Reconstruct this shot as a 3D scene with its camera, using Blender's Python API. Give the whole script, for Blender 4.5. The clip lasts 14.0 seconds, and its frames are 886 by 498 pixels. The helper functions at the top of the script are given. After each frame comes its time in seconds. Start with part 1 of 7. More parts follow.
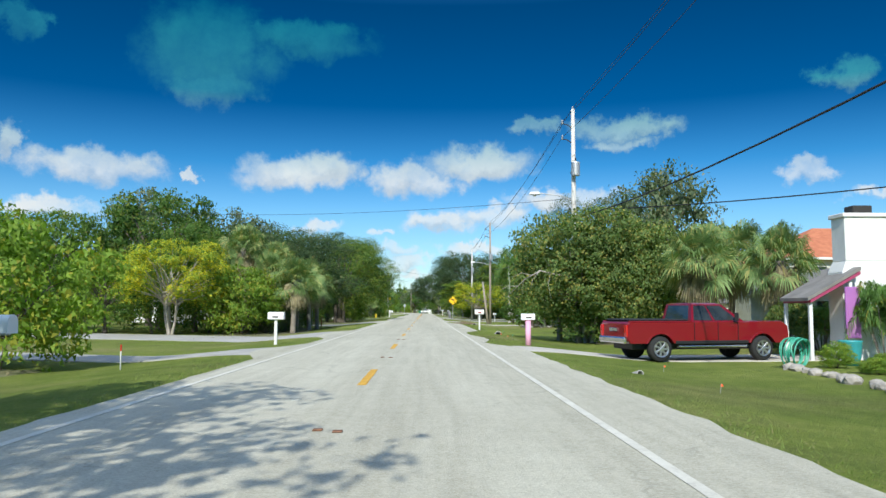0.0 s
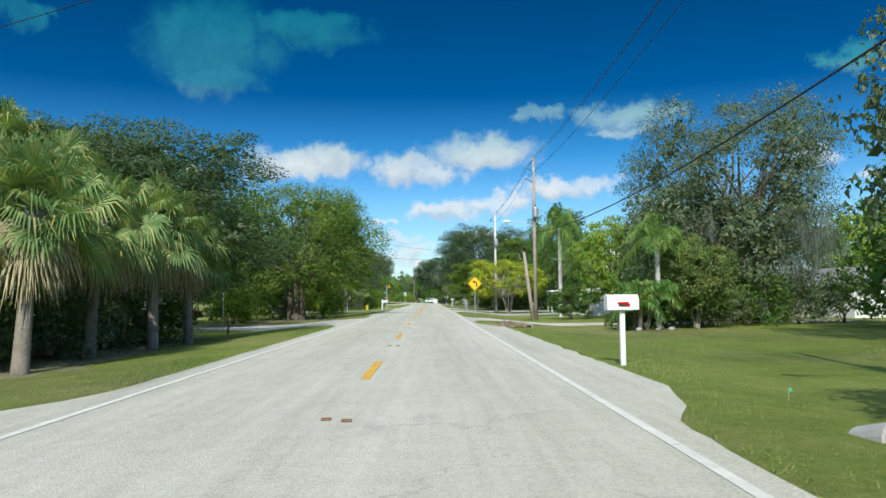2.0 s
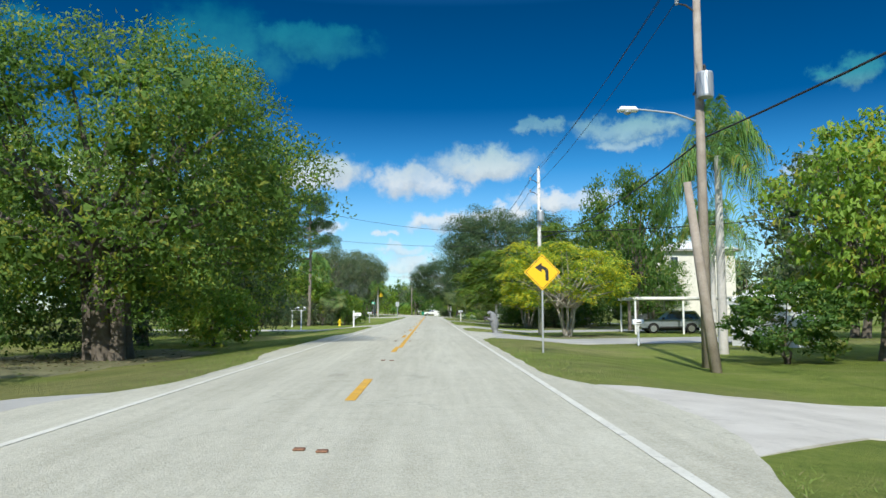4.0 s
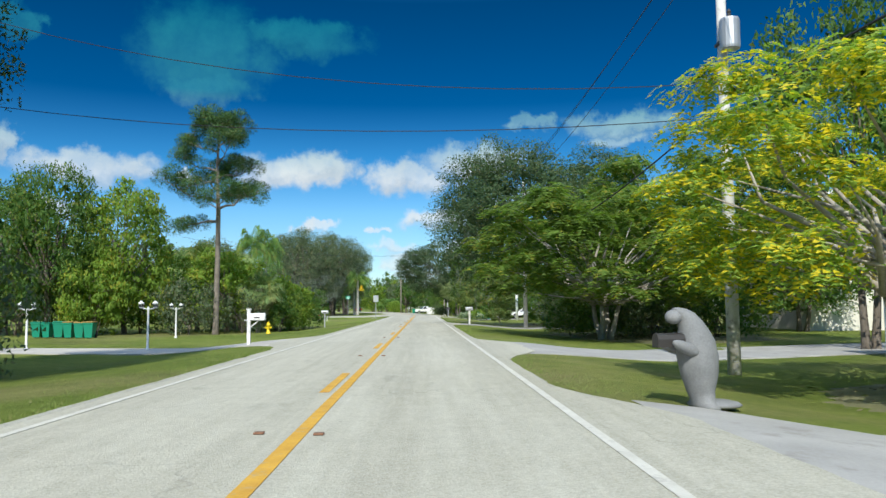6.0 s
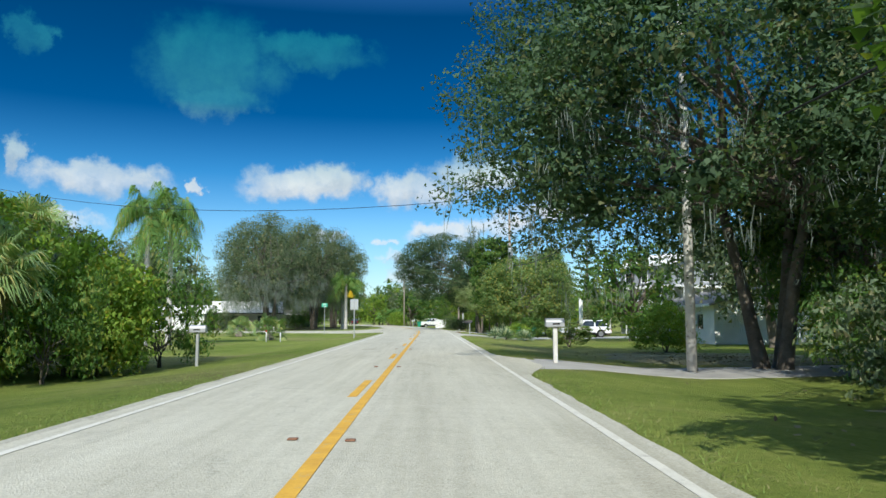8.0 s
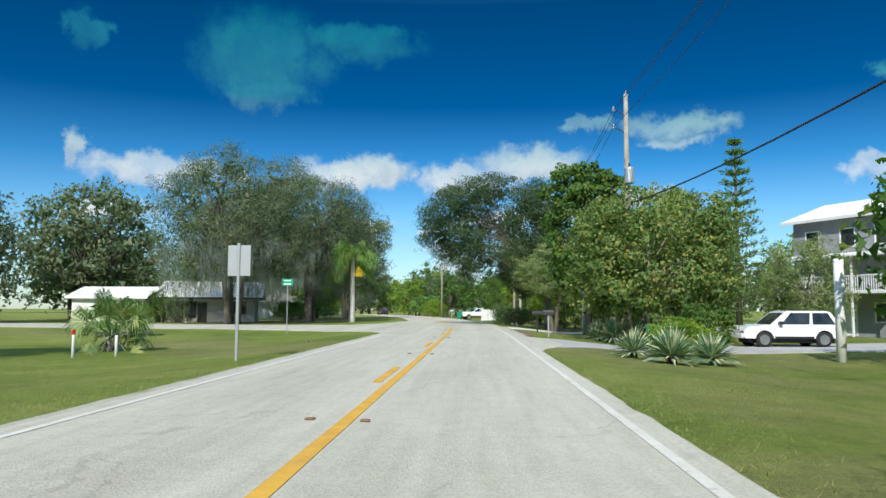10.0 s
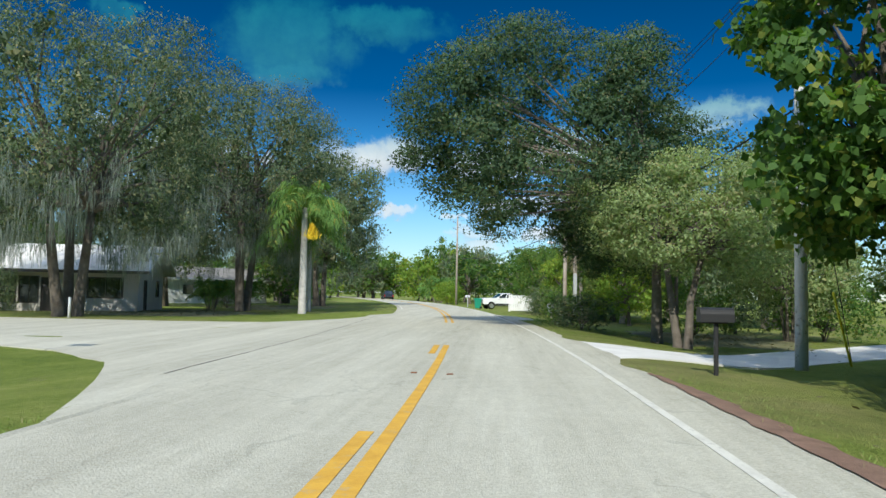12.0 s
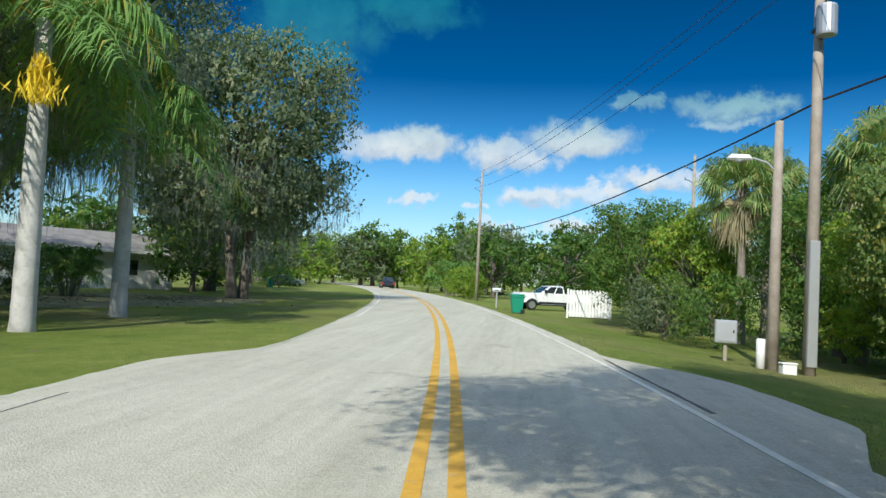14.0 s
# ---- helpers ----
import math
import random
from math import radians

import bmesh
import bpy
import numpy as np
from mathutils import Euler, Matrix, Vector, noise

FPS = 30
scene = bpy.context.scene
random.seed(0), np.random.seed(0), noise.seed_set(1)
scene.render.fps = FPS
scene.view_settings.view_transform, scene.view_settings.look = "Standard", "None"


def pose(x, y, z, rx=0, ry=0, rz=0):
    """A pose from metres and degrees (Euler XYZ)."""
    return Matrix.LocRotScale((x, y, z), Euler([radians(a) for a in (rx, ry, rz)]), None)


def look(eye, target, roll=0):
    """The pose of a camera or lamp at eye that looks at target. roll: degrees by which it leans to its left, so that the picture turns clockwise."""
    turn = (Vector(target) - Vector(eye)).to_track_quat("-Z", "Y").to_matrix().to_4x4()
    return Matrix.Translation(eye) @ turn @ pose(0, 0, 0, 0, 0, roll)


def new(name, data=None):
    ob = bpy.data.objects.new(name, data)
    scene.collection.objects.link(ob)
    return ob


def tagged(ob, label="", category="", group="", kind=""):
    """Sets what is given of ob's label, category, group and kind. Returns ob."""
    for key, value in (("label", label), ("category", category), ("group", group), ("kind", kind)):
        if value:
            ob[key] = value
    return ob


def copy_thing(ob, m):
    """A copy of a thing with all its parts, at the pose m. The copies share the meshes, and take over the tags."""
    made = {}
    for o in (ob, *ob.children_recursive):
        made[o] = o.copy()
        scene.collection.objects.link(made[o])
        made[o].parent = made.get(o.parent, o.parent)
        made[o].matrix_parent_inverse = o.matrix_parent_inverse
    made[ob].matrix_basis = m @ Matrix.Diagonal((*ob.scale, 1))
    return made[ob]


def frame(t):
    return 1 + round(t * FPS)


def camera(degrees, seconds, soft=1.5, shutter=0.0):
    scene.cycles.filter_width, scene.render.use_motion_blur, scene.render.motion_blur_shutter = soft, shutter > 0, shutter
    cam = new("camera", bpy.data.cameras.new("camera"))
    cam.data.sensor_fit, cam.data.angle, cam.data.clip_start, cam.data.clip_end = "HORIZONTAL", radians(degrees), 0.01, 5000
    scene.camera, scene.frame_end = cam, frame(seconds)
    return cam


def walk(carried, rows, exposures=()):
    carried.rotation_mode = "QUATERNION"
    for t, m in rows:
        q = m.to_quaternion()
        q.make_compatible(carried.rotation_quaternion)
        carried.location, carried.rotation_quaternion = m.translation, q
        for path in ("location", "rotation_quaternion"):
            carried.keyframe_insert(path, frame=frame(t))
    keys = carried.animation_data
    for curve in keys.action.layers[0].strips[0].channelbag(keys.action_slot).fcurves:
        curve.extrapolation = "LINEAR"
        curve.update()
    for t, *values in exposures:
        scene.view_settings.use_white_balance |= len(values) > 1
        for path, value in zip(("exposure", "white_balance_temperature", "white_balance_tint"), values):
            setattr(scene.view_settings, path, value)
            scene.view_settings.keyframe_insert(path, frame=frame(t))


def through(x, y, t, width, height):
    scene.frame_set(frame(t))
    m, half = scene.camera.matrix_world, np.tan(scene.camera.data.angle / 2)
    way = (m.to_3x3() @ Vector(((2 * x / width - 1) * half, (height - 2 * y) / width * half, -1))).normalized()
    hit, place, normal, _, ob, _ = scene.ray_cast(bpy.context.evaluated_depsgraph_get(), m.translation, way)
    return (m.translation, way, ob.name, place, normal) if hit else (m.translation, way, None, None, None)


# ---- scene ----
# ---- camera and walk ----
cam = camera(61.0, 14.0, 1.5)
PATH = [
    (0, (1.044, 0.427, 1.303), (1.281, 10.391, 2.109), 0.16),
    (0.5, (1.065, 9.381, 1.29), (1.298, 19.348, 2.072), 0.12),
    (1, (1.085, 18.244, 1.266), (1.303, 28.214, 2.01), -0.34),
    (1.5, (1.086, 28.086, 1.249), (1.28, 38.06, 1.937), -0.67),
    (2, (0.992, 37.256, 1.259), (1.173, 47.232, 1.922), -0.46),
    (2.5, (0.977, 46.472, 1.283), (1.135, 56.449, 1.937), -0.57),
    (3, (0.936, 55.8, 1.291), (1.101, 65.772, 2.02), -0.24),
    (3.2, (0.96, 59.549, 1.29), (1.136, 69.519, 2.051), -0.15),
    (5.3, (1.264, 98.802, 1.251), (1.427, 108.766, 2.087), -0.44),
    (5.5, (1.282, 102.245, 1.261), (1.474, 112.211, 2.062), -0.83),
    (6, (1.323, 110.519, 1.281), (1.593, 120.485, 2.055), -0.47),
    (6.5, (1.238, 119.531, 1.283), (1.55, 129.495, 2.076), -0.97),
    (7, (1.038, 128.264, 1.276), (1.398, 138.223, 2.101), -0.60),
    (7.5, (1.076, 137.474, 1.271), (1.358, 147.433, 2.138), -0.88),
    (8, (1.096, 146.813, 1.267), (1.274, 156.767, 2.206), -0.15),
    (8.2, (1.096, 150.631, 1.267), (1.208, 160.584, 2.225), 0.35),
    (10.3, (1.473, 187.855, 1.205), (1.0, 197.815, 1.967), 0.23),
    (10.5, (1.27, 190.772, 1.214), (0.782, 200.733, 1.943), 0.35),
    (11, (1.193, 198.605, 1.258), (0.581, 208.565, 1.91), 0.71),
    (11.5, (1.22, 206.96, 1.32), (0.51, 216.917, 1.928), 1.45),
    (12, (1.043, 215.393, 1.361), (0.31, 225.349, 1.953), 1.08),
    (12.5, (0.692, 223.887, 1.39), (-0.044, 233.844, 1.958), 1.00),
    (13, (0.251, 231.975, 1.417), (-0.497, 241.933, 1.948), 1.36),
    (13.5, (-0.362, 240.568, 1.432), (-1.201, 250.521, 1.921), 2.12),
    (14, (-0.973, 249.144, 1.435), (-1.966, 259.085, 1.869), 2.94),
]
walk(cam, [(t, look(eye, target, roll)) for t, eye, target, roll in PATH], [(0.0, 0.58, 6380, 7), (14.0, 0.58, 6380, 7)])

# ---- world, sun ----
SUN_FROM = Vector((-0.15, -1.0, 0.80)).normalized()
world = bpy.data.worlds.new("sky")
scene.world = world
world.use_nodes = True


class Nodes:
    """Short hand for building a node tree."""

    def __init__(self, tree):
        self.tree = tree
        tree.nodes.clear()

    def add(self, kind, ins=(), **sets):
        n = self.tree.nodes.new(kind)
        for key, value in sets.items():
            setattr(n, key, value)
        for key, value in dict(ins).items():
            if isinstance(value, bpy.types.NodeSocket):
                self.tree.links.new(value, n.inputs[key])
            else:
                n.inputs[key].default_value = value
        return n

    def math(self, op, a, b=0.0, clamp=False):
        return self.add("ShaderNodeMath", {0: a, 1: b}, operation=op, use_clamp=clamp).outputs[0]

    def ramp(self, fac, stops):
        n = self.add("ShaderNodeValToRGB", {"Fac": fac})
        el = n.color_ramp.elements
        while len(el) < len(stops):
            el.new(0.5)
        for e, (p, c) in zip(el, stops):
            e.position, e.color = p, (*c, 1.0) if len(c) == 3 else c
        return n.outputs["Color"]

    def mix(self, fac, a, b, blend="MIX"):
        n = self.add("ShaderNodeMix", data_type="RGBA", blend_type=blend)
        for sock, value in ((n.inputs[0], fac), (n.inputs[6], a), (n.inputs[7], b)):
            if isinstance(value, bpy.types.NodeSocket):
                self.tree.links.new(value, sock)
            elif isinstance(value, (tuple, list)):
                sock.default_value = (*value, 1.0)[:4]
            else:
                sock.default_value = value
        return n.outputs[2]

    def noise(self, scale, detail=4.0, rough=0.55, vec=None, dims="3D"):
        ins = {"Scale": scale, "Detail": detail, "Roughness": rough}
        if vec is not None:
            ins["Vector"] = vec
        return self.add("ShaderNodeTexNoise", ins, noise_dimensions=dims).outputs["Fac"]


def build_sky():
    k = Nodes(world.node_tree)
    way = k.add("ShaderNodeTexCoord").outputs["Generated"]
    xyz = k.add("ShaderNodeSeparateXYZ", {0: way})
    sky = k.add("ShaderNodeTexSky", sky_type="NISHITA", sun_disc=False, sun_elevation=math.asin(SUN_FROM.z),
                sun_rotation=math.atan2(SUN_FROM.x, SUN_FROM.y), air_density=1.0, dust_density=0.35, ozone_density=2.2).outputs[0]
    az = k.math("ARCTAN2", xyz.outputs[0], xyz.outputs[1])
    el = k.math("ARCSINE", xyz.outputs[2])
    # ragged cloud edges: shift the directions by noise
    n1 = k.noise(22.0, 7.0, 0.62, way)
    n2 = k.noise(27.0, 7.0, 0.62, k.add("ShaderNodeVectorMath", {0: way, 1: (3.1, 1.7, 0.4)}, operation="ADD").outputs[0])
    az2 = k.math("ADD", az, k.math("MULTIPLY", k.math("SUBTRACT", n1, 0.5), 0.13))
    el2 = k.math("ADD", el, k.math("MULTIPLY", k.math("SUBTRACT", n2, 0.5), 0.06))

    def heap(up):
        """How deep in a cloud each direction lies; up shifts the clouds, to tell their tops from their undersides."""
        whole = None
        for a, e, w, h in CLOUDS:
            w = w * 1.25 if e < 14 else w
            dx = k.math("DIVIDE", k.math("SUBTRACT", az2, radians(a)), radians(w))
            dy = k.math("DIVIDE", k.math("SUBTRACT", el2, radians(e - up)), radians(h))
            r = k.math("SQRT", k.math("ADD", k.math("MULTIPLY", dx, dx), k.math("MULTIPLY", dy, dy)))
            c = k.math("SUBTRACT", 1.0, r)
            whole = c if whole is None else k.math("MAXIMUM", whole, c)
        return whole

    whole = heap(0.0)
    cover = k.add("ShaderNodeMapRange", {"Value": whole, "From Min": 0.02, "From Max": 0.6}, interpolation_type="SMOOTHSTEP").outputs[0]
    thin = k.add("ShaderNodeMapRange", {"Value": k.noise(9.0, 7.0, 0.65, way), "From Min": 0.36, "From Max": 0.62, "To Min": 0.5, "To Max": 1.0}).outputs[0]
    cover = k.math("MULTIPLY", cover, thin)
    top = k.add("ShaderNodeMapRange", {"Value": k.math("SUBTRACT", whole, heap(0.55)), "From Min": -0.42, "From Max": 0.25}).outputs[0]
    # thin drifts of cloud elsewhere in the sky
    veil = k.add("ShaderNodeMapRange", {"Value": k.noise(3.4, 6.0, 0.6, k.add("ShaderNodeVectorMath", {0: way, 1: (1.0, 1.0, 3.2)}, operation="MULTIPLY").outputs[0]),
                                        "From Min": 0.44, "From Max": 0.66, "To Max": 0.9}).outputs[0]
    high = k.add("ShaderNodeMapRange", {"Value": el, "From Min": 0.46, "From Max": 0.62}).outputs[0]
    cover = k.math("MAXIMUM", cover, k.math("MULTIPLY", veil, high))
    lit = k.add("ShaderNodeMapRange", {"Value": k.noise(16.0, 6.0, 0.6, way), "From Min": 0.3, "From Max": 0.7}).outputs[0]
    lit = k.math("ADD", k.math("MULTIPLY", lit, 0.35), k.math("MULTIPLY", top, 0.65))
    white = k.mix(lit, (CLOUD * 0.56, CLOUD * 0.63, CLOUD * 0.71), (CLOUD, CLOUD * 0.99, CLOUD * 0.96))
    # a windscreen's tint band put into the sky colour by height, of the clouds less soon than of the open sky
    up = k.add("ShaderNodeMapRange", {"Value": el, "From Min": 0.0, "From Max": radians(45)}).outputs[0]
    blue = k.mix(1.0, k.mix(1.0, sky, SKY_TINT, "MULTIPLY"), k.ramp(up, DEEP), "MULTIPLY")
    col = k.mix(k.math("MULTIPLY", cover, 0.95), blue, k.mix(1.0, white, k.ramp(up, CLOUD_DEEP), "MULTIPLY"))
    bg = k.add("ShaderNodeBackground", {"Color": col, "Strength": SKY_STRENGTH})
    k.add("ShaderNodeOutputWorld", {"Surface": bg.outputs[0]})


# clouds: azimuth to the right, elevation, half width, half height in degrees
CLOUDS = [(-16.4, 18.6, 6.4, 4.2), (-8.8, 19.8, 5.9, 1.6), (-16.1, 16.1, 4.2, 1.6), (-28.4, 18.9, 1.8, 1.5), (-11.1, 10.1, 3.4, 1.7), (-7.3, 10.4, 3.3, 1.8), (-0.8, 9.8, 3.4, 1.5),
          (4.3, 11.0, 4.3, 1.6), (1.4, 6.7, 3.4, 1.1), (5.4, 7.4, 3.0, 1.1), (10.8, 8.3, 4.4, 1.0), (15.1, 13.4, 3.7, 1.1), (14.7, 12.3, 2.2, 0.8), (8.7, 13.8, 2.2, 0.8)]
CLOUDS += [(-28.6, 11.1, 1.1, 1.7), (-23.8, 9.9, 4.3, 1.5), (-26.7, 6.9, 3.3, 0.9), (-17.4, 9.7, 0.6, 0.6), (-8.0, 6.1, 1.8, 0.6), (-2.4, 4.6, 1.7, 0.8), (-1.2, 3.5, 1.8, 0.9),
           (3.4, 4.7, 3.1, 0.6), (-1.0, 2.5, 1.5, 0.5), (27.2, 9.6, 1.9, 0.9), (30.5, 15.9, 2.3, 1.2), (32.3, 7.8, 2.4, 0.6), (-3.6, 6.0, 1.0, 0.4)]
CLOUD, SKY_TINT, SKY_STRENGTH = 7.2, (0.60, 0.91, 1.12), 0.15
# darkened by the tint band up to mid height, back to full overhead
DEEP = [(0.0, (0.78, 0.60, 0.56)), (0.10, (0.56, 0.52, 0.53)), (0.16, (0.40, 0.47, 0.51)), (0.24, (0.1216, 0.3192, 0.4104)), (0.34, (0.007, 0.150, 0.240)), (0.50, (0.002, 0.120, 0.188)), (0.62, (0.264, 0.44, 0.572)), (0.85, (1, 1, 1))]
CLOUD_DEEP = [(0.0, (0.5928, 0.5928, 0.5928)), (0.21, (0.5472, 0.5624, 0.5776)), (0.28, (0.2584, 0.3952, 0.456)), (0.35, (0.0304, 0.2052, 0.2736)), (0.50, (0.00304, 0.1368, 0.2052)), (0.62, (0.44, 0.616, 0.704)), (0.85, (1, 1, 1))]
build_sky()
sun = new("sun", bpy.data.lights.new("sun", "SUN"))
sun.data.energy, sun.data.angle, sun.data.color = 3.4, radians(0.53), (1.0, 0.955, 0.87)
sun.matrix_world = look(SUN_FROM * 100, (0, 0, 0))


# ---- materials ----
def material(name):
    m = bpy.data.materials.new(name)
    m.use_nodes = True
    return m, Nodes(m.node_tree)


def finish(k, colour, rough=0.8, bump=None, strength=0.3, dist=0.02, metal=0.0, spec=0.5, coat=0.0):
    ins = {"Base Color": colour, "Roughness": rough, "Metallic": metal, "Specular IOR Level": spec, "Coat Weight": coat}
    if bump is not None:
        ins["Normal"] = k.add("ShaderNodeBump", {"Height": bump, "Strength": strength, "Distance": dist}).outputs[0]
    b = k.add("ShaderNodeBsdfPrincipled", ins)
    k.add("ShaderNodeOutputMaterial", {"Surface": b.outputs[0]})


def surface(name, dark, light, scale=3.0, fine=60.0, rough=0.8, bump=0.25, dist=0.01, metal=0.0, spec=0.4, coat=0.0, spots=None):
    """A surface with stains at one scale, grain at another."""
    m, k = material(name)
    at = k.add("ShaderNodeTexCoord").outputs["Object"]
    big, small = k.noise(scale, 5, 0.6, at), k.noise(fine, 3, 0.6, at)
    f = k.math("ADD", k.math("MULTIPLY", big, 0.7), k.math("MULTIPLY", small, 0.3))
    col = k.ramp(f, [(0.3, dark), (0.7, light)])
    if spots:
        s = k.add("ShaderNodeMapRange", {"Value": k.noise(scale * 2.3, 6, 0.7, at), "From Min": 0.56, "From Max": 0.68}).outputs[0]
        col = k.mix(k.math("MULTIPLY", s, spots[1]), col, spots[0])
    finish(k, col, rough, small, bump, dist, metal, spec, coat)
    return m


LEAF_CAST = (0.86, 1.0, 1.08)


def leaf_material(name, dark, light, other=None, share=0.0, gloss=0.45, through=0.42):
    """Leaves: colour by leaf, some light passing through."""
    m, k = material(name)
    each = k.add("ShaderNodeNewGeometry").outputs["Random Per Island"]
    tree = k.add("ShaderNodeObjectInfo").outputs["Random"]
    place = k.noise(0.55, 3, 0.6, k.add("ShaderNodeTexCoord").outputs["Object"])
    f = k.math("ADD", k.math("MULTIPLY", each, 0.38), k.math("ADD", k.math("MULTIPLY", place, 0.52), k.math("MULTIPLY", tree, 0.15)))
    dark, light = tuple(1.7 * c * w for c, w in zip(dark, LEAF_CAST)), tuple(1.7 * c * w for c, w in zip(light, LEAF_CAST))
    col = k.ramp(f, [(0.2, dark), (0.85, light)])
    if other:
        pick = k.math("GREATER_THAN", k.math("ADD", k.math("FRACT", k.math("MULTIPLY", each, 7.13)), k.math("MULTIPLY", k.math("SUBTRACT", place, 0.5), 1.2)), 1.0 - share)
        col = k.mix(pick, col, other)
    b = k.add("ShaderNodeBsdfPrincipled", {"Base Color": col, "Roughness": gloss + 0.12, "Specular IOR Level": 0.2})
    t = k.add("ShaderNodeBsdfTranslucent", {"Color": k.mix(1.0, col, (1.25, 1.45, 0.6), "MULTIPLY")})
    mix = k.add("ShaderNodeMixShader", {0: through, 1: b.outputs[0], 2: t.outputs[0]})
    k.add("ShaderNodeOutputMaterial", {"Surface": mix.outputs[0]})
    return m


def plain(name, colour, rough=0.5, metal=0.0, coat=0.0, vary=0.12):
    d = tuple(c * (1 - vary) for c in colour)
    return surface(name, d, colour, 2.0, 40.0, rough, 0.06, 0.004, metal, 0.45, coat)


def asphalt():
    m, k = material("worn_asphalt")
    at = k.add("ShaderNodeTexCoord").outputs["Object"]

    def stretched(x, y):
        return k.add("ShaderNodeVectorMath", {0: at, 1: (x, y, 1.0)}, operation="MULTIPLY").outputs[0]

    wheel, streak = k.noise(0.8, 3, 0.5, stretched(1.0, 0.03)), k.noise(5.5, 4, 0.6, stretched(1.0, 0.05))
    big, mid, grit = k.noise(0.22, 4, 0.6, at), k.noise(2.6, 6, 0.7, at), k.noise(42.0, 4, 0.75, at)
    cell = k.add("ShaderNodeTexVoronoi", {"Vector": at, "Scale": 46.0})
    speck = k.add("ShaderNodeSeparateXYZ", {0: cell.outputs["Color"]}).outputs[0]
    f = k.math("ADD", k.math("ADD", k.math("MULTIPLY", wheel, 0.30), k.math("MULTIPLY", streak, 0.22)),
               k.math("ADD", k.math("MULTIPLY", big, 0.14), k.math("ADD", k.math("MULTIPLY", mid, 0.18), k.math("ADD", k.math("MULTIPLY", grit, 0.30), k.math("MULTIPLY", speck, 0.12)))))
    col = k.ramp(f, [(0.40, (0.262, 0.244, 0.186)), (0.52, (0.372, 0.352, 0.276)), (0.63, (0.462, 0.442, 0.352)), (0.80, (0.60, 0.58, 0.475))])
    tar = k.add("ShaderNodeMapRange", {"Value": k.noise(0.5, 6, 0.7, stretched(1.0, 0.35)), "From Min": 0.62, "From Max": 0.70}).outputs[0]
    col = k.mix(k.math("MULTIPLY", tar, 0.35), col, (0.20, 0.186, 0.16))
    # fine wandering cracks, only here and there
    bent = k.add("ShaderNodeVectorMath", {0: stretched(1.0, 0.55), 1: k.add("ShaderNodeVectorMath", {0: k.add("ShaderNodeTexNoise", {"Vector": at, "Scale": 1.6, "Detail": 5.0}).outputs["Color"], 1: (0.9, 0.9, 0.0)}, operation="MULTIPLY").outputs[0]}, operation="ADD").outputs[0]
    crack = k.add("ShaderNodeTexVoronoi", {"Vector": bent, "Scale": 0.34}, feature="DISTANCE_TO_EDGE").outputs["Distance"]
    line = k.math("MULTIPLY", k.math("LESS_THAN", crack, 0.006), k.math("GREATER_THAN", k.noise(0.4, 3, 0.6, at), 0.53))
    col = k.mix(k.math("MULTIPLY", line, 0.18), col, (0.10, 0.095, 0.085))
    finish(k, col, 0.93, k.math("ADD", grit, k.math("MULTIPLY", cell.outputs["Distance"], 0.8)), 0.6, 0.014, 0, 0.22)
    return m


def lawn():
    m, k = material("lawn_grass")
    at = k.add("ShaderNodeTexCoord").outputs["Object"]
    big, mid, tuft = k.noise(0.11, 5, 0.6, at), k.noise(0.9, 5, 0.65, at), k.noise(7.0, 4, 0.75, at)
    blade = k.noise(48.0, 3, 0.8, at)
    f = k.math("ADD", k.math("ADD", k.math("MULTIPLY", big, 0.30), k.math("MULTIPLY", mid, 0.22)), k.math("ADD", k.math("MULTIPLY", tuft, 0.23), k.math("MULTIPLY", blade, 0.25)))
    col = k.ramp(f, [(0.34, (0.066, 0.102, 0.019)), (0.45, (0.148, 0.205, 0.036)), (0.55, (0.248, 0.292, 0.064)), (0.68, (0.42, 0.39, 0.165))])
    dry = k.add("ShaderNodeMapRange", {"Value": k.noise(0.075, 4, 0.6, at), "From Min": 0.48, "From Max": 0.62}).outputs[0]
    col = k.mix(k.math("MULTIPLY", dry, 0.55), col, k.ramp(f, [(0.36, (0.13, 0.115, 0.045)), (0.64, (0.40, 0.34, 0.17))]))
    bare = k.add("ShaderNodeMapRange", {"Value": k.noise(0.7, 6, 0.7, at), "From Min": 0.62, "From Max": 0.74}).outputs[0]
    col = k.mix(k.math("MULTIPLY", bare, 0.6), col, (0.27, 0.22, 0.14))
    finish(k, col, 0.95, k.math("ADD", blade, k.math("MULTIPLY", tuft, 1.6)), 0.9, 0.06, 0, 0.12)
    return m


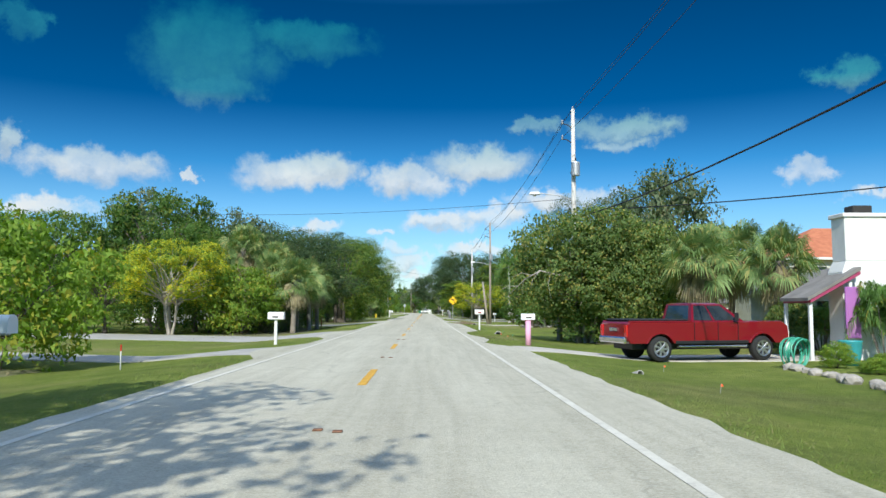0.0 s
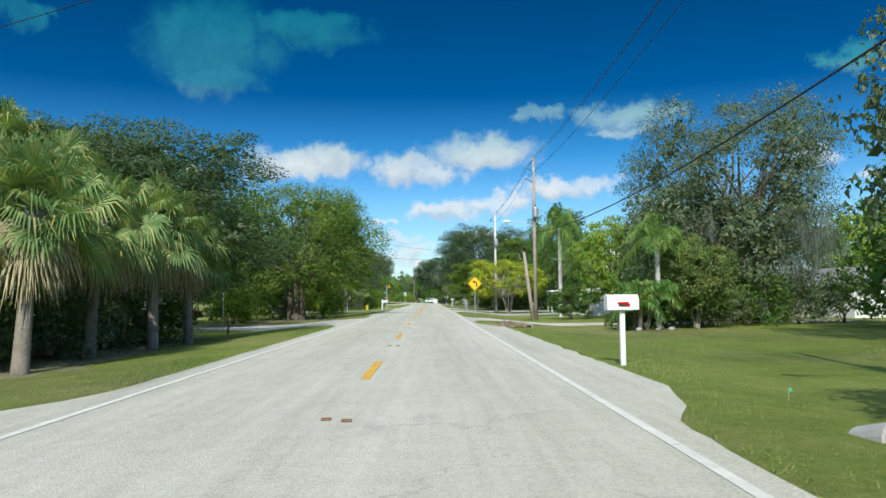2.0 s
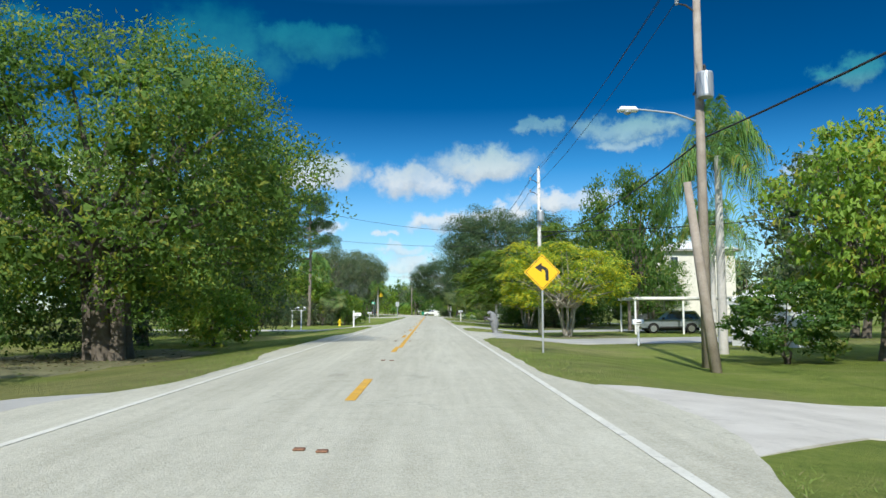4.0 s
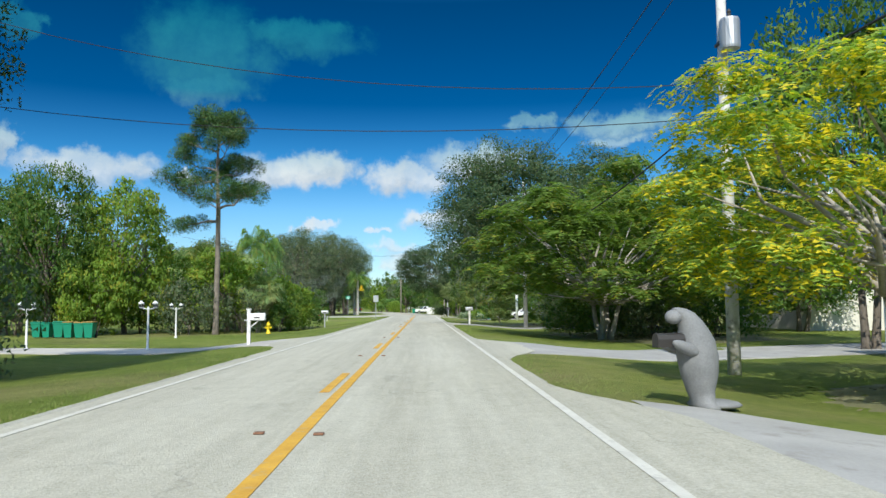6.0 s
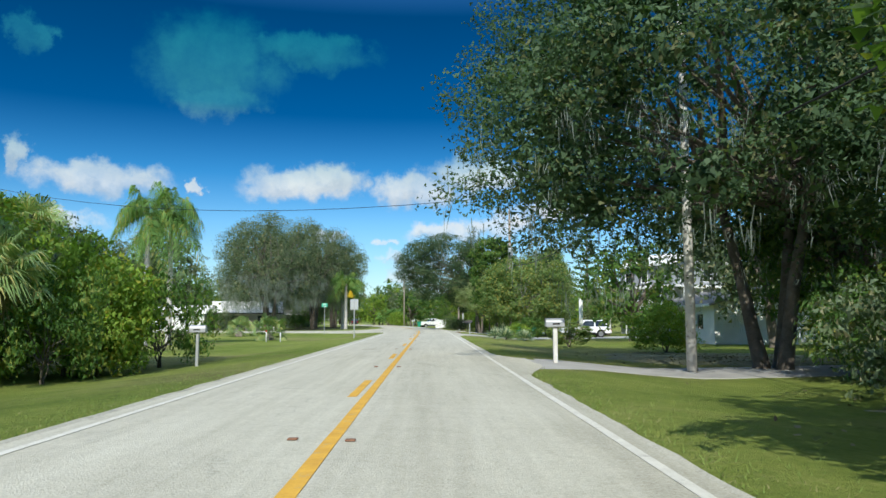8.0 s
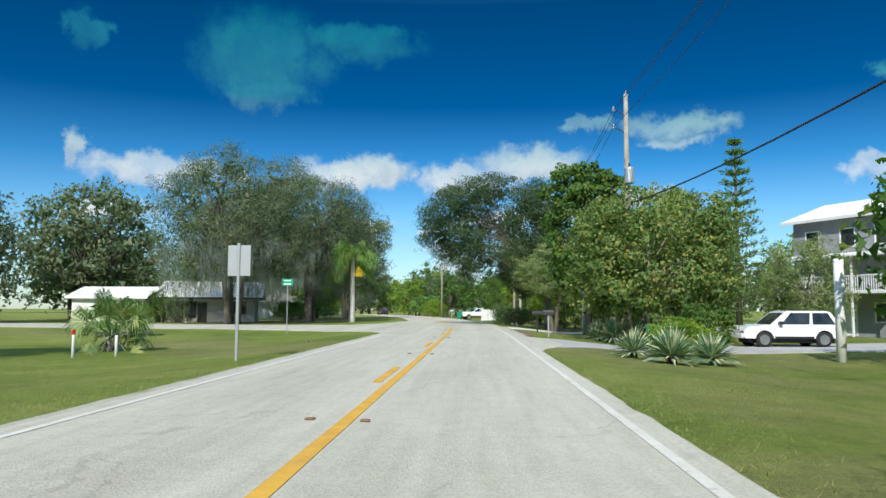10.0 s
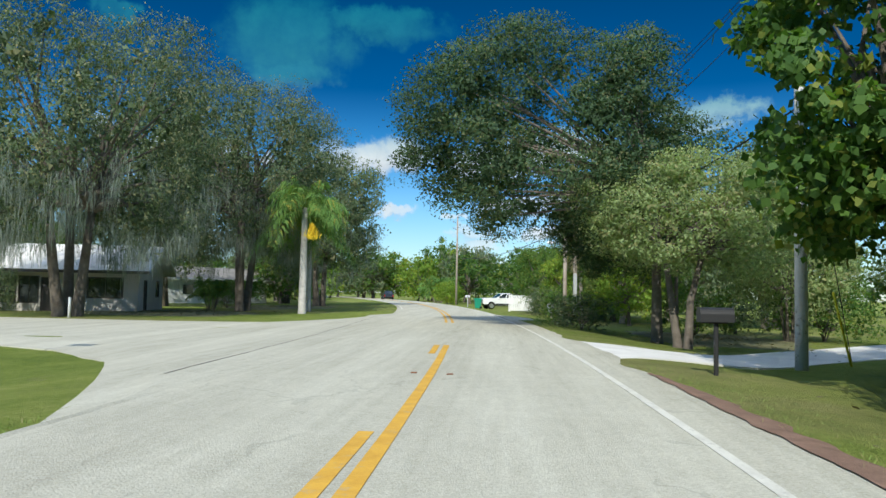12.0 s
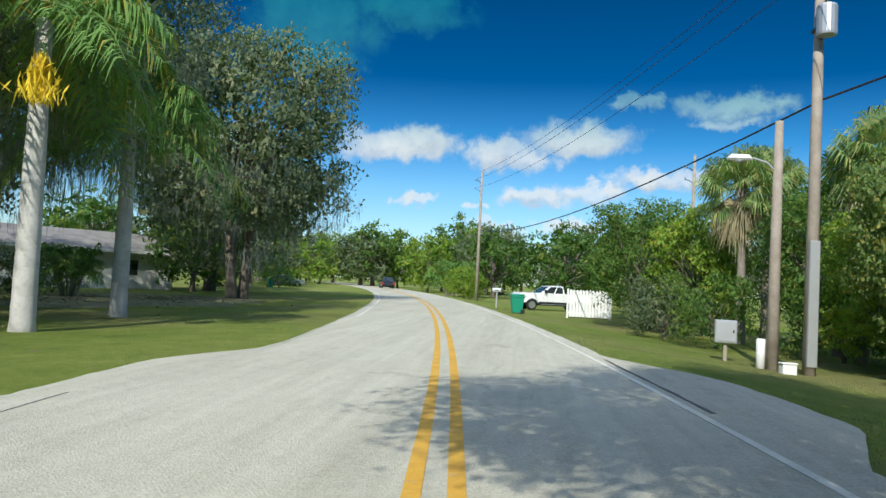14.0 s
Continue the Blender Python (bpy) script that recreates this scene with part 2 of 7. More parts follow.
MAT = {
    "asphalt": asphalt(),
    "lawn": lawn(),
    "yellow_paint": surface("yellow_road_paint", (0.50, 0.26, 0.03), (0.72, 0.42, 0.05), 3.0, 40.0, 0.75, 0.3, 0.006, spots=((0.36, 0.33, 0.26), 0.5)),
    "white_paint": surface("white_road_paint", (0.52, 0.50, 0.425), (0.70, 0.68, 0.59), 2.5, 40.0, 0.75, 0.3, 0.006, spots=((0.38, 0.36, 0.31), 0.85)),
    "white_concrete": surface("white_concrete", (0.56, 0.54, 0.50), (0.76, 0.74, 0.69), 0.9, 45.0, 0.9, 0.3, 0.008, spots=((0.40, 0.38, 0.33), 0.4)),
    "concrete": surface("pale_concrete", (0.40, 0.37, 0.32), (0.60, 0.565, 0.50), 0.9, 45.0, 0.9, 0.3, 0.008, spots=((0.30, 0.28, 0.24), 0.4)),
    "tar": surface("road_tar", (0.08, 0.078, 0.075), (0.15, 0.145, 0.14), 2.0, 30.0, 0.8),
    "shell": surface("grey_drive", (0.30, 0.29, 0.265), (0.47, 0.455, 0.42), 0.7, 30.0, 0.95, 0.5, 0.012, spots=((0.21, 0.19, 0.16), 0.5)),
    "dirt": surface("leaf_litter", (0.10, 0.105, 0.045), (0.24, 0.225, 0.12), 1.1, 18.0, 0.95, 0.7, 0.03, spots=((0.13, 0.18, 0.045), 0.95)),
    "fallen": leaf_material("fallen_leaves", (0.07, 0.05, 0.025), (0.20, 0.15, 0.08), (0.10, 0.12, 0.03), 0.3, 0.8, 0.1),
    "red_mulch": surface("red_mulch", (0.13, 0.075, 0.05), (0.29, 0.18, 0.125), 3.0, 30.0, 0.95, 0.8, 0.03),
    "bark": surface("grey_bark", (0.075, 0.06, 0.045), (0.21, 0.18, 0.145), 3.5, 26.0, 0.9, 0.9, 0.03),
    "pine_bark": surface("grey_pine_bark", (0.12, 0.10, 0.082), (0.29, 0.25, 0.205), 3.0, 18.0, 0.9, 0.9, 0.03),
    "pale_bark": surface("pale_bark", (0.24, 0.21, 0.17), (0.46, 0.42, 0.36), 3.0, 22.0, 0.85, 0.6, 0.02),
    "palm_bark": surface("palm_trunk_grey", (0.15, 0.125, 0.10), (0.34, 0.30, 0.25), 2.5, 20.0, 0.9, 0.9, 0.03),
    "royal_bark": surface("smooth_pale_palm_trunk", (0.36, 0.34, 0.31), (0.62, 0.60, 0.56), 1.5, 14.0, 0.85, 0.4, 0.02, spots=((0.22, 0.21, 0.18), 0.6)),
    "pole_wood": surface("weathered_pole_wood", (0.22, 0.18, 0.14), (0.44, 0.38, 0.32), 2.2, 35.0, 0.85, 0.5, 0.01),
    "pole_pale": surface("pale_pole", (0.50, 0.48, 0.44), (0.72, 0.70, 0.66), 2.2, 35.0, 0.8, 0.4, 0.01, spots=((0.16, 0.13, 0.10), 0.9)),
    "oak_leaf": leaf_material("oak_leaves", (0.036, 0.048, 0.026), (0.138, 0.156, 0.079), (0.25, 0.25, 0.138), 0.18, 0.45, 0.35),
    "dark_oak_leaf": leaf_material("dark_oak_leaves", (0.022, 0.038, 0.018), (0.080, 0.110, 0.048), (0.15, 0.165, 0.075), 0.14, 0.45, 0.35),
    "ficus_leaf": leaf_material("glossy_fig_leaves", (0.035, 0.062, 0.014), (0.13, 0.175, 0.035), (0.27, 0.30, 0.05), 0.2, 0.4, 0.4),
    "moss": leaf_material("grey_moss", (0.085, 0.085, 0.07), (0.20, 0.198, 0.16), None, 0, 0.9, 0.3),
    "broad_leaf": leaf_material("round_green_leaves", (0.05, 0.072, 0.02), (0.16, 0.195, 0.06), (0.34, 0.32, 0.09), 0.2),
    "dark_leaf": leaf_material("dense_dark_leaves", (0.028, 0.058, 0.013), (0.105, 0.155, 0.032), (0.20, 0.24, 0.05), 0.17, 0.45, 0.4),
    "lime_leaf": leaf_material("lime_leaves", (0.075, 0.115, 0.018), (0.22, 0.27, 0.04), (0.34, 0.34, 0.05), 0.16),
    "fern_leaf": leaf_material("feathery_leaves", (0.042, 0.07, 0.013), (0.14, 0.175, 0.03), (0.27, 0.27, 0.045), 0.14, 0.45, 0.45),
    "yellow_leaf": leaf_material("yellow_green_leaves", (0.10, 0.15, 0.022), (0.26, 0.28, 0.045), (0.72, 0.58, 0.035), 0.36),
    "olive_leaf": leaf_material("olive_leaves", (0.085, 0.102, 0.04), (0.255, 0.27, 0.115), (0.37, 0.355, 0.18), 0.18),
    "palm_leaf": leaf_material("fan_palm_leaves", (0.075, 0.115, 0.035), (0.20, 0.235, 0.085), (0.40, 0.38, 0.14), 0.22, 0.38, 0.25),
    "queen_leaf": leaf_material("feather_palm_leaves", (0.05, 0.095, 0.02), (0.15, 0.215, 0.055), (0.36, 0.31, 0.06), 0.10, 0.4, 0.3),
    "dead_frond": leaf_material("dead_fronds", (0.13, 0.09, 0.05), (0.34, 0.26, 0.15), None, 0, 0.8, 0.15),
    "orange_fruit": leaf_material("orange_fruit", (0.36, 0.19, 0.015), (0.60, 0.40, 0.03), None, 0, 0.5, 0.2),
    "needle": leaf_material("pine_needles", (0.025, 0.055, 0.016), (0.085, 0.135, 0.04), (0.17, 0.15, 0.05), 0.08, 0.5, 0.2),
    "agave": leaf_material("agave_leaves", (0.06, 0.10, 0.05), (0.19, 0.25, 0.14), (0.62, 0.62, 0.42), 0.38, 0.5, 0.1),
    "blade": leaf_material("grass_blades", (0.09, 0.115, 0.025), (0.19, 0.21, 0.055), (0.30, 0.27, 0.13), 0.2, 0.7, 0.3),
    "white": plain("white_painted_metal", (0.80, 0.80, 0.78), 0.45),
    "wall_white": surface("white_stucco", (0.66, 0.66, 0.63), (0.82, 0.82, 0.79), 1.2, 50.0, 0.85, 0.3, 0.006),
    "wall_cream": surface("cream_siding", (0.58, 0.55, 0.47), (0.74, 0.71, 0.62), 1.2, 50.0, 0.85, 0.3, 0.006),
    "wall_beige": surface("beige_stucco", (0.44, 0.41, 0.365), (0.58, 0.55, 0.50), 1.2, 50.0, 0.85, 0.3, 0.006),
    "wall_grey": surface("grey_siding", (0.22, 0.235, 0.25), (0.34, 0.35, 0.36), 1.0, 40.0, 0.8, 0.3, 0.006),
    "roof_white": surface("white_metal_roof", (0.62, 0.60, 0.55), (0.84, 0.83, 0.79), 1.0, 30.0, 0.6, 0.25, 0.006, spots=((0.30, 0.27, 0.22), 0.6)),
    "roof_grey": surface("grey_shingle", (0.14, 0.13, 0.12), (0.29, 0.275, 0.255), 1.4, 30.0, 0.9, 0.5, 0.012),
    "roof_red": surface("red_clay_tile", (0.36, 0.11, 0.055), (0.58, 0.22, 0.11), 2.0, 20.0, 0.85, 0.5, 0.02),
    "purple": plain("purple_paint", (0.42, 0.16, 0.46), 0.6),
    "maroon": plain("maroon_paint", (0.36, 0.05, 0.12), 0.6),
    "pink": plain("pink_paint", (0.82, 0.42, 0.58), 0.6),
    "teal": plain("teal_glaze", (0.05, 0.34, 0.36), 0.4),
    "hose": plain("green_hose", (0.06, 0.36, 0.24), 0.45),
    "red_car": plain("red_car_paint", (0.20, 0.003, 0.011), 0.28, 0.0, 0.8, 0.05),
    "white_car": plain("white_car_paint", (0.80, 0.80, 0.79), 0.3, 0.0, 0.7, 0.04),
    "silver_car": plain("grey_car_paint", (0.30, 0.34, 0.36), 0.3, 0.5, 0.7, 0.05),
    "black_car": plain("dark_car_paint", (0.02, 0.021, 0.025), 0.25, 0.0, 0.8, 0.1),
    "tyre": plain("black_rubber", (0.022, 0.022, 0.022), 0.85),
    "chrome": plain("chrome", (0.75, 0.75, 0.76), 0.18, 1.0),
    "alloy": plain("alloy", (0.62, 0.62, 0.63), 0.3, 0.9),
    "black": plain("black_plastic", (0.02, 0.02, 0.021), 0.5),
    "dark_metal": plain("dark_metal", (0.06, 0.055, 0.05), 0.5, 0.4),
    "galv": plain("galvanised_steel", (0.50, 0.51, 0.52), 0.45, 0.6),
    "rust": surface("rusty_iron", (0.12, 0.06, 0.035), (0.28, 0.14, 0.08), 5.0, 40.0, 0.85, 0.4, 0.006),
    "sign_yellow": plain("yellow_sign_sheet", (0.90, 0.52, 0.01), 0.4, 0, 0.2, 0.05),
    "sign_green": plain("green_sign_sheet", (0.015, 0.42, 0.24), 0.4, 0, 0.2, 0.05),
    "sign_back": plain("sign_metal", (0.56, 0.58, 0.58), 0.4, 0.5),
    "hydrant": plain("yellow_hydrant_paint", (0.85, 0.62, 0.02), 0.4, 0, 0.2),
    "bin_green": plain("green_bin_plastic", (0.015, 0.26, 0.16), 0.45),
    "statue": surface("grey_cast_stone", (0.15, 0.155, 0.155), (0.27, 0.275, 0.275), 2.5, 40.0, 0.8, 0.3, 0.008),
    "orange": plain("orange_flag", (0.90, 0.16, 0.04), 0.6),
    "flag_green": plain("green_flag", (0.05, 0.45, 0.22), 0.6),
    "rock": surface("pale_rock", (0.26, 0.235, 0.20), (0.50, 0.46, 0.41), 4.0, 25.0, 0.9, 0.8, 0.03),
    "tan_plastic": plain("tan_plastic", (0.42, 0.27, 0.08), 0.5),
    "yellow_plastic": plain("yellow_plastic", (0.85, 0.70, 0.03), 0.5),
    "wire": plain("black_cable", (0.015, 0.015, 0.018), 0.6),
    "red_lamp": plain("red_lens", (0.55, 0.01, 0.01), 0.2, 0, 0.6),
    "brick": surface("brown_brush", (0.16, 0.11, 0.075), (0.36, 0.27, 0.20), 3.0, 25.0, 0.95, 0.8, 0.03),
}


def glass():
    m, k = material("dark_window_glass")
    n = k.noise(1.5, 2, 0.5, k.add("ShaderNodeTexCoord").outputs["Object"])
    finish(k, k.ramp(n, [(0.3, (0.015, 0.02, 0.022)), (0.7, (0.05, 0.06, 0.062))]), 0.06, None, spec=0.8, coat=0.5)
    return m


MAT["glass"] = glass()


# ---- mesh tools ----
def centre(y):
    """The road's centre line: straight, then a bend to the left."""
    return -0.00105 * max(y - 217.0, 0.0) ** 2


def ground_z(x, y):
    """Height of the verge, which falls away from the road as a shallow swale."""
    u = min(max((abs(x - centre(y)) - 3.4) / 6.1, 0.0), 1.0)
    v = min(max((y - 222.0) / 16.0, 0.0), 1.0) if x < centre(y) else 0.0
    return (-0.45 + 0.27 * v * v * (3 - 2 * v)) * u * u * (3 - 2 * u)


class Geo:
    """Collects vertices and faces for one mesh; m places what is added next."""

    def __init__(self):
        self.v, self.f, self.m = [], [], Matrix()

    def at(self, *a, **k):
        self.m = pose(*a, **k)
        return self

    def put(self, verts, faces):
        n = len(self.v)
        self.v += [self.m @ Vector(p) for p in verts]
        self.f += [tuple(n + i for i in f) for f in faces]
        return self

    def box(self, x0, x1, y0, y1, z0, z1, c=0.0, taper=(1.0, 1.0)):
        cx, cy, cz, h = (x0 + x1) / 2, (y0 + y1) / 2, (z0 + z1) / 2, ((x1 - x0) / 2, (y1 - y0) / 2, (z1 - z0) / 2)
        signs = [(a, b, d) for a in (-1, 1) for b in (-1, 1) for d in (-1, 1)]
        c = min(c, *[0.95 * s for s in h]) if c else 0.0

        def spot(p, s):
            kx, ky = (taper if s[2] > 0 else (1.0, 1.0))
            return (cx + p[0] * kx, cy + p[1] * ky, cz + p[2])

        if not c:
            vs = [spot([s[i] * h[i] for i in range(3)], s) for s in signs]
            return self.put(vs, [(0, 1, 3, 2), (4, 6, 7, 5), (0, 4, 5, 1), (2, 3, 7, 6), (0, 2, 6, 4), (1, 5, 7, 3)])
        vs, at = [], {}
        for s in signs:
            for a in range(3):
                at[s, a] = len(vs)
                vs.append(spot([s[i] * (h[i] if i == a else h[i] - c) for i in range(3)], s))
        fs = []
        for a in range(3):
            b, d = (a + 1) % 3, (a + 2) % 3
            for sa in (-1, 1):
                ring = []
                for sb, sd in ((-1, -1), (1, -1), (1, 1), (-1, 1)):
                    s = [0, 0, 0]
                    s[a], s[b], s[d] = sa, sb, sd
                    ring.append(at[tuple(s), a])
                fs.append(tuple(ring))
                for sb in (-1, 1):
                    lo, hi = [0, 0, 0], [0, 0, 0]
                    lo[a], lo[b], lo[d] = sa, sb, -1
                    hi[a], hi[b], hi[d] = sa, sb, 1
                    fs.append((at[tuple(lo), a], at[tuple(hi), a], at[tuple(hi), b], at[tuple(lo), b]))
        fs += [tuple(at[s, a] for a in range(3)) for s in signs]
        return self.put(vs, fs)

    def tube(self, points, radii, n=8, caps=True):
        pts = [Vector(p) for p in points]
        if not isinstance(radii, (list, tuple)):
            radii = [radii] * len(pts)
        vs, fs = [], []
        side = None
        for i, p in enumerate(pts):
            d = (pts[min(i + 1, len(pts) - 1)] - pts[max(i - 1, 0)]).normalized()
            if side is None:
                side = d.orthogonal().normalized()
            side = (side - d * side.dot(d)).normalized()
            up = d.cross(side)
            vs += [p + (side * math.cos(a) + up * math.sin(a)) * radii[i] for a in (math.tau * j / n for j in range(n))]
        for i in range(len(pts) - 1):
            fs += [(i * n + j, i * n + (j + 1) % n, (i + 1) * n + (j + 1) % n, (i + 1) * n + j) for j in range(n)]
        if caps:
            fs += [tuple(range(n - 1, -1, -1)), tuple((len(pts) - 1) * n + j for j in range(n))]
        return self.put(vs, fs)

    def lathe(self, profile, n=16):
        """profile: rows of radius, height, about z."""
        return self.tube_z(profile, n)

    def tube_z(self, profile, n):
        vs = [(r * math.cos(math.tau * j / n), r * math.sin(math.tau * j / n), z) for r, z in profile for j in range(n)]
        fs = [(i * n + j, i * n + (j + 1) % n, (i + 1) * n + (j + 1) % n, (i + 1) * n + j) for i in range(len(profile) - 1) for j in range(n)]
        fs += [tuple(range(n - 1, -1, -1)), tuple((len(profile) - 1) * n + j for j in range(n))]
        return self.put(vs, fs)

    def prism(self, outline, a0, a1, axis="y"):
        """An outline in the two other axes, drawn out along one axis."""
        n = len(outline)
        to = {"x": lambda p, a: (a, p[0], p[1]), "y": lambda p, a: (p[0], a, p[1]), "z": lambda p, a: (p[0], p[1], a)}[axis]
        vs = [to(p, a) for a in (a0, a1) for p in outline]
        return self.put(vs, [tuple(range(n)), tuple(range(2 * n - 1, n - 1, -1))] + [(i, n + i, n + (i + 1) % n, (i + 1) % n) for i in range(n)])

    def mesh(self, name, mat, smooth=False, fix=True):
        me = bpy.data.meshes.new(name)
        bm = bmesh.new()
        vs = [bm.verts.new(p) for p in self.v]
        for f in self.f:
            try:
                bm.faces.new([vs[i] for i in f])
            except ValueError:
                pass
        if fix:
            bmesh.ops.recalc_face_normals(bm, faces=bm.faces[:])
        bm.to_mesh(me)
        bm.free()
        me.materials.append(MAT[mat])
        if smooth:
            for p in me.polygons:
                p.use_smooth = len(p.vertices) < 6
        return me


def part(name, geo, mat, parent=None, label="", smooth=False, at=None):
    """Links a mesh as one object, under a thing or a part."""
    ob = new(name, geo if isinstance(geo, bpy.types.Mesh) else geo.mesh(name, mat, smooth))
    if parent is not None:
        ob.parent = parent
    if at is not None:
        ob.matrix_basis = at
    return tagged(ob, label)


def thing(name, label, category, group="", at=None):
    ob = tagged(new(name), label, category, group)
    if at is not None:
        ob.matrix_basis = at
    return ob


def stand(x, y, rz=0.0, dz=0.0):
    """A pose on the verge."""
    return pose(x, y, ground_z(x, y) + dz, 0, 0, rz)


def fast_mesh(name, verts, quads, mat, normals=None):
    me = bpy.data.meshes.new(name)
    me.vertices.add(len(verts))
    me.vertices.foreach_set("co", np.asarray(verts, np.float32).ravel())
    me.loops.add(quads.size)
    me.loops.foreach_set("vertex_index", quads.astype(np.int32).ravel())
    me.polygons.add(len(quads))
    me.polygons.foreach_set("loop_start", np.arange(0, quads.size, quads.shape[1], dtype=np.int32))
    me.materials.append(MAT[mat])
    me.update(calc_edges=True)
    if normals is not None:
        me.polygons.foreach_set("use_smooth", np.ones(len(quads), bool))
        me.normals_split_custom_set_from_vertices(np.asarray(normals, np.float32))
    return me


def unit(v):
    return v / np.maximum(np.linalg.norm(v, axis=-1, keepdims=True), 1e-6)


def leaves(name, spots, ways, faces_to, length, width, mat, rng, curl=0.12, lumps=None, three=False, core=(60, 0.42, 0.62), bulge=None):
    """One leaf at each spot, along ways, turned to faces_to: a folded diamond, or a single pointed face where small.
    lumps: lobes whose inside is filled with larger leaves; core: how many a lobe, how large, how far out.
    bulge: the rounding of the clump that each leaf belongs to."""
    grow = np.ones(len(spots))
    if lumps is not None:
        lo = np.asarray(lumps, float)
        pick = rng.integers(0, len(lo), core[0] * len(lo))
        d = unit(rng.normal(size=(len(pick), 3)))
        inside = lo[pick, :3] + d * lo[pick, 3:] * rng.uniform(0.05, core[2], len(pick))[:, None]
        grow = np.concatenate([grow, np.full(len(pick), lo[:, 3].mean() * core[1] / length)])
        spots = np.concatenate([spots, inside])
        ways = np.concatenate([unit(ways), unit(rng.normal(size=d.shape))])
        faces_to = np.concatenate([unit(faces_to), d])
        bulge = np.concatenate([bulge, d]) if bulge is not None else None
    n = len(spots)
    ways = unit(ways)
    side = unit(np.cross(ways, faces_to))
    top = np.cross(side, ways)
    ln = (length * grow * rng.uniform(0.65, 1.3, n))[:, None]
    wd = (width * grow * rng.uniform(0.65, 1.3, n))[:, None]
    if three:
        v = np.stack([spots - ways * ln * 0.5 - side * wd * 0.4, spots - ways * ln * 0.2 + side * wd * 0.62, spots + ways * ln * 0.55 - top * ln * curl], 1)
    else:
        v = np.stack([spots - ways * ln * 0.5, spots + side * wd * 0.5 - top * ln * curl * 0.4 - ways * ln * 0.05,
                      spots + ways * ln * 0.5 - top * ln * curl, spots - side * wd * 0.5 - top * ln * curl * 0.4 - ways * ln * 0.05], 1)
    k = v.shape[1]
    normals = None if bulge is None else np.repeat(unit(unit(bulge) * 0.9 + top * 0.36), k, 0)
    return fast_mesh(name, v.reshape(-1, 3), np.arange(k * n).reshape(-1, k), mat, normals)


def scatter(lobes, count, rng, up=0.35, inner=0.5, tufts=22, tuft=0.32):
    """Spots and outward directions over round lobes (centre and three radii each). The leaves gather in tufts on the
    lobes, which leaves gaps of shade between the tufts."""
    lobes = np.asarray(lobes, float)
    area = (lobes[:, 3:].mean(1)) ** 2
    pick = rng.choice(len(lobes), count, p=area / area.sum())
    away = unit((lobes[:, :3] - lobes[:, :3].mean(0)) * (1, 1, 1.3))
    sprays = unit(rng.normal(size=(len(lobes), tufts, 3)) * 0.8 + (0, 0, up) + away[:, None] * 0.6)
    reach = rng.uniform(0.6, 1.04, (len(lobes), tufts, 1))
    size = rng.uniform(0.6, 1.25, (len(lobes), tufts)) * tuft
    which = rng.integers(0, tufts, count)
    d = unit(rng.normal(size=(count, 3)) + (0, 0, up * 0.8))
    r = rng.uniform(0.3, 1.0, count)[:, None] ** 0.6
    # some leaves stray from their tuft
    r = r * np.where(rng.uniform(size=count) > 0.94, rng.uniform(1.0, 1.3, count), 1.0)[:, None]
    near = sprays[pick, which]
    spots = lobes[pick, :3] + (near * reach[pick, which] * 0.8 + d * r * size[pick, which][:, None] * (1, 1, 0.72)) * lobes[pick, 3:]
    return spots, unit(d + near * 0.45)


def make_lobes(rng, count, height, radius, low, flat=0.75, lobe=0.42):
    """Lobes spread through an egg-shaped crown between low and height."""
    out = []
    mid, half = (low + height) / 2, (height - low) / 2
    for i in range(count):
        a = math.tau * (i * 0.618) + rng.uniform(-0.4, 0.4)
        t = (i + 0.5) / count
        z = mid + half * (1 - 2 * t) * 0.72
        wide = math.sqrt(max(1 - ((z - mid) / half) ** 2, 0.05)) * radius
        r = wide * rng.uniform(0.45, 0.72) if i else 0.0
        s = radius * lobe * rng.uniform(0.75, 1.2)
        out.append((r * math.cos(a), r * math.sin(a), z, s, s, s * flat))
    return out


def limbs(geo, lobes, trunk_top, r0, rng, n=6):
    """Branches from the trunk's top into the lobes."""
    top = Vector(trunk_top)
    for x, y, z, *_ in lobes:
        end = Vector((x, y, z))
        mid = top.lerp(end, 0.5) + Vector((rng.normal() * 0.3, rng.normal() * 0.3, rng.uniform(-0.1, 0.5)))
        geo.tube([top - Vector((0, 0, 0.15)), top.lerp(mid, 0.5) + Vector((rng.normal() * 0.1, rng.normal() * 0.1, 0.05)), mid, end], [r0 * 0.6, r0 * 0.48, r0 * 0.3, r0 * 0.08], n, False)


def trunk_bits(geo, rng, height, r0, stems=1, lean=0.25):
    tops = []
    for s in range(stems):
        a = math.tau * s / stems + rng.uniform(0, 1)
        out = (0.0 if stems == 1 else 0.22) * height
        base = Vector((math.cos(a), math.sin(a), 0)) * (0.0 if stems == 1 else r0 * 1.1)
        end = Vector((math.cos(a) * out + rng.normal() * lean * 0.5, math.sin(a) * out + rng.normal() * lean * 0.5, height))
        mid = base.lerp(end, 0.5) + Vector((rng.normal() * lean * 0.3, rng.normal() * lean * 0.3, 0))
        k = 1.0 if stems == 1 else 0.62
        geo.tube([base - Vector((0, 0, 0.3)), base + Vector((0, 0, 0.15)), base.lerp(mid, 0.5), mid, end], [r0 * 1.55 * k, r0 * 1.15 * k, r0 * 0.95 * k, r0 * 0.85 * k, r0 * 0.65 * k], 10)
        tops.append(end)
    return tops


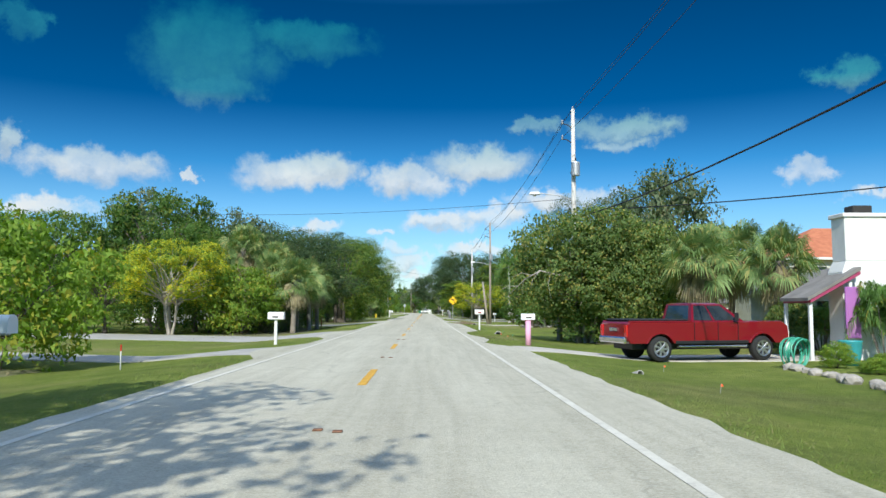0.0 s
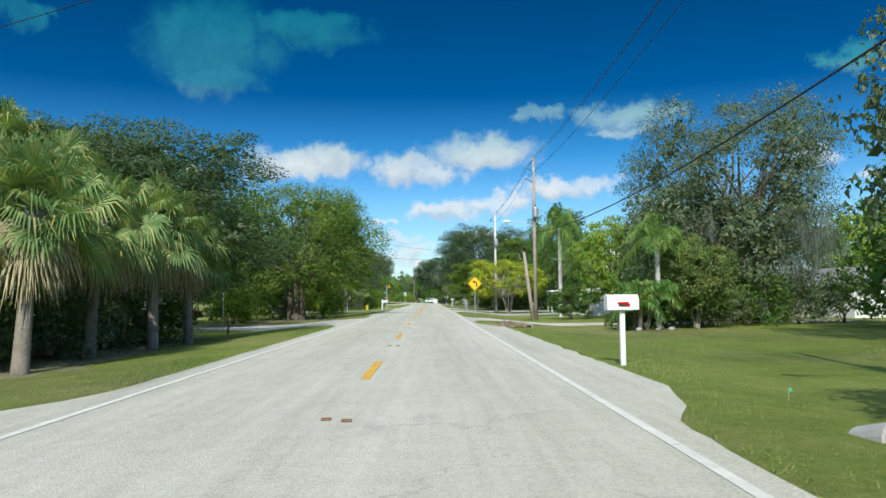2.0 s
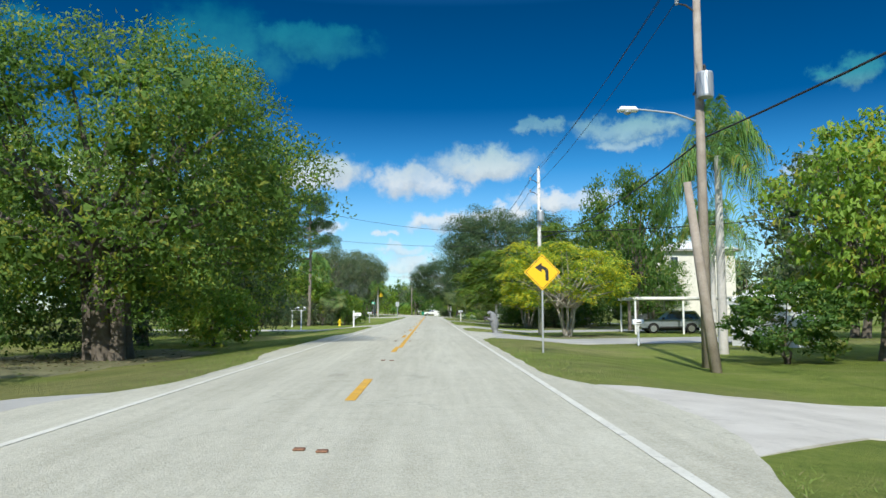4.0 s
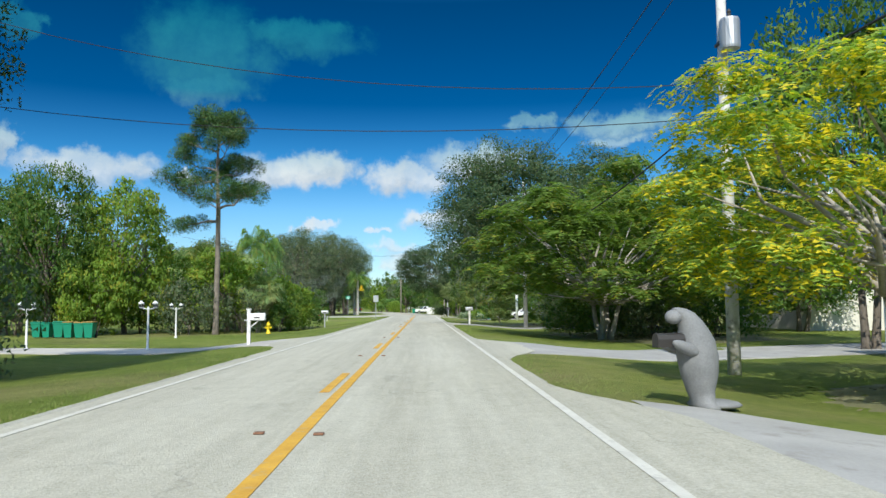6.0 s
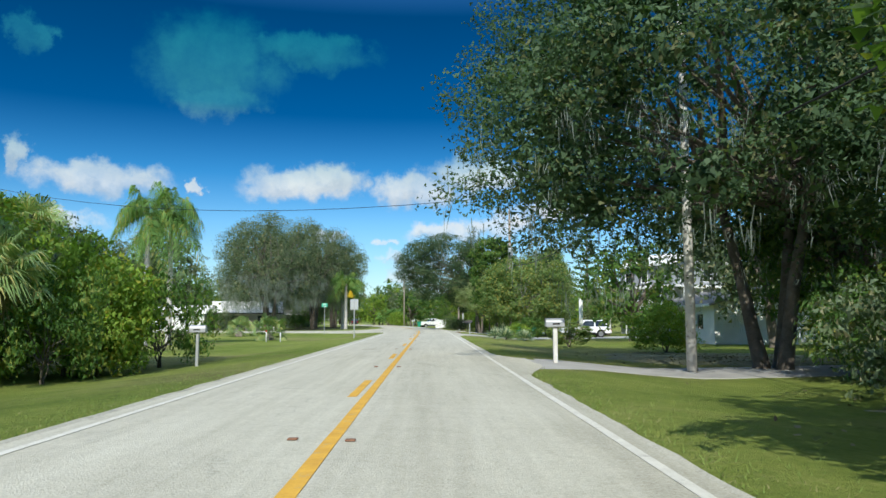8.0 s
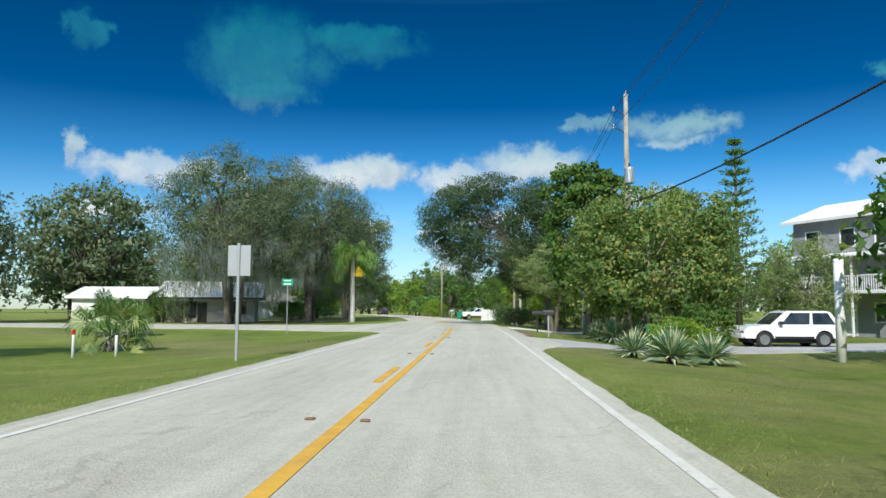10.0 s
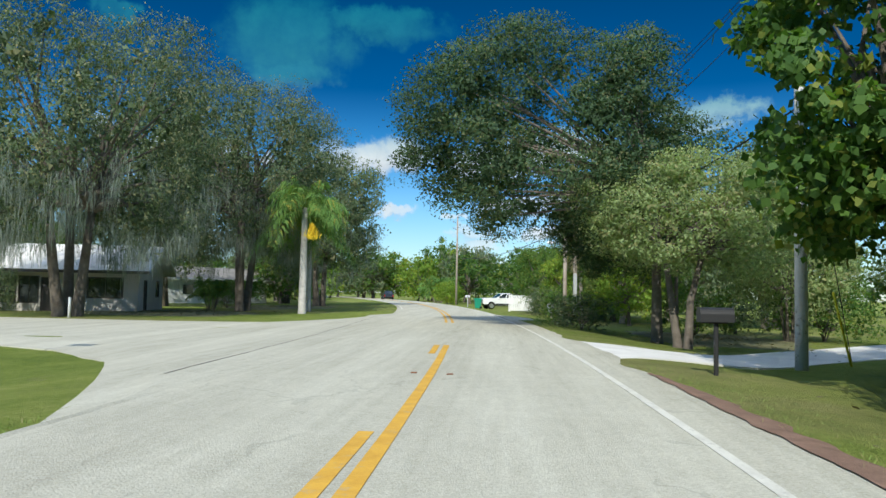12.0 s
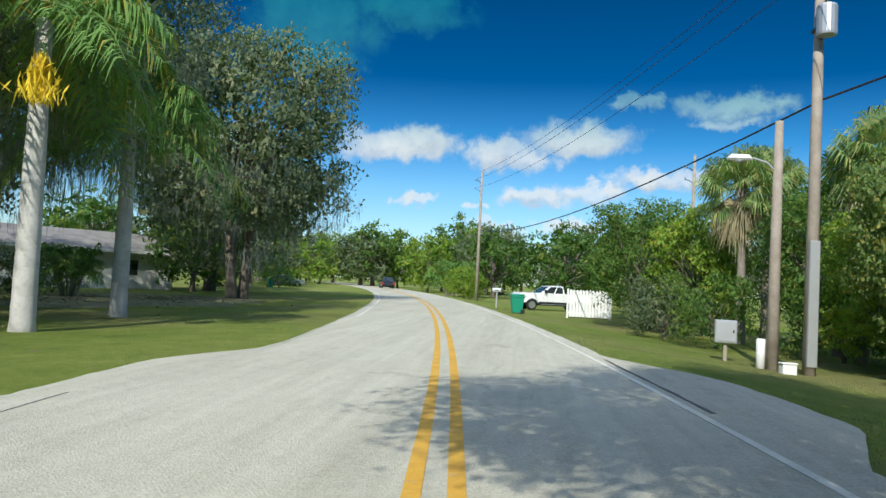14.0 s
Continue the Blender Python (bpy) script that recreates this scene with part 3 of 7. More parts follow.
def broad_tree(seed, name, label, height, radius, low, count, lobes_n, leaf, size, bark="bark", stems=1, trunk_r=0.22, moss=0, flat=0.75,
               hang=0.2, lobe=0.42, shape=0.6, up=0.35, category="tree", shift=(0.0, 0.0), three=True, drape=1.2, core=(110, 0.14, 0.5)):
    """A tree: trunk and limbs, and a crown of many leaves, with hanging moss where asked."""
    rng = np.random.default_rng(seed)
    root = thing(name, label, category)
    lobes = [(x + shift[0], y + shift[1], *more) for x, y, *more in make_lobes(rng, lobes_n, height, radius, low, flat, lobe)]
    wood = Geo()
    tops = trunk_bits(wood, rng, low + (height - low) * 0.22, trunk_r, stems)
    for i, t in enumerate(tops):
        limbs(wood, lobes[i::len(tops)], t, trunk_r * (1.0 if stems == 1 else 0.7), rng)
    part("trunk", wood, bark, root, smooth=True)
    spots, out = scatter(lobes, count, rng, up)
    ways = unit(rng.normal(size=spots.shape) + out * 0.4 - np.array((0, 0, hang)))
    face = unit(out + rng.normal(size=spots.shape) * 0.45 + np.array((0, 0, 0.25)))
    part("crown", leaves("crown", spots, ways, face, size, size * shape, leaf, rng, lumps=lobes, three=three, core=core, bulge=out), leaf, root)
    if moss:
        low_spots, _ = scatter([(x, y, z - 0.3 * c, 0.98 * a, 0.98 * b, 0.75 * c) for x, y, z, a, b, c in lobes], moss // 2, rng, -0.6, 0.75)
        keep = low_spots[low_spots[:, 2] < low + (height - low) * 0.36]
        many = 12
        long_ = np.repeat(rng.uniform(0.25, 1.0, len(keep)) ** 1.4 * drape, many)
        keep = np.repeat(keep, many, 0) + rng.normal(size=(len(keep) * many, 3)) * (0.09, 0.09, 0.16)
        n = len(keep)
        ln, w = long_ * rng.uniform(0.3, 1.0, n), rng.uniform(0.008, 0.024, n)
        a = rng.uniform(0, math.pi, n)
        side = np.stack([np.cos(a), np.sin(a), np.zeros(n)], 1) * w[:, None]
        sway = rng.normal(size=(n, 3)) * 0.07
        down = np.stack([np.zeros(n), np.zeros(n), -ln], 1)
        v = np.stack([keep - side * 0.4, keep + side * 0.4, keep + side * 0.6 + (down + sway) * 0.45, keep + down + sway], 1)
        part("hanging_moss", fast_mesh("moss", v.reshape(-1, 3), np.arange(4 * n).reshape(-1, 4), "moss"), "moss", root, "grey hanging moss")["kind"] = "stuff"
    return root


def fern_tree(seed, label, height, radius, low, count, leaf, name="tree", size=0.62, stems=3, trunk_r=0.2):
    """A spreading tree with layers of feathery leaves, each with pairs of leaflets."""
    rng = np.random.default_rng(seed)
    root = thing(name, label, "tree")
    lobes = make_lobes(rng, 44, height, radius, low, 0.42, 0.23)
    wood = Geo()
    tops = trunk_bits(wood, rng, low + (height - low) * 0.1, trunk_r, stems)
    for i, t in enumerate(tops):
        limbs(wood, lobes[i::len(tops)], t, trunk_r * 0.75, rng)
    part("trunk", wood, "pale_bark", root, smooth=True)
    spots, out = scatter(lobes, count, rng, 0.7, 0.5, 9, 0.5)
    flat_out = unit(out * (1, 1, 0.25) + rng.normal(size=out.shape) * (0.4, 0.4, 0.15) - np.array((0, 0, 0.22)))
    side = unit(np.cross(flat_out, np.array((0, 0, 1.0))))
    pos, way, face = [], [], []
    for j in range(5):
        for s in (-1, 1):
            pos.append(spots + flat_out * size * (0.14 + 0.18 * j) + side * s * size * 0.16 - np.array((0, 0, 0.03 * j * j * size)))
            way.append(side * s + flat_out * 0.45 - np.array((0, 0, 0.15)))
            face.append(np.tile((0, 0, 1.0), (count, 1)) + out * 0.5 + rng.normal(size=(count, 3)) * 0.45)
    part("crown", leaves("crown", np.concatenate(pos), np.concatenate(way), np.concatenate(face), size * 0.38, size * 0.2, leaf, rng, lumps=[(x, y, z, 0.8 * a, 0.8 * b, 0.6 * c) for x, y, z, a, b, c in lobes], three=True, core=(60, 0.18, 0.6), bulge=np.tile(unit(out + np.array((0, 0, 0.5))), (10, 1))), leaf, root)
    return root


def fan_palm(seed, label, height=6.0, fronds=34, dead=14, spread=1.5):
    """A cabbage palm: trunk, stiff fans of narrow blades, and a skirt of dead fans."""
    rng = np.random.default_rng(seed)
    root = thing("cabbage_palm", label, "palm")
    t = Geo()
    bend = rng.normal() * 0.25
    t.tube([(0, 0, -0.3), (0, 0, 0.2), (bend * 0.4, 0, height * 0.45), (bend, 0, height - 1.2), (bend, 0, height - 0.5)], [0.24, 0.2, 0.16, 0.17, 0.2], 10)
    for i in range(26):
        a, z = i * 2.4, height - 2.4 + i * 0.075
        d = Vector((math.cos(a), math.sin(a), 0))
        t.tube([Vector((bend, 0, z)) + d * 0.13, Vector((bend, 0, z + 0.35)) + d * 0.32], [0.045, 0.02], 4)
    part("trunk", t, "palm_bark", root, smooth=True)
    hub = np.array((bend, 0, height - 0.45))

    def fans(n, low, high, droop, reach):
        vs, stalks = [], Geo()
        for i in range(n):
            a = i * 2.399 + rng.uniform(-0.3, 0.3)
            e = math.radians(rng.uniform(low, high))
            d = np.array((math.cos(a) * math.cos(e), math.sin(a) * math.cos(e), math.sin(e)))
            long_ = reach * rng.uniform(0.55, 0.95)
            end = hub + d * long_ + np.array((0, 0, -0.10 * long_ ** 2))
            stalks.tube([hub, hub + d * long_ * 0.5, end], [0.03, 0.022, 0.014], 4, False)
            side = unit(np.cross(d, (0, 0, 1.0)))
            up = np.cross(side, d)
            roll = rng.uniform(-0.9, 0.9)
            side, up = side * math.cos(roll) + up * math.sin(roll), up * math.cos(roll) - side * math.sin(roll)
            blades = 30
            for b in range(blades):
                w = math.radians(-118 + 236 * b / (blades - 1))
                out = d * math.cos(w) + side * math.sin(w) + up * 0.12 * rng.uniform(0.4, 1.2)
                ln = spread * 0.78 * (1 - 0.25 * abs(math.sin(w / 2))) * rng.uniform(0.85, 1.1)
                cross = unit(np.cross(out, up)) * 0.03
                mid = end + out * ln * 0.55
                tip = end + out * ln * 0.88 - np.array((0, 0, droop * ln * rng.uniform(0.5, 1.35)))
                vs += [end, mid + cross, tip, mid - cross]
        return vs, stalks

    live, st = fans(fronds, -50, 80, 0.42, 1.45)
    q = np.arange(len(live)).reshape(-1, 4)
    part("fronds", fast_mesh("fronds", np.array(live), q, "palm_leaf"), "palm_leaf", root)
    part("stalk", st, "palm_leaf", root)
    if dead:
        old, st2 = fans(dead, -80, -50, 0.6, 1.1)
        part("dead_fronds", fast_mesh("dead", np.array(old), np.arange(len(old)).reshape(-1, 4), "dead_frond"), "dead_frond", root, "brown hanging dead fronds")
    return root


def feather_palm(seed, name, label, height=7.0, fronds=16, reach=2.6, trunk_r=0.16, stems=1, pale=True, leaflets=26):
    """A palm with arching fronds, each a rib with two rows of leaflets."""
    rng = np.random.default_rng(seed)
    root = thing(name, label, "palm")
    t, vs, ribs = Geo(), [], Geo()
    for s in range(stems):
        a0 = math.tau * s / max(stems, 1) + rng.uniform(0, 1)
        off = Vector((math.cos(a0), math.sin(a0), 0)) * (0.0 if stems == 1 else rng.uniform(0.15, 0.45))
        hh = height * (1.0 if stems == 1 else rng.uniform(0.55, 1.0))
        lean = off * 1.6
        t.tube([off - Vector((0, 0, 0.3)), off + Vector((0, 0, 0.2)), off + lean * 0.5 + Vector((0, 0, hh * 0.5)), off + lean + Vector((0, 0, hh - 0.4))],
               [trunk_r * 1.5, trunk_r * 1.15, trunk_r, trunk_r * 0.75], 10)
        hub = np.array(off + lean + Vector((0, 0, hh - 0.45)))
        for i in range(fronds):
            a = i * 2.399 + rng.uniform(-0.25, 0.25)
            e = math.radians(rng.uniform(-12, 80) if stems == 1 else rng.uniform(8, 78))
            ln = reach * rng.uniform(0.8, 1.1)
            pts = []
            for j in range(7):
                u = j / 6
                r = ln * u * math.cos(e) * (1 - 0.12 * u)
                z = ln * (u * math.sin(e) - 0.72 * u ** 2.1 * (0.5 + 0.5 * math.cos(e)))
                pts.append(hub + np.array((math.cos(a) * r, math.sin(a) * r, z)))
            ribs.tube([Vector(p) for p in pts], [0.03, 0.027, 0.024, 0.02, 0.016, 0.01, 0.006], 4, False)
            pts = np.array(pts)
            for b in range(leaflets):
                u = 0.9 + 5.0 * b / (leaflets - 1)
                j = min(int(u), 5)
                p = pts[j] + (pts[j + 1] - pts[j]) * (u - j)
                d = unit(pts[j + 1] - pts[j])
                side = unit(np.cross(d, (0, 0, 1.0)))
                size = reach * 0.25 * math.sin(math.pi * (0.12 + 0.83 * b / leaflets)) ** 0.6 * rng.uniform(0.8, 1.15)
                for s2 in (-1, 1):
                    out = unit(side * s2 + d * 0.6 + np.array((0, 0, rng.uniform(-0.35, 0.4))) + rng.normal(size=3) * 0.14)
                    tip = p + out * size - np.array((0, 0, size * rng.uniform(0.3, 0.95)))
                    mid = p + out * size * 0.5
                    cr = d * 0.028
                    vs += [p, mid + cr, tip, mid - cr]
    part("trunk", t, "royal_bark" if pale else "palm_bark", root, smooth=True)
    part("rib", ribs, "queen_leaf", root)
    part("fronds", fast_mesh("fronds", np.array(vs), np.arange(len(vs)).reshape(-1, 4), "queen_leaf"), "queen_leaf", root)
    return root


def pine(seed, label, height=14.5):
    """A tall pine: a bare trunk that forks high up, and long limbs that end in rounded tufts of needles."""
    rng = np.random.default_rng(seed)
    root = thing("pine_tree", label, "tree")
    t, puffs = Geo(), []
    axis = [Vector((0.25, 0, -0.3)), Vector((0.22, 0, 0.4)), Vector((0.0, 0, height * 0.36)), Vector((-0.12, 0.05, height * 0.56)), Vector((0.1, 0.1, height * 0.75)), Vector((0.0, 0, height * 0.93))]
    t.tube(axis, [0.30, 0.21, 0.175, 0.15, 0.10, 0.035], 10)

    def on_axis(z):
        for p, q in zip(axis, axis[1:]):
            if z <= q.z:
                return p.lerp(q, max(0.0, (z - p.z) / (q.z - p.z)))
        return axis[-1].copy()

    def limb(z, a, ln, rise, r0):
        d = Vector((math.cos(a), math.sin(a), 0))
        p0 = on_axis(z)
        p1 = p0 + d * ln * 0.5 + Vector((0, 0, rise * 0.25))
        p2 = p0 + d * ln + Vector((0, 0, rise))
        t.tube([p0, p0.lerp(p1, 0.5) + Vector((0, 0, 0.12)), p1, p2], [r0, r0 * 0.75, r0 * 0.5, r0 * 0.15], 6, False)
        puffs.append((p2, rng.uniform(0.7, 1.0)))
        for k in range(4):
            u = rng.uniform(0.35, 0.95)
            side = Vector((-d.y, d.x, 0)) * rng.choice((-1, 1)) * rng.uniform(0.5, 1.25)
            q = p0.lerp(p2, u) + side + Vector((0, 0, rng.uniform(-0.1, 0.75)))
            t.tube([p1.lerp(p2, max(0.0, 2 * u - 1.2)), q], [r0 * 0.35, 0.012], 5, False)
            puffs.append((q, rng.uniform(0.6, 0.9)))

    for i in range(15):
        u = i / 14
        limb(height * (0.50 + 0.40 * u), 0.4 + i * 2.4, (4.5 - 2.6 * u) * rng.uniform(0.7, 1.08), rng.uniform(-0.5, 1.9), 0.12 - 0.06 * u)
    for i in range(7):
        a = i * 2.4
        puffs.append((axis[-1] + Vector((math.cos(a) * 0.95, math.sin(a) * 0.95, 0.25 + 0.45 * (i % 2))) * (0.4 if i == 0 else 1.0), 0.9))
    dead = on_axis(height * 0.23)
    t.tube([dead, dead + Vector((1.8, -0.6, 0.25)), dead + Vector((3.4, -0.9, 0.1)), dead + Vector((4.3, -0.7, -0.6))], [0.07, 0.05, 0.03, 0.01], 5, False)
    part("trunk", t, "pine_bark", root, smooth=True)
    n = 600
    mid = np.repeat(np.array([p for p, _ in puffs]), n, 0)
    big = np.repeat(np.array([r for _, r in puffs]), n)[:, None]
    d = unit(rng.normal(size=mid.shape) + (0, 0, 0.25))
    spots = mid + d * big * (rng.uniform(0.15, 1.0, len(mid)) ** 0.5)[:, None] * (1, 1, 0.82)
    part("needles", leaves("needles", spots, unit(d + rng.normal(size=d.shape) * 0.5), unit(rng.normal(size=d.shape)), 0.22, 0.034, "needle", rng, three=True, bulge=d), "needle", root)
    return root


def tier_pine(seed, label, height=11.0):
    """A slim star-shaped pine in regular tiers."""
    rng = np.random.default_rng(seed)
    root = thing("tiered_pine", label, "tree")
    t, spots, ways = Geo(), [], []
    t.tube([(0, 0, -0.2), (0, 0, height)], [0.16, 0.02], 8)
    for i in range(17):
        z = 1.2 + (height - 1.4) * i / 16
        ln = 1.9 * (1 - z / height) + 0.25
        for j in range(7):
            a = math.tau * j / 7 + i * 0.4
            d = Vector((math.cos(a), math.sin(a), 0.32))
            t.tube([(0, 0, z), Vector((0, 0, z)) + d * ln], [0.025, 0.008], 4, False)
            for k in range(34):
                spots.append(Vector((0, 0, z)) + d * ln * rng.uniform(0.15, 1.0) + Vector(rng.normal(size=3) * 0.07))
                ways.append(d + Vector(rng.normal(size=3) * 0.5) + Vector((0, 0, 0.4)))
    part("trunk", t, "bark", root, smooth=True)
    part("needles", leaves("needles", np.array(spots), np.array(ways), unit(rng.normal(size=(len(spots), 3))), 0.26, 0.06, "dark_leaf", rng), "dark_leaf", root)
    return root


def rosette(seed, name, label, blades=170, reach=1.0, width=0.085, mat="agave"):
    """A spiky rosette of narrow sword-shaped leaves, the lowest ones drooping."""
    rng = np.random.default_rng(seed)
    root = thing(name, label, "plant")
    vs = []
    for i in range(blades):
        a, e = i * 2.399, math.radians(-6 + 90 * (i / blades) + rng.uniform(-7, 7))
        d = np.array((math.cos(a) * math.cos(e), math.sin(a) * math.cos(e), math.sin(e)))
        side = np.array((-math.sin(a), math.cos(a), 0)) * width * 0.5
        ln = reach * rng.uniform(0.75, 1.1)
        b = np.array((0, 0, 0.22)) + d * 0.05
        mid = b + d * ln * 0.45
        tip = b + d * ln - np.array((0, 0, 0.16 * ln * math.cos(e)))
        keel = np.cross(d, side) * 0.4
        vs += [b, mid + side, tip, mid - keel, b, mid - keel, tip, mid - side]
    part("foliage", fast_mesh("foliage", np.array(vs), np.arange(len(vs)).reshape(-1, 4), mat), mat, root)
    part("base", Geo().lathe([(0.10, -0.1), (0.12, 0.1), (0.05, 0.26)], 8), "bark", root)
    return root


STOCK, MADE = {}, {}


def plant(kind, x, y, h=None, r=None, turn=None, label="", dz=0.0):
    """Places a plant of a kind, scaled to a height and a radius."""
    made = STOCK[kind]
    i = MADE.get(kind, 0)
    MADE[kind] = i + 1
    maker, h0, r0 = made[i % len(made)]
    key = (kind, i % len(made))
    sz = (h or h0) / h0
    sx = (r or r0 * sz) / r0
    turn = (i * 137.5 + 31 * len(kind)) % 360 if turn is None else turn
    m = stand(x, y, turn, dz) @ Matrix.Diagonal((sx, sx, sz, 1))
    if key not in MADE:
        MADE[key] = maker()
        ob = MADE[key]
    else:
        ob = copy_thing(MADE[key], Matrix())
    ob.matrix_basis = m
    if label:
        tagged(ob, label)
    return ob


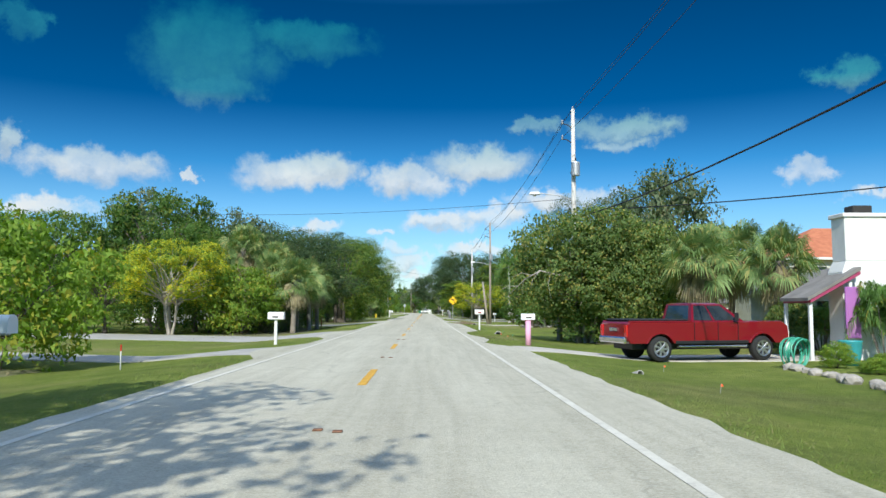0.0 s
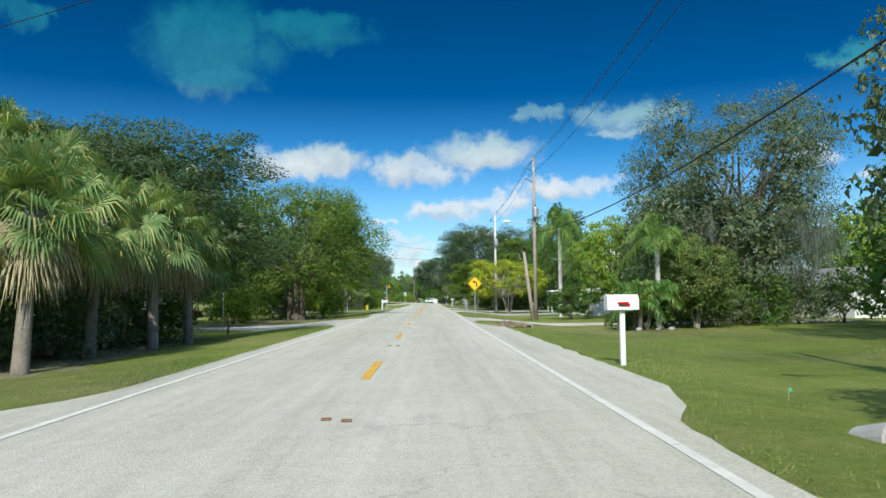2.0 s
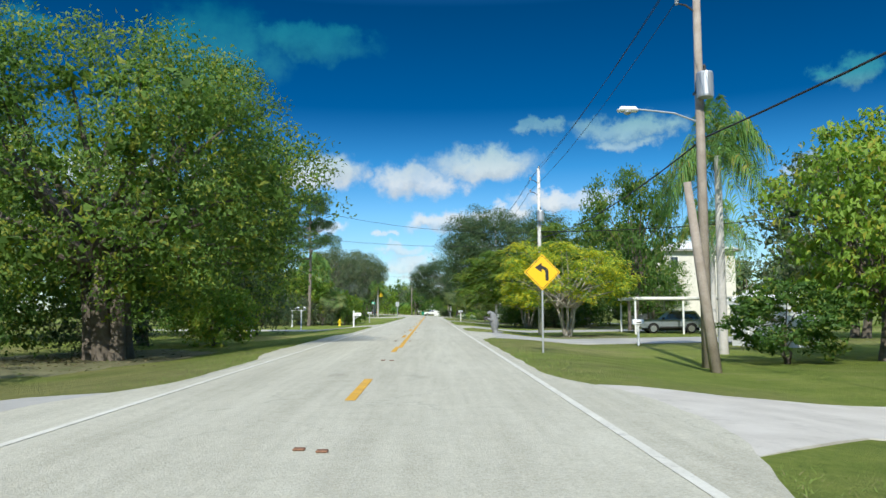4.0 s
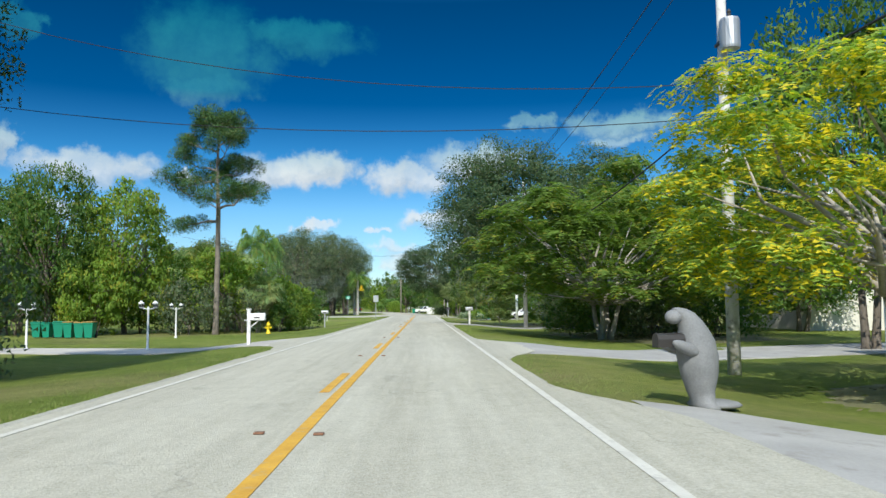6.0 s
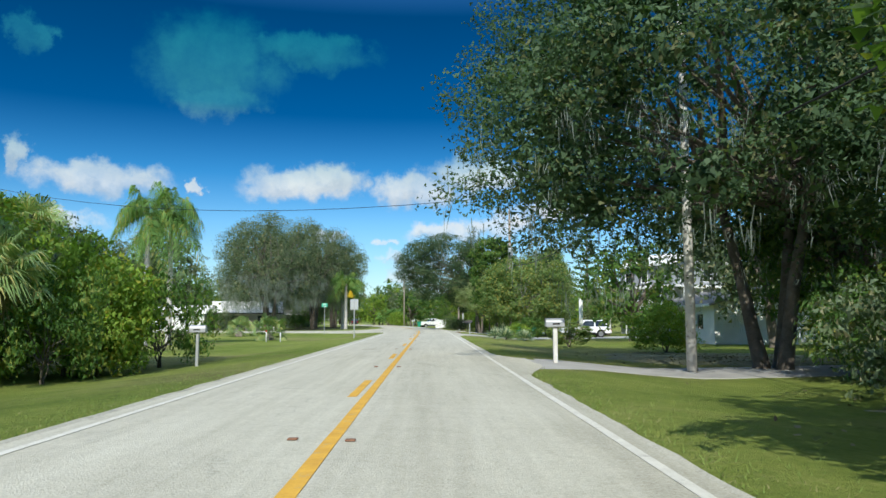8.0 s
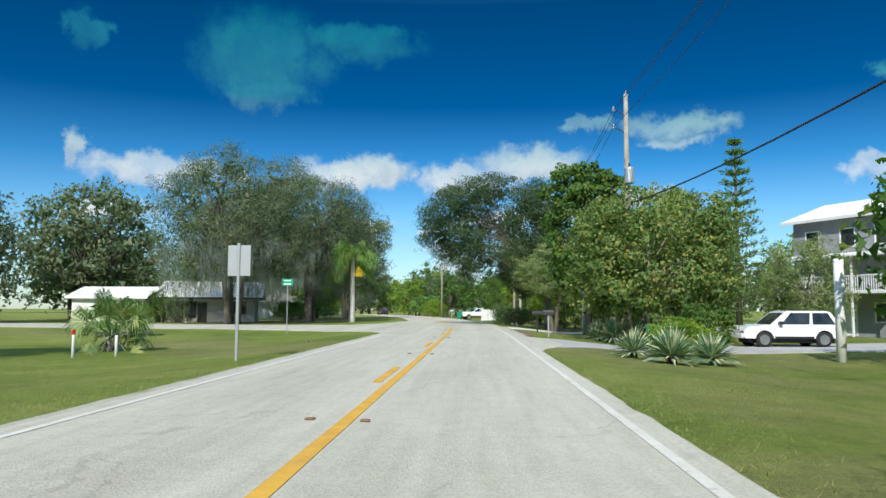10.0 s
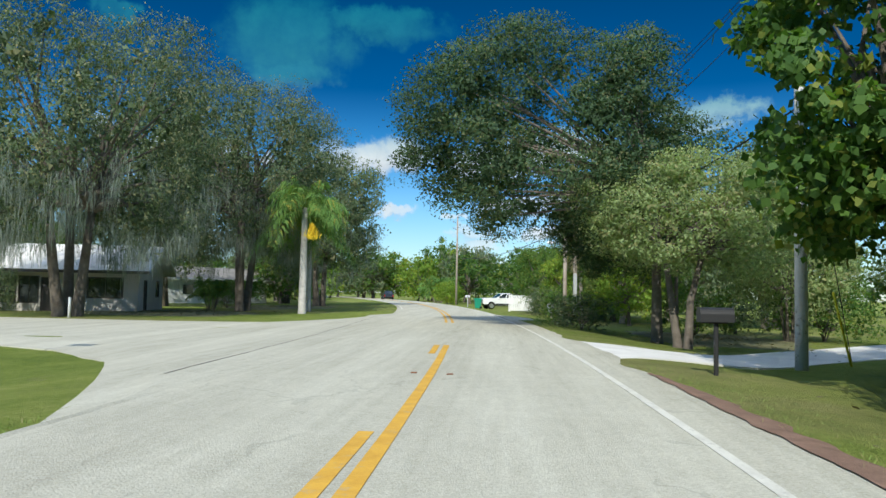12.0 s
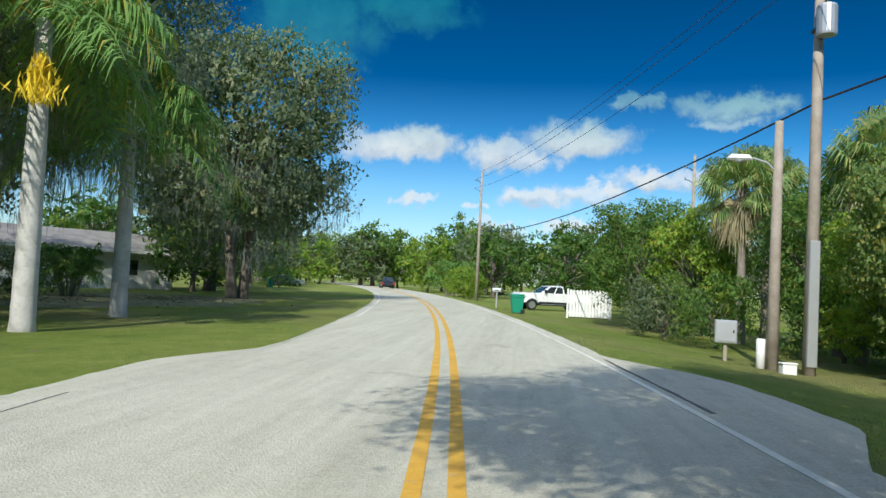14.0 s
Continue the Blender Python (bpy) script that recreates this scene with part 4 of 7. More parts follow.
STOCK.update({
    "oak": [(lambda: broad_tree(1, "oak_tree", "spreading live oak with small dark leaves and hanging moss", 11, 6.5, 1.9, 24000, 36, "oak_leaf", 0.19, stems=2, trunk_r=0.42, moss=2000, drape=1.1, shape=0.7), 11, 6.5),
            (lambda: broad_tree(2, "oak_tree", "old live oak hung with grey moss", 11, 6.5, 1.8, 24000, 38, "oak_leaf", 0.19, stems=3, trunk_r=0.4, moss=2200, drape=1.1, shape=0.7), 11, 6.5)],
    "midoak": [(lambda: broad_tree(28, "oak_tree", "broad grey-green oak behind gardens", 11, 6.5, 1.4, 7200, 30, "oak_leaf", 0.30, stems=2, trunk_r=0.4, moss=300, shape=0.7, core=(60, 0.22, 0.55)), 11, 6.5)],
    "roadoak": [(lambda: broad_tree(21, "oak_tree", "tall oak leaning out over the road", 13, 7.0, 3.8, 84000, 48, "dark_oak_leaf", 0.115, stems=1, trunk_r=0.2, moss=0, shift=(-3.6, 2.0), shape=0.7, lobe=0.36, core=(280, 0.10, 0.62)), 13, 7.0)],
    "nearoak": [(lambda: broad_tree(38, "oak_tree", "low live oak draped with grey moss", 11, 6.5, 1.9, 62000, 48, "oak_leaf", 0.105, stems=3, trunk_r=0.36, moss=5200, drape=1.2, shape=0.65, lobe=0.38, core=(80, 0.12, 0.5)), 11, 6.5),
                (lambda: broad_tree(29, "oak_tree", "huge live oak with fine leaves and hanging moss", 11, 6.5, 3.1, 62000, 48, "oak_leaf", 0.105, stems=3, trunk_r=0.36, moss=5200, drape=1.2, shape=0.65, lobe=0.38, core=(80, 0.12, 0.5)), 11, 6.5)],
    "shadeoak": [(lambda: broad_tree(31, "oak_tree", "broad dense oak shading a drive", 11, 6.5, 2.6, 88000, 52, "dark_oak_leaf", 0.10, stems=3, trunk_r=0.26, shift=(-1.5, -0.9), moss=1000, drape=0.7, shape=0.7, lobe=0.38, core=(300, 0.09, 0.62)), 11, 6.5)],
    "ficus": [(lambda: broad_tree(33, "fig_tree", "massive spreading fig with glossy leaves and dark hollow", 11, 8.2, 1.0, 62000, 56, "ficus_leaf", 0.14, stems=5, trunk_r=0.5, lobe=0.32), 11, 8.2)],
    "canopyoak": [(lambda: broad_tree(37, "oak_tree", "large dense oak over a grass verge", 13, 7.2, 1.8, 66000, 52, "dark_oak_leaf", 0.12, stems=2, trunk_r=0.34, lobe=0.36, core=(280, 0.095, 0.62)), 13, 7.2)],
    "neardark": [(lambda: broad_tree(34, "tree", "tall dense dark shade tree", 13, 5.0, 1.6, 46000, 48, "dark_oak_leaf", 0.13, trunk_r=0.2, lobe=0.42, core=(420, 0.12, 0.66)), 13, 5.0)],
    "dark": [(lambda: broad_tree(3, "tree", "dense dark green shade tree", 9, 5.0, 1.0, 12500, 32, "dark_leaf", 0.2, trunk_r=0.28, core=(60, 0.2, 0.5)), 9, 5.0),
             (lambda: broad_tree(4, "tree", "leafy green roadside tree", 9, 5.0, 0.8, 12500, 34, "dark_leaf", 0.2, trunk_r=0.26, stems=2, core=(60, 0.2, 0.5)), 9, 5.0)],
    "faroak": [(lambda: broad_tree(22, "oak_tree", "distant grey-green oak in the woods", 11, 6.5, 1.2, 2400, 22, "oak_leaf", 0.54, stems=2, trunk_r=0.4, lobe=0.5, core=(26, 0.34, 0.6)), 11, 6.5)],
    "fardark": [(lambda: broad_tree(23, "tree", "distant dark green woodland tree", 9, 5.0, 0.5, 2100, 18, "dark_leaf", 0.46, trunk_r=0.28, lobe=0.5, core=(26, 0.34, 0.6)), 9, 5.0)],
    "farlime": [(lambda: broad_tree(24, "tree", "distant light green woodland tree", 9, 5.0, 0.4, 2100, 18, "lime_leaf", 0.46, trunk_r=0.2, lobe=0.5, core=(26, 0.34, 0.6)), 9, 5.0)],
    "thicket": [(lambda: broad_tree(25, "bush", "dense green thicket under the trees", 3.0, 3.2, 0.05, 2900, 18, "dark_leaf", 0.17, stems=5, trunk_r=0.06, lobe=0.42, category="bush", core=(40, 0.2, 0.5)), 3.0, 3.2),
                (lambda: broad_tree(26, "bush", "tangled olive thicket under the trees", 3.0, 3.2, 0.05, 2900, 18, "oak_leaf", 0.16, stems=5, trunk_r=0.06, lobe=0.42, category="bush", core=(40, 0.2, 0.5)), 3.0, 3.2)],
    "broad": [(lambda: broad_tree(5, "seagrape_tree", "sea grape with large round leaves", 6.5, 4.2, 0.9, 24000, 34, "broad_leaf", 0.14, bark="pale_bark", stems=4, trunk_r=0.16, shape=0.9, three=False), 6.5, 4.2)],
    "tallbroad": [(lambda: broad_tree(27, "seagrape_tree", "tall dark tree with big round leaves", 12.5, 3.8, 1.9, 17000, 32, "dark_leaf", 0.24, stems=1, trunk_r=0.2, shape=0.9, three=False), 12.5, 3.8)],
    "olive": [(lambda: broad_tree(6, "tree", "olive-green tree with small leaves", 6.5, 4.0, 1.2, 17000, 34, "olive_leaf", 0.14, stems=3, trunk_r=0.17), 6.5, 4.0)],
    "nearolive": [(lambda: broad_tree(32, "tree", "olive-green roadside tree with fine leaves", 6.5, 4.0, 2.2, 46000, 40, "olive_leaf", 0.092, stems=2, trunk_r=0.2, lobe=0.36, shift=(-0.6, 0.6)), 6.5, 4.0)],
    "lime": [(lambda: broad_tree(7, "tree", "light green vine-covered tree", 7.0, 3.4, 0.4, 9000, 30, "lime_leaf", 0.21, trunk_r=0.16, hang=0.8), 7.0, 3.4)],
    "yellow": [(lambda: fern_tree(8, "small tree with yellow blossom over feathery leaves", 5.2, 4.2, 1.3, 4000, "yellow_leaf", size=0.27, stems=6, trunk_r=0.13), 5.2, 4.2)],
    "fern": [(lambda: fern_tree(9, "wide spreading poinciana with feathery green leaves", 9.0, 7.0, 1.4, 3900, "fern_leaf", size=0.6, stems=4), 9.0, 7.0)],
    "bush": [(lambda: broad_tree(10, "bush", "rounded green bush of small leaves", 2.2, 1.5, 0.1, 5500, 12, "dark_leaf", 0.13, stems=3, trunk_r=0.05, lobe=0.5, category="bush"), 2.2, 1.5),
             (lambda: broad_tree(11, "bush", "loose green shrub of round leaves", 2.2, 1.5, 0.1, 5000, 14, "broad_leaf", 0.14, stems=4, trunk_r=0.05, lobe=0.45, category="bush"), 2.2, 1.5)],
    "limebush": [(lambda: broad_tree(12, "bush", "yellow-green trailing bush with drooping leaves", 3.4, 2.3, 0.1, 7500, 22, "lime_leaf", 0.165, stems=3, trunk_r=0.07, lobe=0.5, hang=1.0, category="bush"), 3.4, 2.3)],
    "sabal": [(lambda: fan_palm(13, "cabbage palm with a skirt of dead fronds", spread=1.45, fronds=50, dead=22), 6.0, 2.2), (lambda: fan_palm(14, "cabbage palm with full green fans", dead=14, spread=1.4, fronds=48), 6.0, 2.2)],
    "lowsabal": [(lambda: fan_palm(35, "low bushy cabbage palm with a brown skirt", 4.4, 58, 26, 1.4), 4.4, 2.2), (lambda: fan_palm(36, "low cabbage palm with spreading green fans", 4.4, 54, 18, 1.4), 4.4, 2.2)],
    "palmetto": [(lambda: fan_palm(30, "low trunkless palmetto in the grass", 1.0, 26, 0, 1.25), 2.0, 1.8)],
    "queen": [(lambda: feather_palm(15, "queen_palm", "feather palm with a smooth grey trunk", fronds=30, reach=3.7, trunk_r=0.21, leaflets=46), 7.0, 3.2)],
    "areca": [(lambda: feather_palm(16, "clump_palm", "clump of slender palms with arching fronds", 2.6, 11, 1.8, 0.045, 8, False, 22), 3.4, 1.6)],
    "pine": [(lambda: pine(17, "tall pine with a bare trunk and open crown", 15.6), 15.6, 4.6)],
    "tier": [(lambda: tier_pine(18, "slim pine in regular tiers"), 11.0, 2.0)],
    "agave": [(lambda: rosette(19, "agave", "spiky variegated agave by the drive"), 0.95, 0.9)],
})


# ---- ground, road, drives ----
def strip_mesh(name, rows, mat, thick=0.0, smooth=True):
    """A sheet from rows of points, with its rim turned down by thick."""
    n, k = len(rows), len(rows[0])
    vs = [p for r in rows for p in r]
    fs = [(i * k + j, i * k + j + 1, (i + 1) * k + j + 1, (i + 1) * k + j) for i in range(n - 1) for j in range(k - 1)]
    if thick:
        rim = [j for j in range(k)] + [i * k + k - 1 for i in range(1, n)] + [(n - 1) * k + j for j in range(k - 2, -1, -1)] + [i * k for i in range(n - 2, 0, -1)]
        base = len(vs)
        vs = vs + [(vs[i][0], vs[i][1], vs[i][2] - thick) for i in rim]
        fs += [(rim[a], rim[(a + 1) % len(rim)], base + (a + 1) % len(rim), base + a) for a in range(len(rim))]
    me = bpy.data.meshes.new(name)
    me.from_pydata([tuple(v) for v in vs], [], fs)
    me.materials.append(MAT[mat])
    me.update()
    return me


def structure(name, mesh, label="", category=""):
    return tagged(new(name, mesh), label, category, kind="structure")


def build_ground():
    xs = [-2600, -900, -400, -200, -120, -80, -55, -40, -30, -24, -20, -17] + [-15 + 0.75 * i for i in range(41)] + [17, 20, 24, 30, 40, 55, 80, 120, 200, 400, 900, 2600]
    ys = [-2600, -800, -300, -120] + [-60 + 2.5 * i for i in range(193)] + [440, 480, 560, 700, 1000, 1600, 3200]
    rows = []
    for y in ys:
        c = centre(min(y, 430))
        row = []
        for x in xs:
            wx = x + c if abs(x) < 100 else x
            d = abs(wx - centre(min(y, 430)))
            z = -0.06 if d < 3.3 else ground_z(wx, min(y, 430)) - 0.012 * (d < 3.6) + 0.05 * (noise.noise((wx * 0.35, y * 0.35, 0)) - 0.1) * min(max((d - 4) / 3, 0), 1)
            row.append((wx, y, z))
        rows.append(row)
    me = strip_mesh("ground", rows, "lawn")
    for p in me.polygons:
        p.use_smooth = True
    structure("ground", me, "mown grass verge falling to a shallow swale", "ground")


# stretches where the pavement widens towards the drives: side, from, to, width
FLARES = [(1, -60, 28.6, 0.95), (1, 32, 38, 0.45), (1, 46, 73.5, 0.95), (1, 81, 88, 0.9), (1, 110, 121, 1.0), (1, 131, 139.5, 1.2),
          (1, 166, 173, 0.8), (1, 208, 217.5, 1.1), (1, 217, 231, 0.55), (1, 231, 240, 0.65), (1, 240, 256, 0.5), (1, 257, 264, 1.6), (1, 264, 420, 0.1),
          (-1, 22, 27.5, 0.9), (-1, 36, 46.5, 0.9), (-1, 75, 87, 1.0), (-1, 136.5, 144.5, 0.9), (-1, 226, 262, 1.2), (-1, 96, 116, 0.5)]


def pavement_edge(side, y):
    w = 3.42 + 0.10 * noise.noise((y * 0.9, side * 7.0, 0)) + 0.05 * noise.noise((y * 3.1, side * 3.0, 5))
    extra = 0.0
    for s, a, b, v in FLARES:
        if s == side:
            u = min(max((y - a) / 4.5 + 0.5, 0), 1) * min(max((b - y) / 4.5 + 0.5, 0), 1)
            extra = max(extra, v * u * u * (3 - 2 * u))
    return w + extra


def build_road():
    rows = []
    y = -60.0
    while y <= 430:
        c = centre(y)
        l, r = pavement_edge(-1, y), pavement_edge(1, y)
        ze, we = min(0.0, ground_z(c + r, y) + 0.035), min(0.0, ground_z(c - l, y) + 0.035)
        mr, ml = c + (3.3 + r) / 2, c - (3.3 + l) / 2
        rows.append([(c - l, y, we), (ml, y, max((we + 0.004) / 2, ground_z(ml, y) + 0.03)), (c - 3.3, y, 0.004), (c - 1.6, y, 0.02), (c, y, 0.03), (c + 1.6, y, 0.02), (c + 3.3, y, 0.004),
                     (mr, y, max((ze + 0.004) / 2, ground_z(mr, y) + 0.03)), (c + r, y, ze)])
        y += 0.5
    me = strip_mesh("road", rows, "asphalt", 0.12)
    road = structure("road", me, "sun-bleached two-lane asphalt road", "road")

    def crown(x, y):
        d = abs(x - centre(y))
        return 0.03 - 0.00625 * d if d < 1.6 else 0.02 - 0.0094 * (d - 1.6)

    def line(name, off, width, y0, y1, mat, step=1.0):
        rows, n = [], max(2, int((y1 - y0) / step) + 1)
        for i in range(n):
            yy = y0 + (y1 - y0) * i / (n - 1)
            a, b = centre(yy) + off - width / 2, centre(yy) + off + width / 2
            wob = 0.008 * noise.noise((yy * 1.7, off, 2))
            rows.append([(a + wob, yy, crown(a, yy) + 0.007), (b + wob, yy, crown(b, yy) + 0.007)])
        part(name, strip_mesh(name, rows, mat, 0.004), mat, road)

    line("edge_line", 3.07, 0.11, -60, 330, "white_paint")
    line("edge_line", -2.98, 0.11, -60, 218, "white_paint")
    line("edge_line", -3.02, 0.11, 276, 420, "white_paint")
    for y0 in (-35.5, -23.4, -11.2, 1.0, 13.3, 25.3, 37.25, 49.0, 60.9, 72.9, 85.4, 97.8, 110.2, 121.9, 134.0, 145.8, 159.2, 171.3, 183.4, 195.5, 207.5, 219.3, 232.1):
        line("lane_dash", -0.02 if y0 < 98 else -0.16, 0.15, y0, y0 + (3.3 if y0 < 232 else 2.8), "yellow_paint", 0.5)
    line("solid_line", 0.08, 0.15, 100.5, 234.9, "yellow_paint")
    line("solid_line", -0.15, 0.13, 250, 420, "yellow_paint")
    line("solid_line", 0.15, 0.13, 250, 420, "yellow_paint")
    for y0, y1, off, thick, z in ((227.0, 257.0, -4.1, 0.010, 0.024), (258.6, 265.2, 3.3, 0.026, 0.014)):
        seam = []
        for i in range(int((y1 - y0) / 0.4) + 1):
            yy = y0 + 0.4 * i
            a = centre(yy) + off + 0.05 * noise.noise((yy * 0.5, 3, 1)) + 0.015 * noise.noise((yy * 3.1, 5, 1))
            wide = thick * (1.0 + 0.9 * noise.noise((yy * 1.3, 7, 4)))
            seam.append([(a - wide, yy, z), (a + wide, yy, z)])
        part("tar_seam", strip_mesh("tar_seam", seam, "tar", 0.004), "tar", road, "dark tar seam")
    for i in range(-2, 18):
        y0 = 13.0 + 12.192 * i + 7.6
        for off in ((-0.08, 0.14) if i < 7 else (-0.33, 0.28)):
            g = Geo().box(-0.055, 0.055, -0.05, 0.05, 0.0, 0.02, 0.012)
            part("road_stud", g, "rust", road, at=pose(off, y0 + (0.1 if off < 0 else 0.0), 0.03))


def drive(label, mat, rows, lift=0.022):
    """A drive from rows of x, first y, last y, laid on the verge."""
    out = []
    for (xa, a0, a1), (xb, b0, b1) in zip(rows, rows[1:]):
        n = max(2, int(abs(xb - xa) / 0.6))
        for i in range(n):
            u = i / n
            x, y0, y1 = xa + (xb - xa) * u, a0 + (b0 - a0) * u, a1 + (b1 - a1) * u
            k = 8
            wob = 0.12 * noise.noise((x * 0.8, y0, 1))
            ys = [y0 + wob + (y1 - y0 - 2 * wob) * j / (k - 1) for j in range(k)]
            out.append([(x, y, max(ground_z(x, y), -0.45) + (lift if abs(x - centre(y)) > 4.6 else 0.004)) for y in ys])
    x, y0, y1 = rows[-1]
    out.append([(x, y0 + (y1 - y0) * j / 7, ground_z(x, y0) + lift) for j in range(8)])
    structure("driveway", strip_mesh("driveway", out, mat, 0.06), label, "driveway")


build_ground()
build_road()
drive("white concrete drive under the red pickup", "concrete", [(4.3, 24.9, 28.6), (6.0, 26.0, 29.0), (16.5, 26.8, 30.6)])
drive("narrow grey drive across the verge", "shell", [(-3.9, 22.4, 27.0), (-6.0, 24.0, 27.2), (-30, 33.5, 37.0)])
drive("wide grey drive across the verge", "shell", [(-3.9, 36.6, 46.2), (-5.5, 38.0, 46.5), (-10, 41.5, 49.0), (-34, 52.0, 60.0)])
drive("pale drive crossing the lawn", "concrete", [(4.0, 81.4, 88.0), (6, 83.2, 87.4), (30, 88.0, 91.5)])
drive("grey drive beside the shade trees", "shell", [(-3.9, 75, 87), (-6, 77.5, 87), (-12, 82.0, 88.0), (-30, 90.0, 97.0)])
drive("grey drive by the cast statue", "shell", [(4.2, 110.5, 121), (6.5, 112.6, 119), (22, 116.0, 124.0)])
drive("grey drive under the poinciana", "shell", [(4.3, 131.5, 139.2), (6.5, 133.0, 138.6), (26, 139.0, 145.0)])
drive("pale drive lined with lamp posts", "concrete", [(-3.9, 136.8, 144), (-6, 139.4, 143.4), (-30, 144.6, 148.6)])
drive("shaded grey drive under an oak", "shell", [(3.9, 166.5, 172.5), (6, 168, 172.4), (26, 171.5, 176.5)])
drive("grey drive with agaves beside it", "shell", [(4.2, 208.4, 217.0), (6, 211, 216.6), (24, 217.5, 224.5)])
drive("white concrete drive", "white_concrete", [(3.35, 232.2, 239.0), (4.4, 233.2, 238.2), (5.7, 233.9, 238.0), (7.6, 235.0, 239.2), (10.5, 237.8, 242.0), (26, 251.0, 256.5)])
drive("grey side street joining the road", "asphalt", [(-3.4, 222.5, 278), (-5.0, 226.5, 262), (-7.0, 230.5, 254), (-10, 233.5, 251), (-14, 235, 250), (-20, 236, 250), (-60, 240, 254)], 0.016)


# ---- ground under the trees ----
def litter(label, x, y, rx, ry, mat="dirt", seed=0):
    rows = []
    for i in range(13):
        r = i / 12
        row = []
        for j in range(73):
            a = math.tau * j / 72
            k = r * (1 + 0.30 * noise.noise((math.cos(a) * 1.6 + seed, math.sin(a) * 1.6, seed * 1.3)) + 0.16 * r * noise.noise((math.cos(a) * 7, math.sin(a) * 7, seed)))
            px, py = x + rx * k * math.cos(a), y + ry * k * math.sin(a)
            row.append((px, py, ground_z(px, py) - 0.02 + 0.06 * min(1.0, 2.2 * (1 - r)) + 0.05 * max(0, noise.noise((px * 0.35, py * 0.35, 0))) + 0.02 * noise.noise((px * 1.7, py * 1.7, 3))))
        rows.append(row)
    bed = structure("leaf_litter", strip_mesh("leaf_litter", rows, mat), label, "ground")
    if mat != "dirt":
        return
    # fallen leaves that thin out towards the rim
    rng = np.random.default_rng(500 + seed)
    n = int(45 * rx * ry)
    a, r = rng.uniform(0, math.tau, n), np.abs(rng.normal(size=n)) * 0.62
    px, py = x + 0.9 * rx * r * np.cos(a), y + 0.9 * ry * r * np.sin(a)
    far = np.abs(px - centre(y)) > 4.2
    px, py = px[far], py[far]
    pz = np.array([ground_z(u, v) + 0.05 for u, v in zip(px, py)]) + rng.uniform(0, 0.02, len(px))
    way = np.stack([rng.normal(size=len(px)), rng.normal(size=len(px)), rng.normal(size=len(px)) * 0.12], 1)
    top = np.tile((0, 0, 1.0), (len(px), 1)) + rng.normal(size=(len(px), 3)) * 0.25
    part("fallen_leaves", leaves("fallen_leaves", np.stack([px, py, pz], 1), way, top, 0.13, 0.08, "fallen", rng), "fallen", bed)["kind"] = "stuff"


for i, (x, y, rx, ry) in enumerate([(12.0, 40.5, 3.0, 4.0), (-11.0, 60, 4.8, 13), (-12.5, 88, 4.0, 5), (-11.5, 102, 5, 10), (-13, 71, 5, 5), (14.0, 153, 8.0, 11), (13.5, 180, 7.0, 7.5),
                                    (11.0, 226, 5.0, 4), (10.5, 250, 4.4, 9), (-20, 262, 8, 9), (-19, 285, 7, 12), (11.5, 124, 4.0, 3.5), (-12, 20, 3.2, 4)]):
    litter("leaf-strewn thin grass under trees", x, y, rx * 0.8, ry * 0.8, "dirt", i)
rows = []
for i in range(61):
    y = 217.6 + 0.19 * i
    e, w = centre(y) + pavement_edge(1, y), 0.36 * math.sin(math.pi * (i + 0.5) / 61) ** 0.6 * (1 + 0.4 * noise.noise((y * 1.3, 4, 0)))
    rows.append([(e - 0.12 + (w + 0.12) * j / 4, y, ground_z(e + w * j / 4, y) + (0.038, 0.045, 0.04, 0.025, -0.01)[j]) for j in range(5)])
structure("mulch_strip", strip_mesh("mulch_strip", rows, "red_mulch"), "strip of red mulch beside the road", "mulch")

# ---- trees and plants, near things first ----
LEFT_A = [("limebush", -11.2, 22.4, 4.3, 2.8), ("limebush", -14.2, 23.0, 4.4, 2.6), ("yellow", -16.2, 52.2, 6.8, 4.8), ("limebush", -11.8, 54.0, 4.4, 3.0), ("midoak", -28, 82, 14, 8), ("dark", -21, 64, 12.0, 5.6), ("dark", -28, 60, 9.6, 5.6), ("midoak", -35, 63, 9.4, 7),
          ("sabal", -12.2, 57, 6.9, 2.2), ("sabal", -13.5, 63, 7.4, 2.2), ("lowsabal", -8.4, 54.8, 4.3, 2.2), ("lowsabal", -10.2, 56.6, 4.9, 2.3), ("lowsabal", -9.0, 59.6, 4.5, 2.2), ("lowsabal", -8.6, 63.6, 4.9, 2.2), ("lowsabal", -8.4, 66.8, 4.4, 2.1), ("sabal", -10.8, 65.6, 5.8, 2.2), ("sabal", -11.0, 61.2, 6.2, 2.2),
          ("lime", -22, 55.5, 6.0, 3.4), ("thicket", -18.5, 55, 2.8, 3.2), ("thicket", -25.5, 54, 3.2, 3.6), ("thicket", -15, 57, 3.4, 3.0), ("thicket", -31, 53, 3.4, 3.6), ("dark", -16.5, 58.5, 8.5, 3.8)]
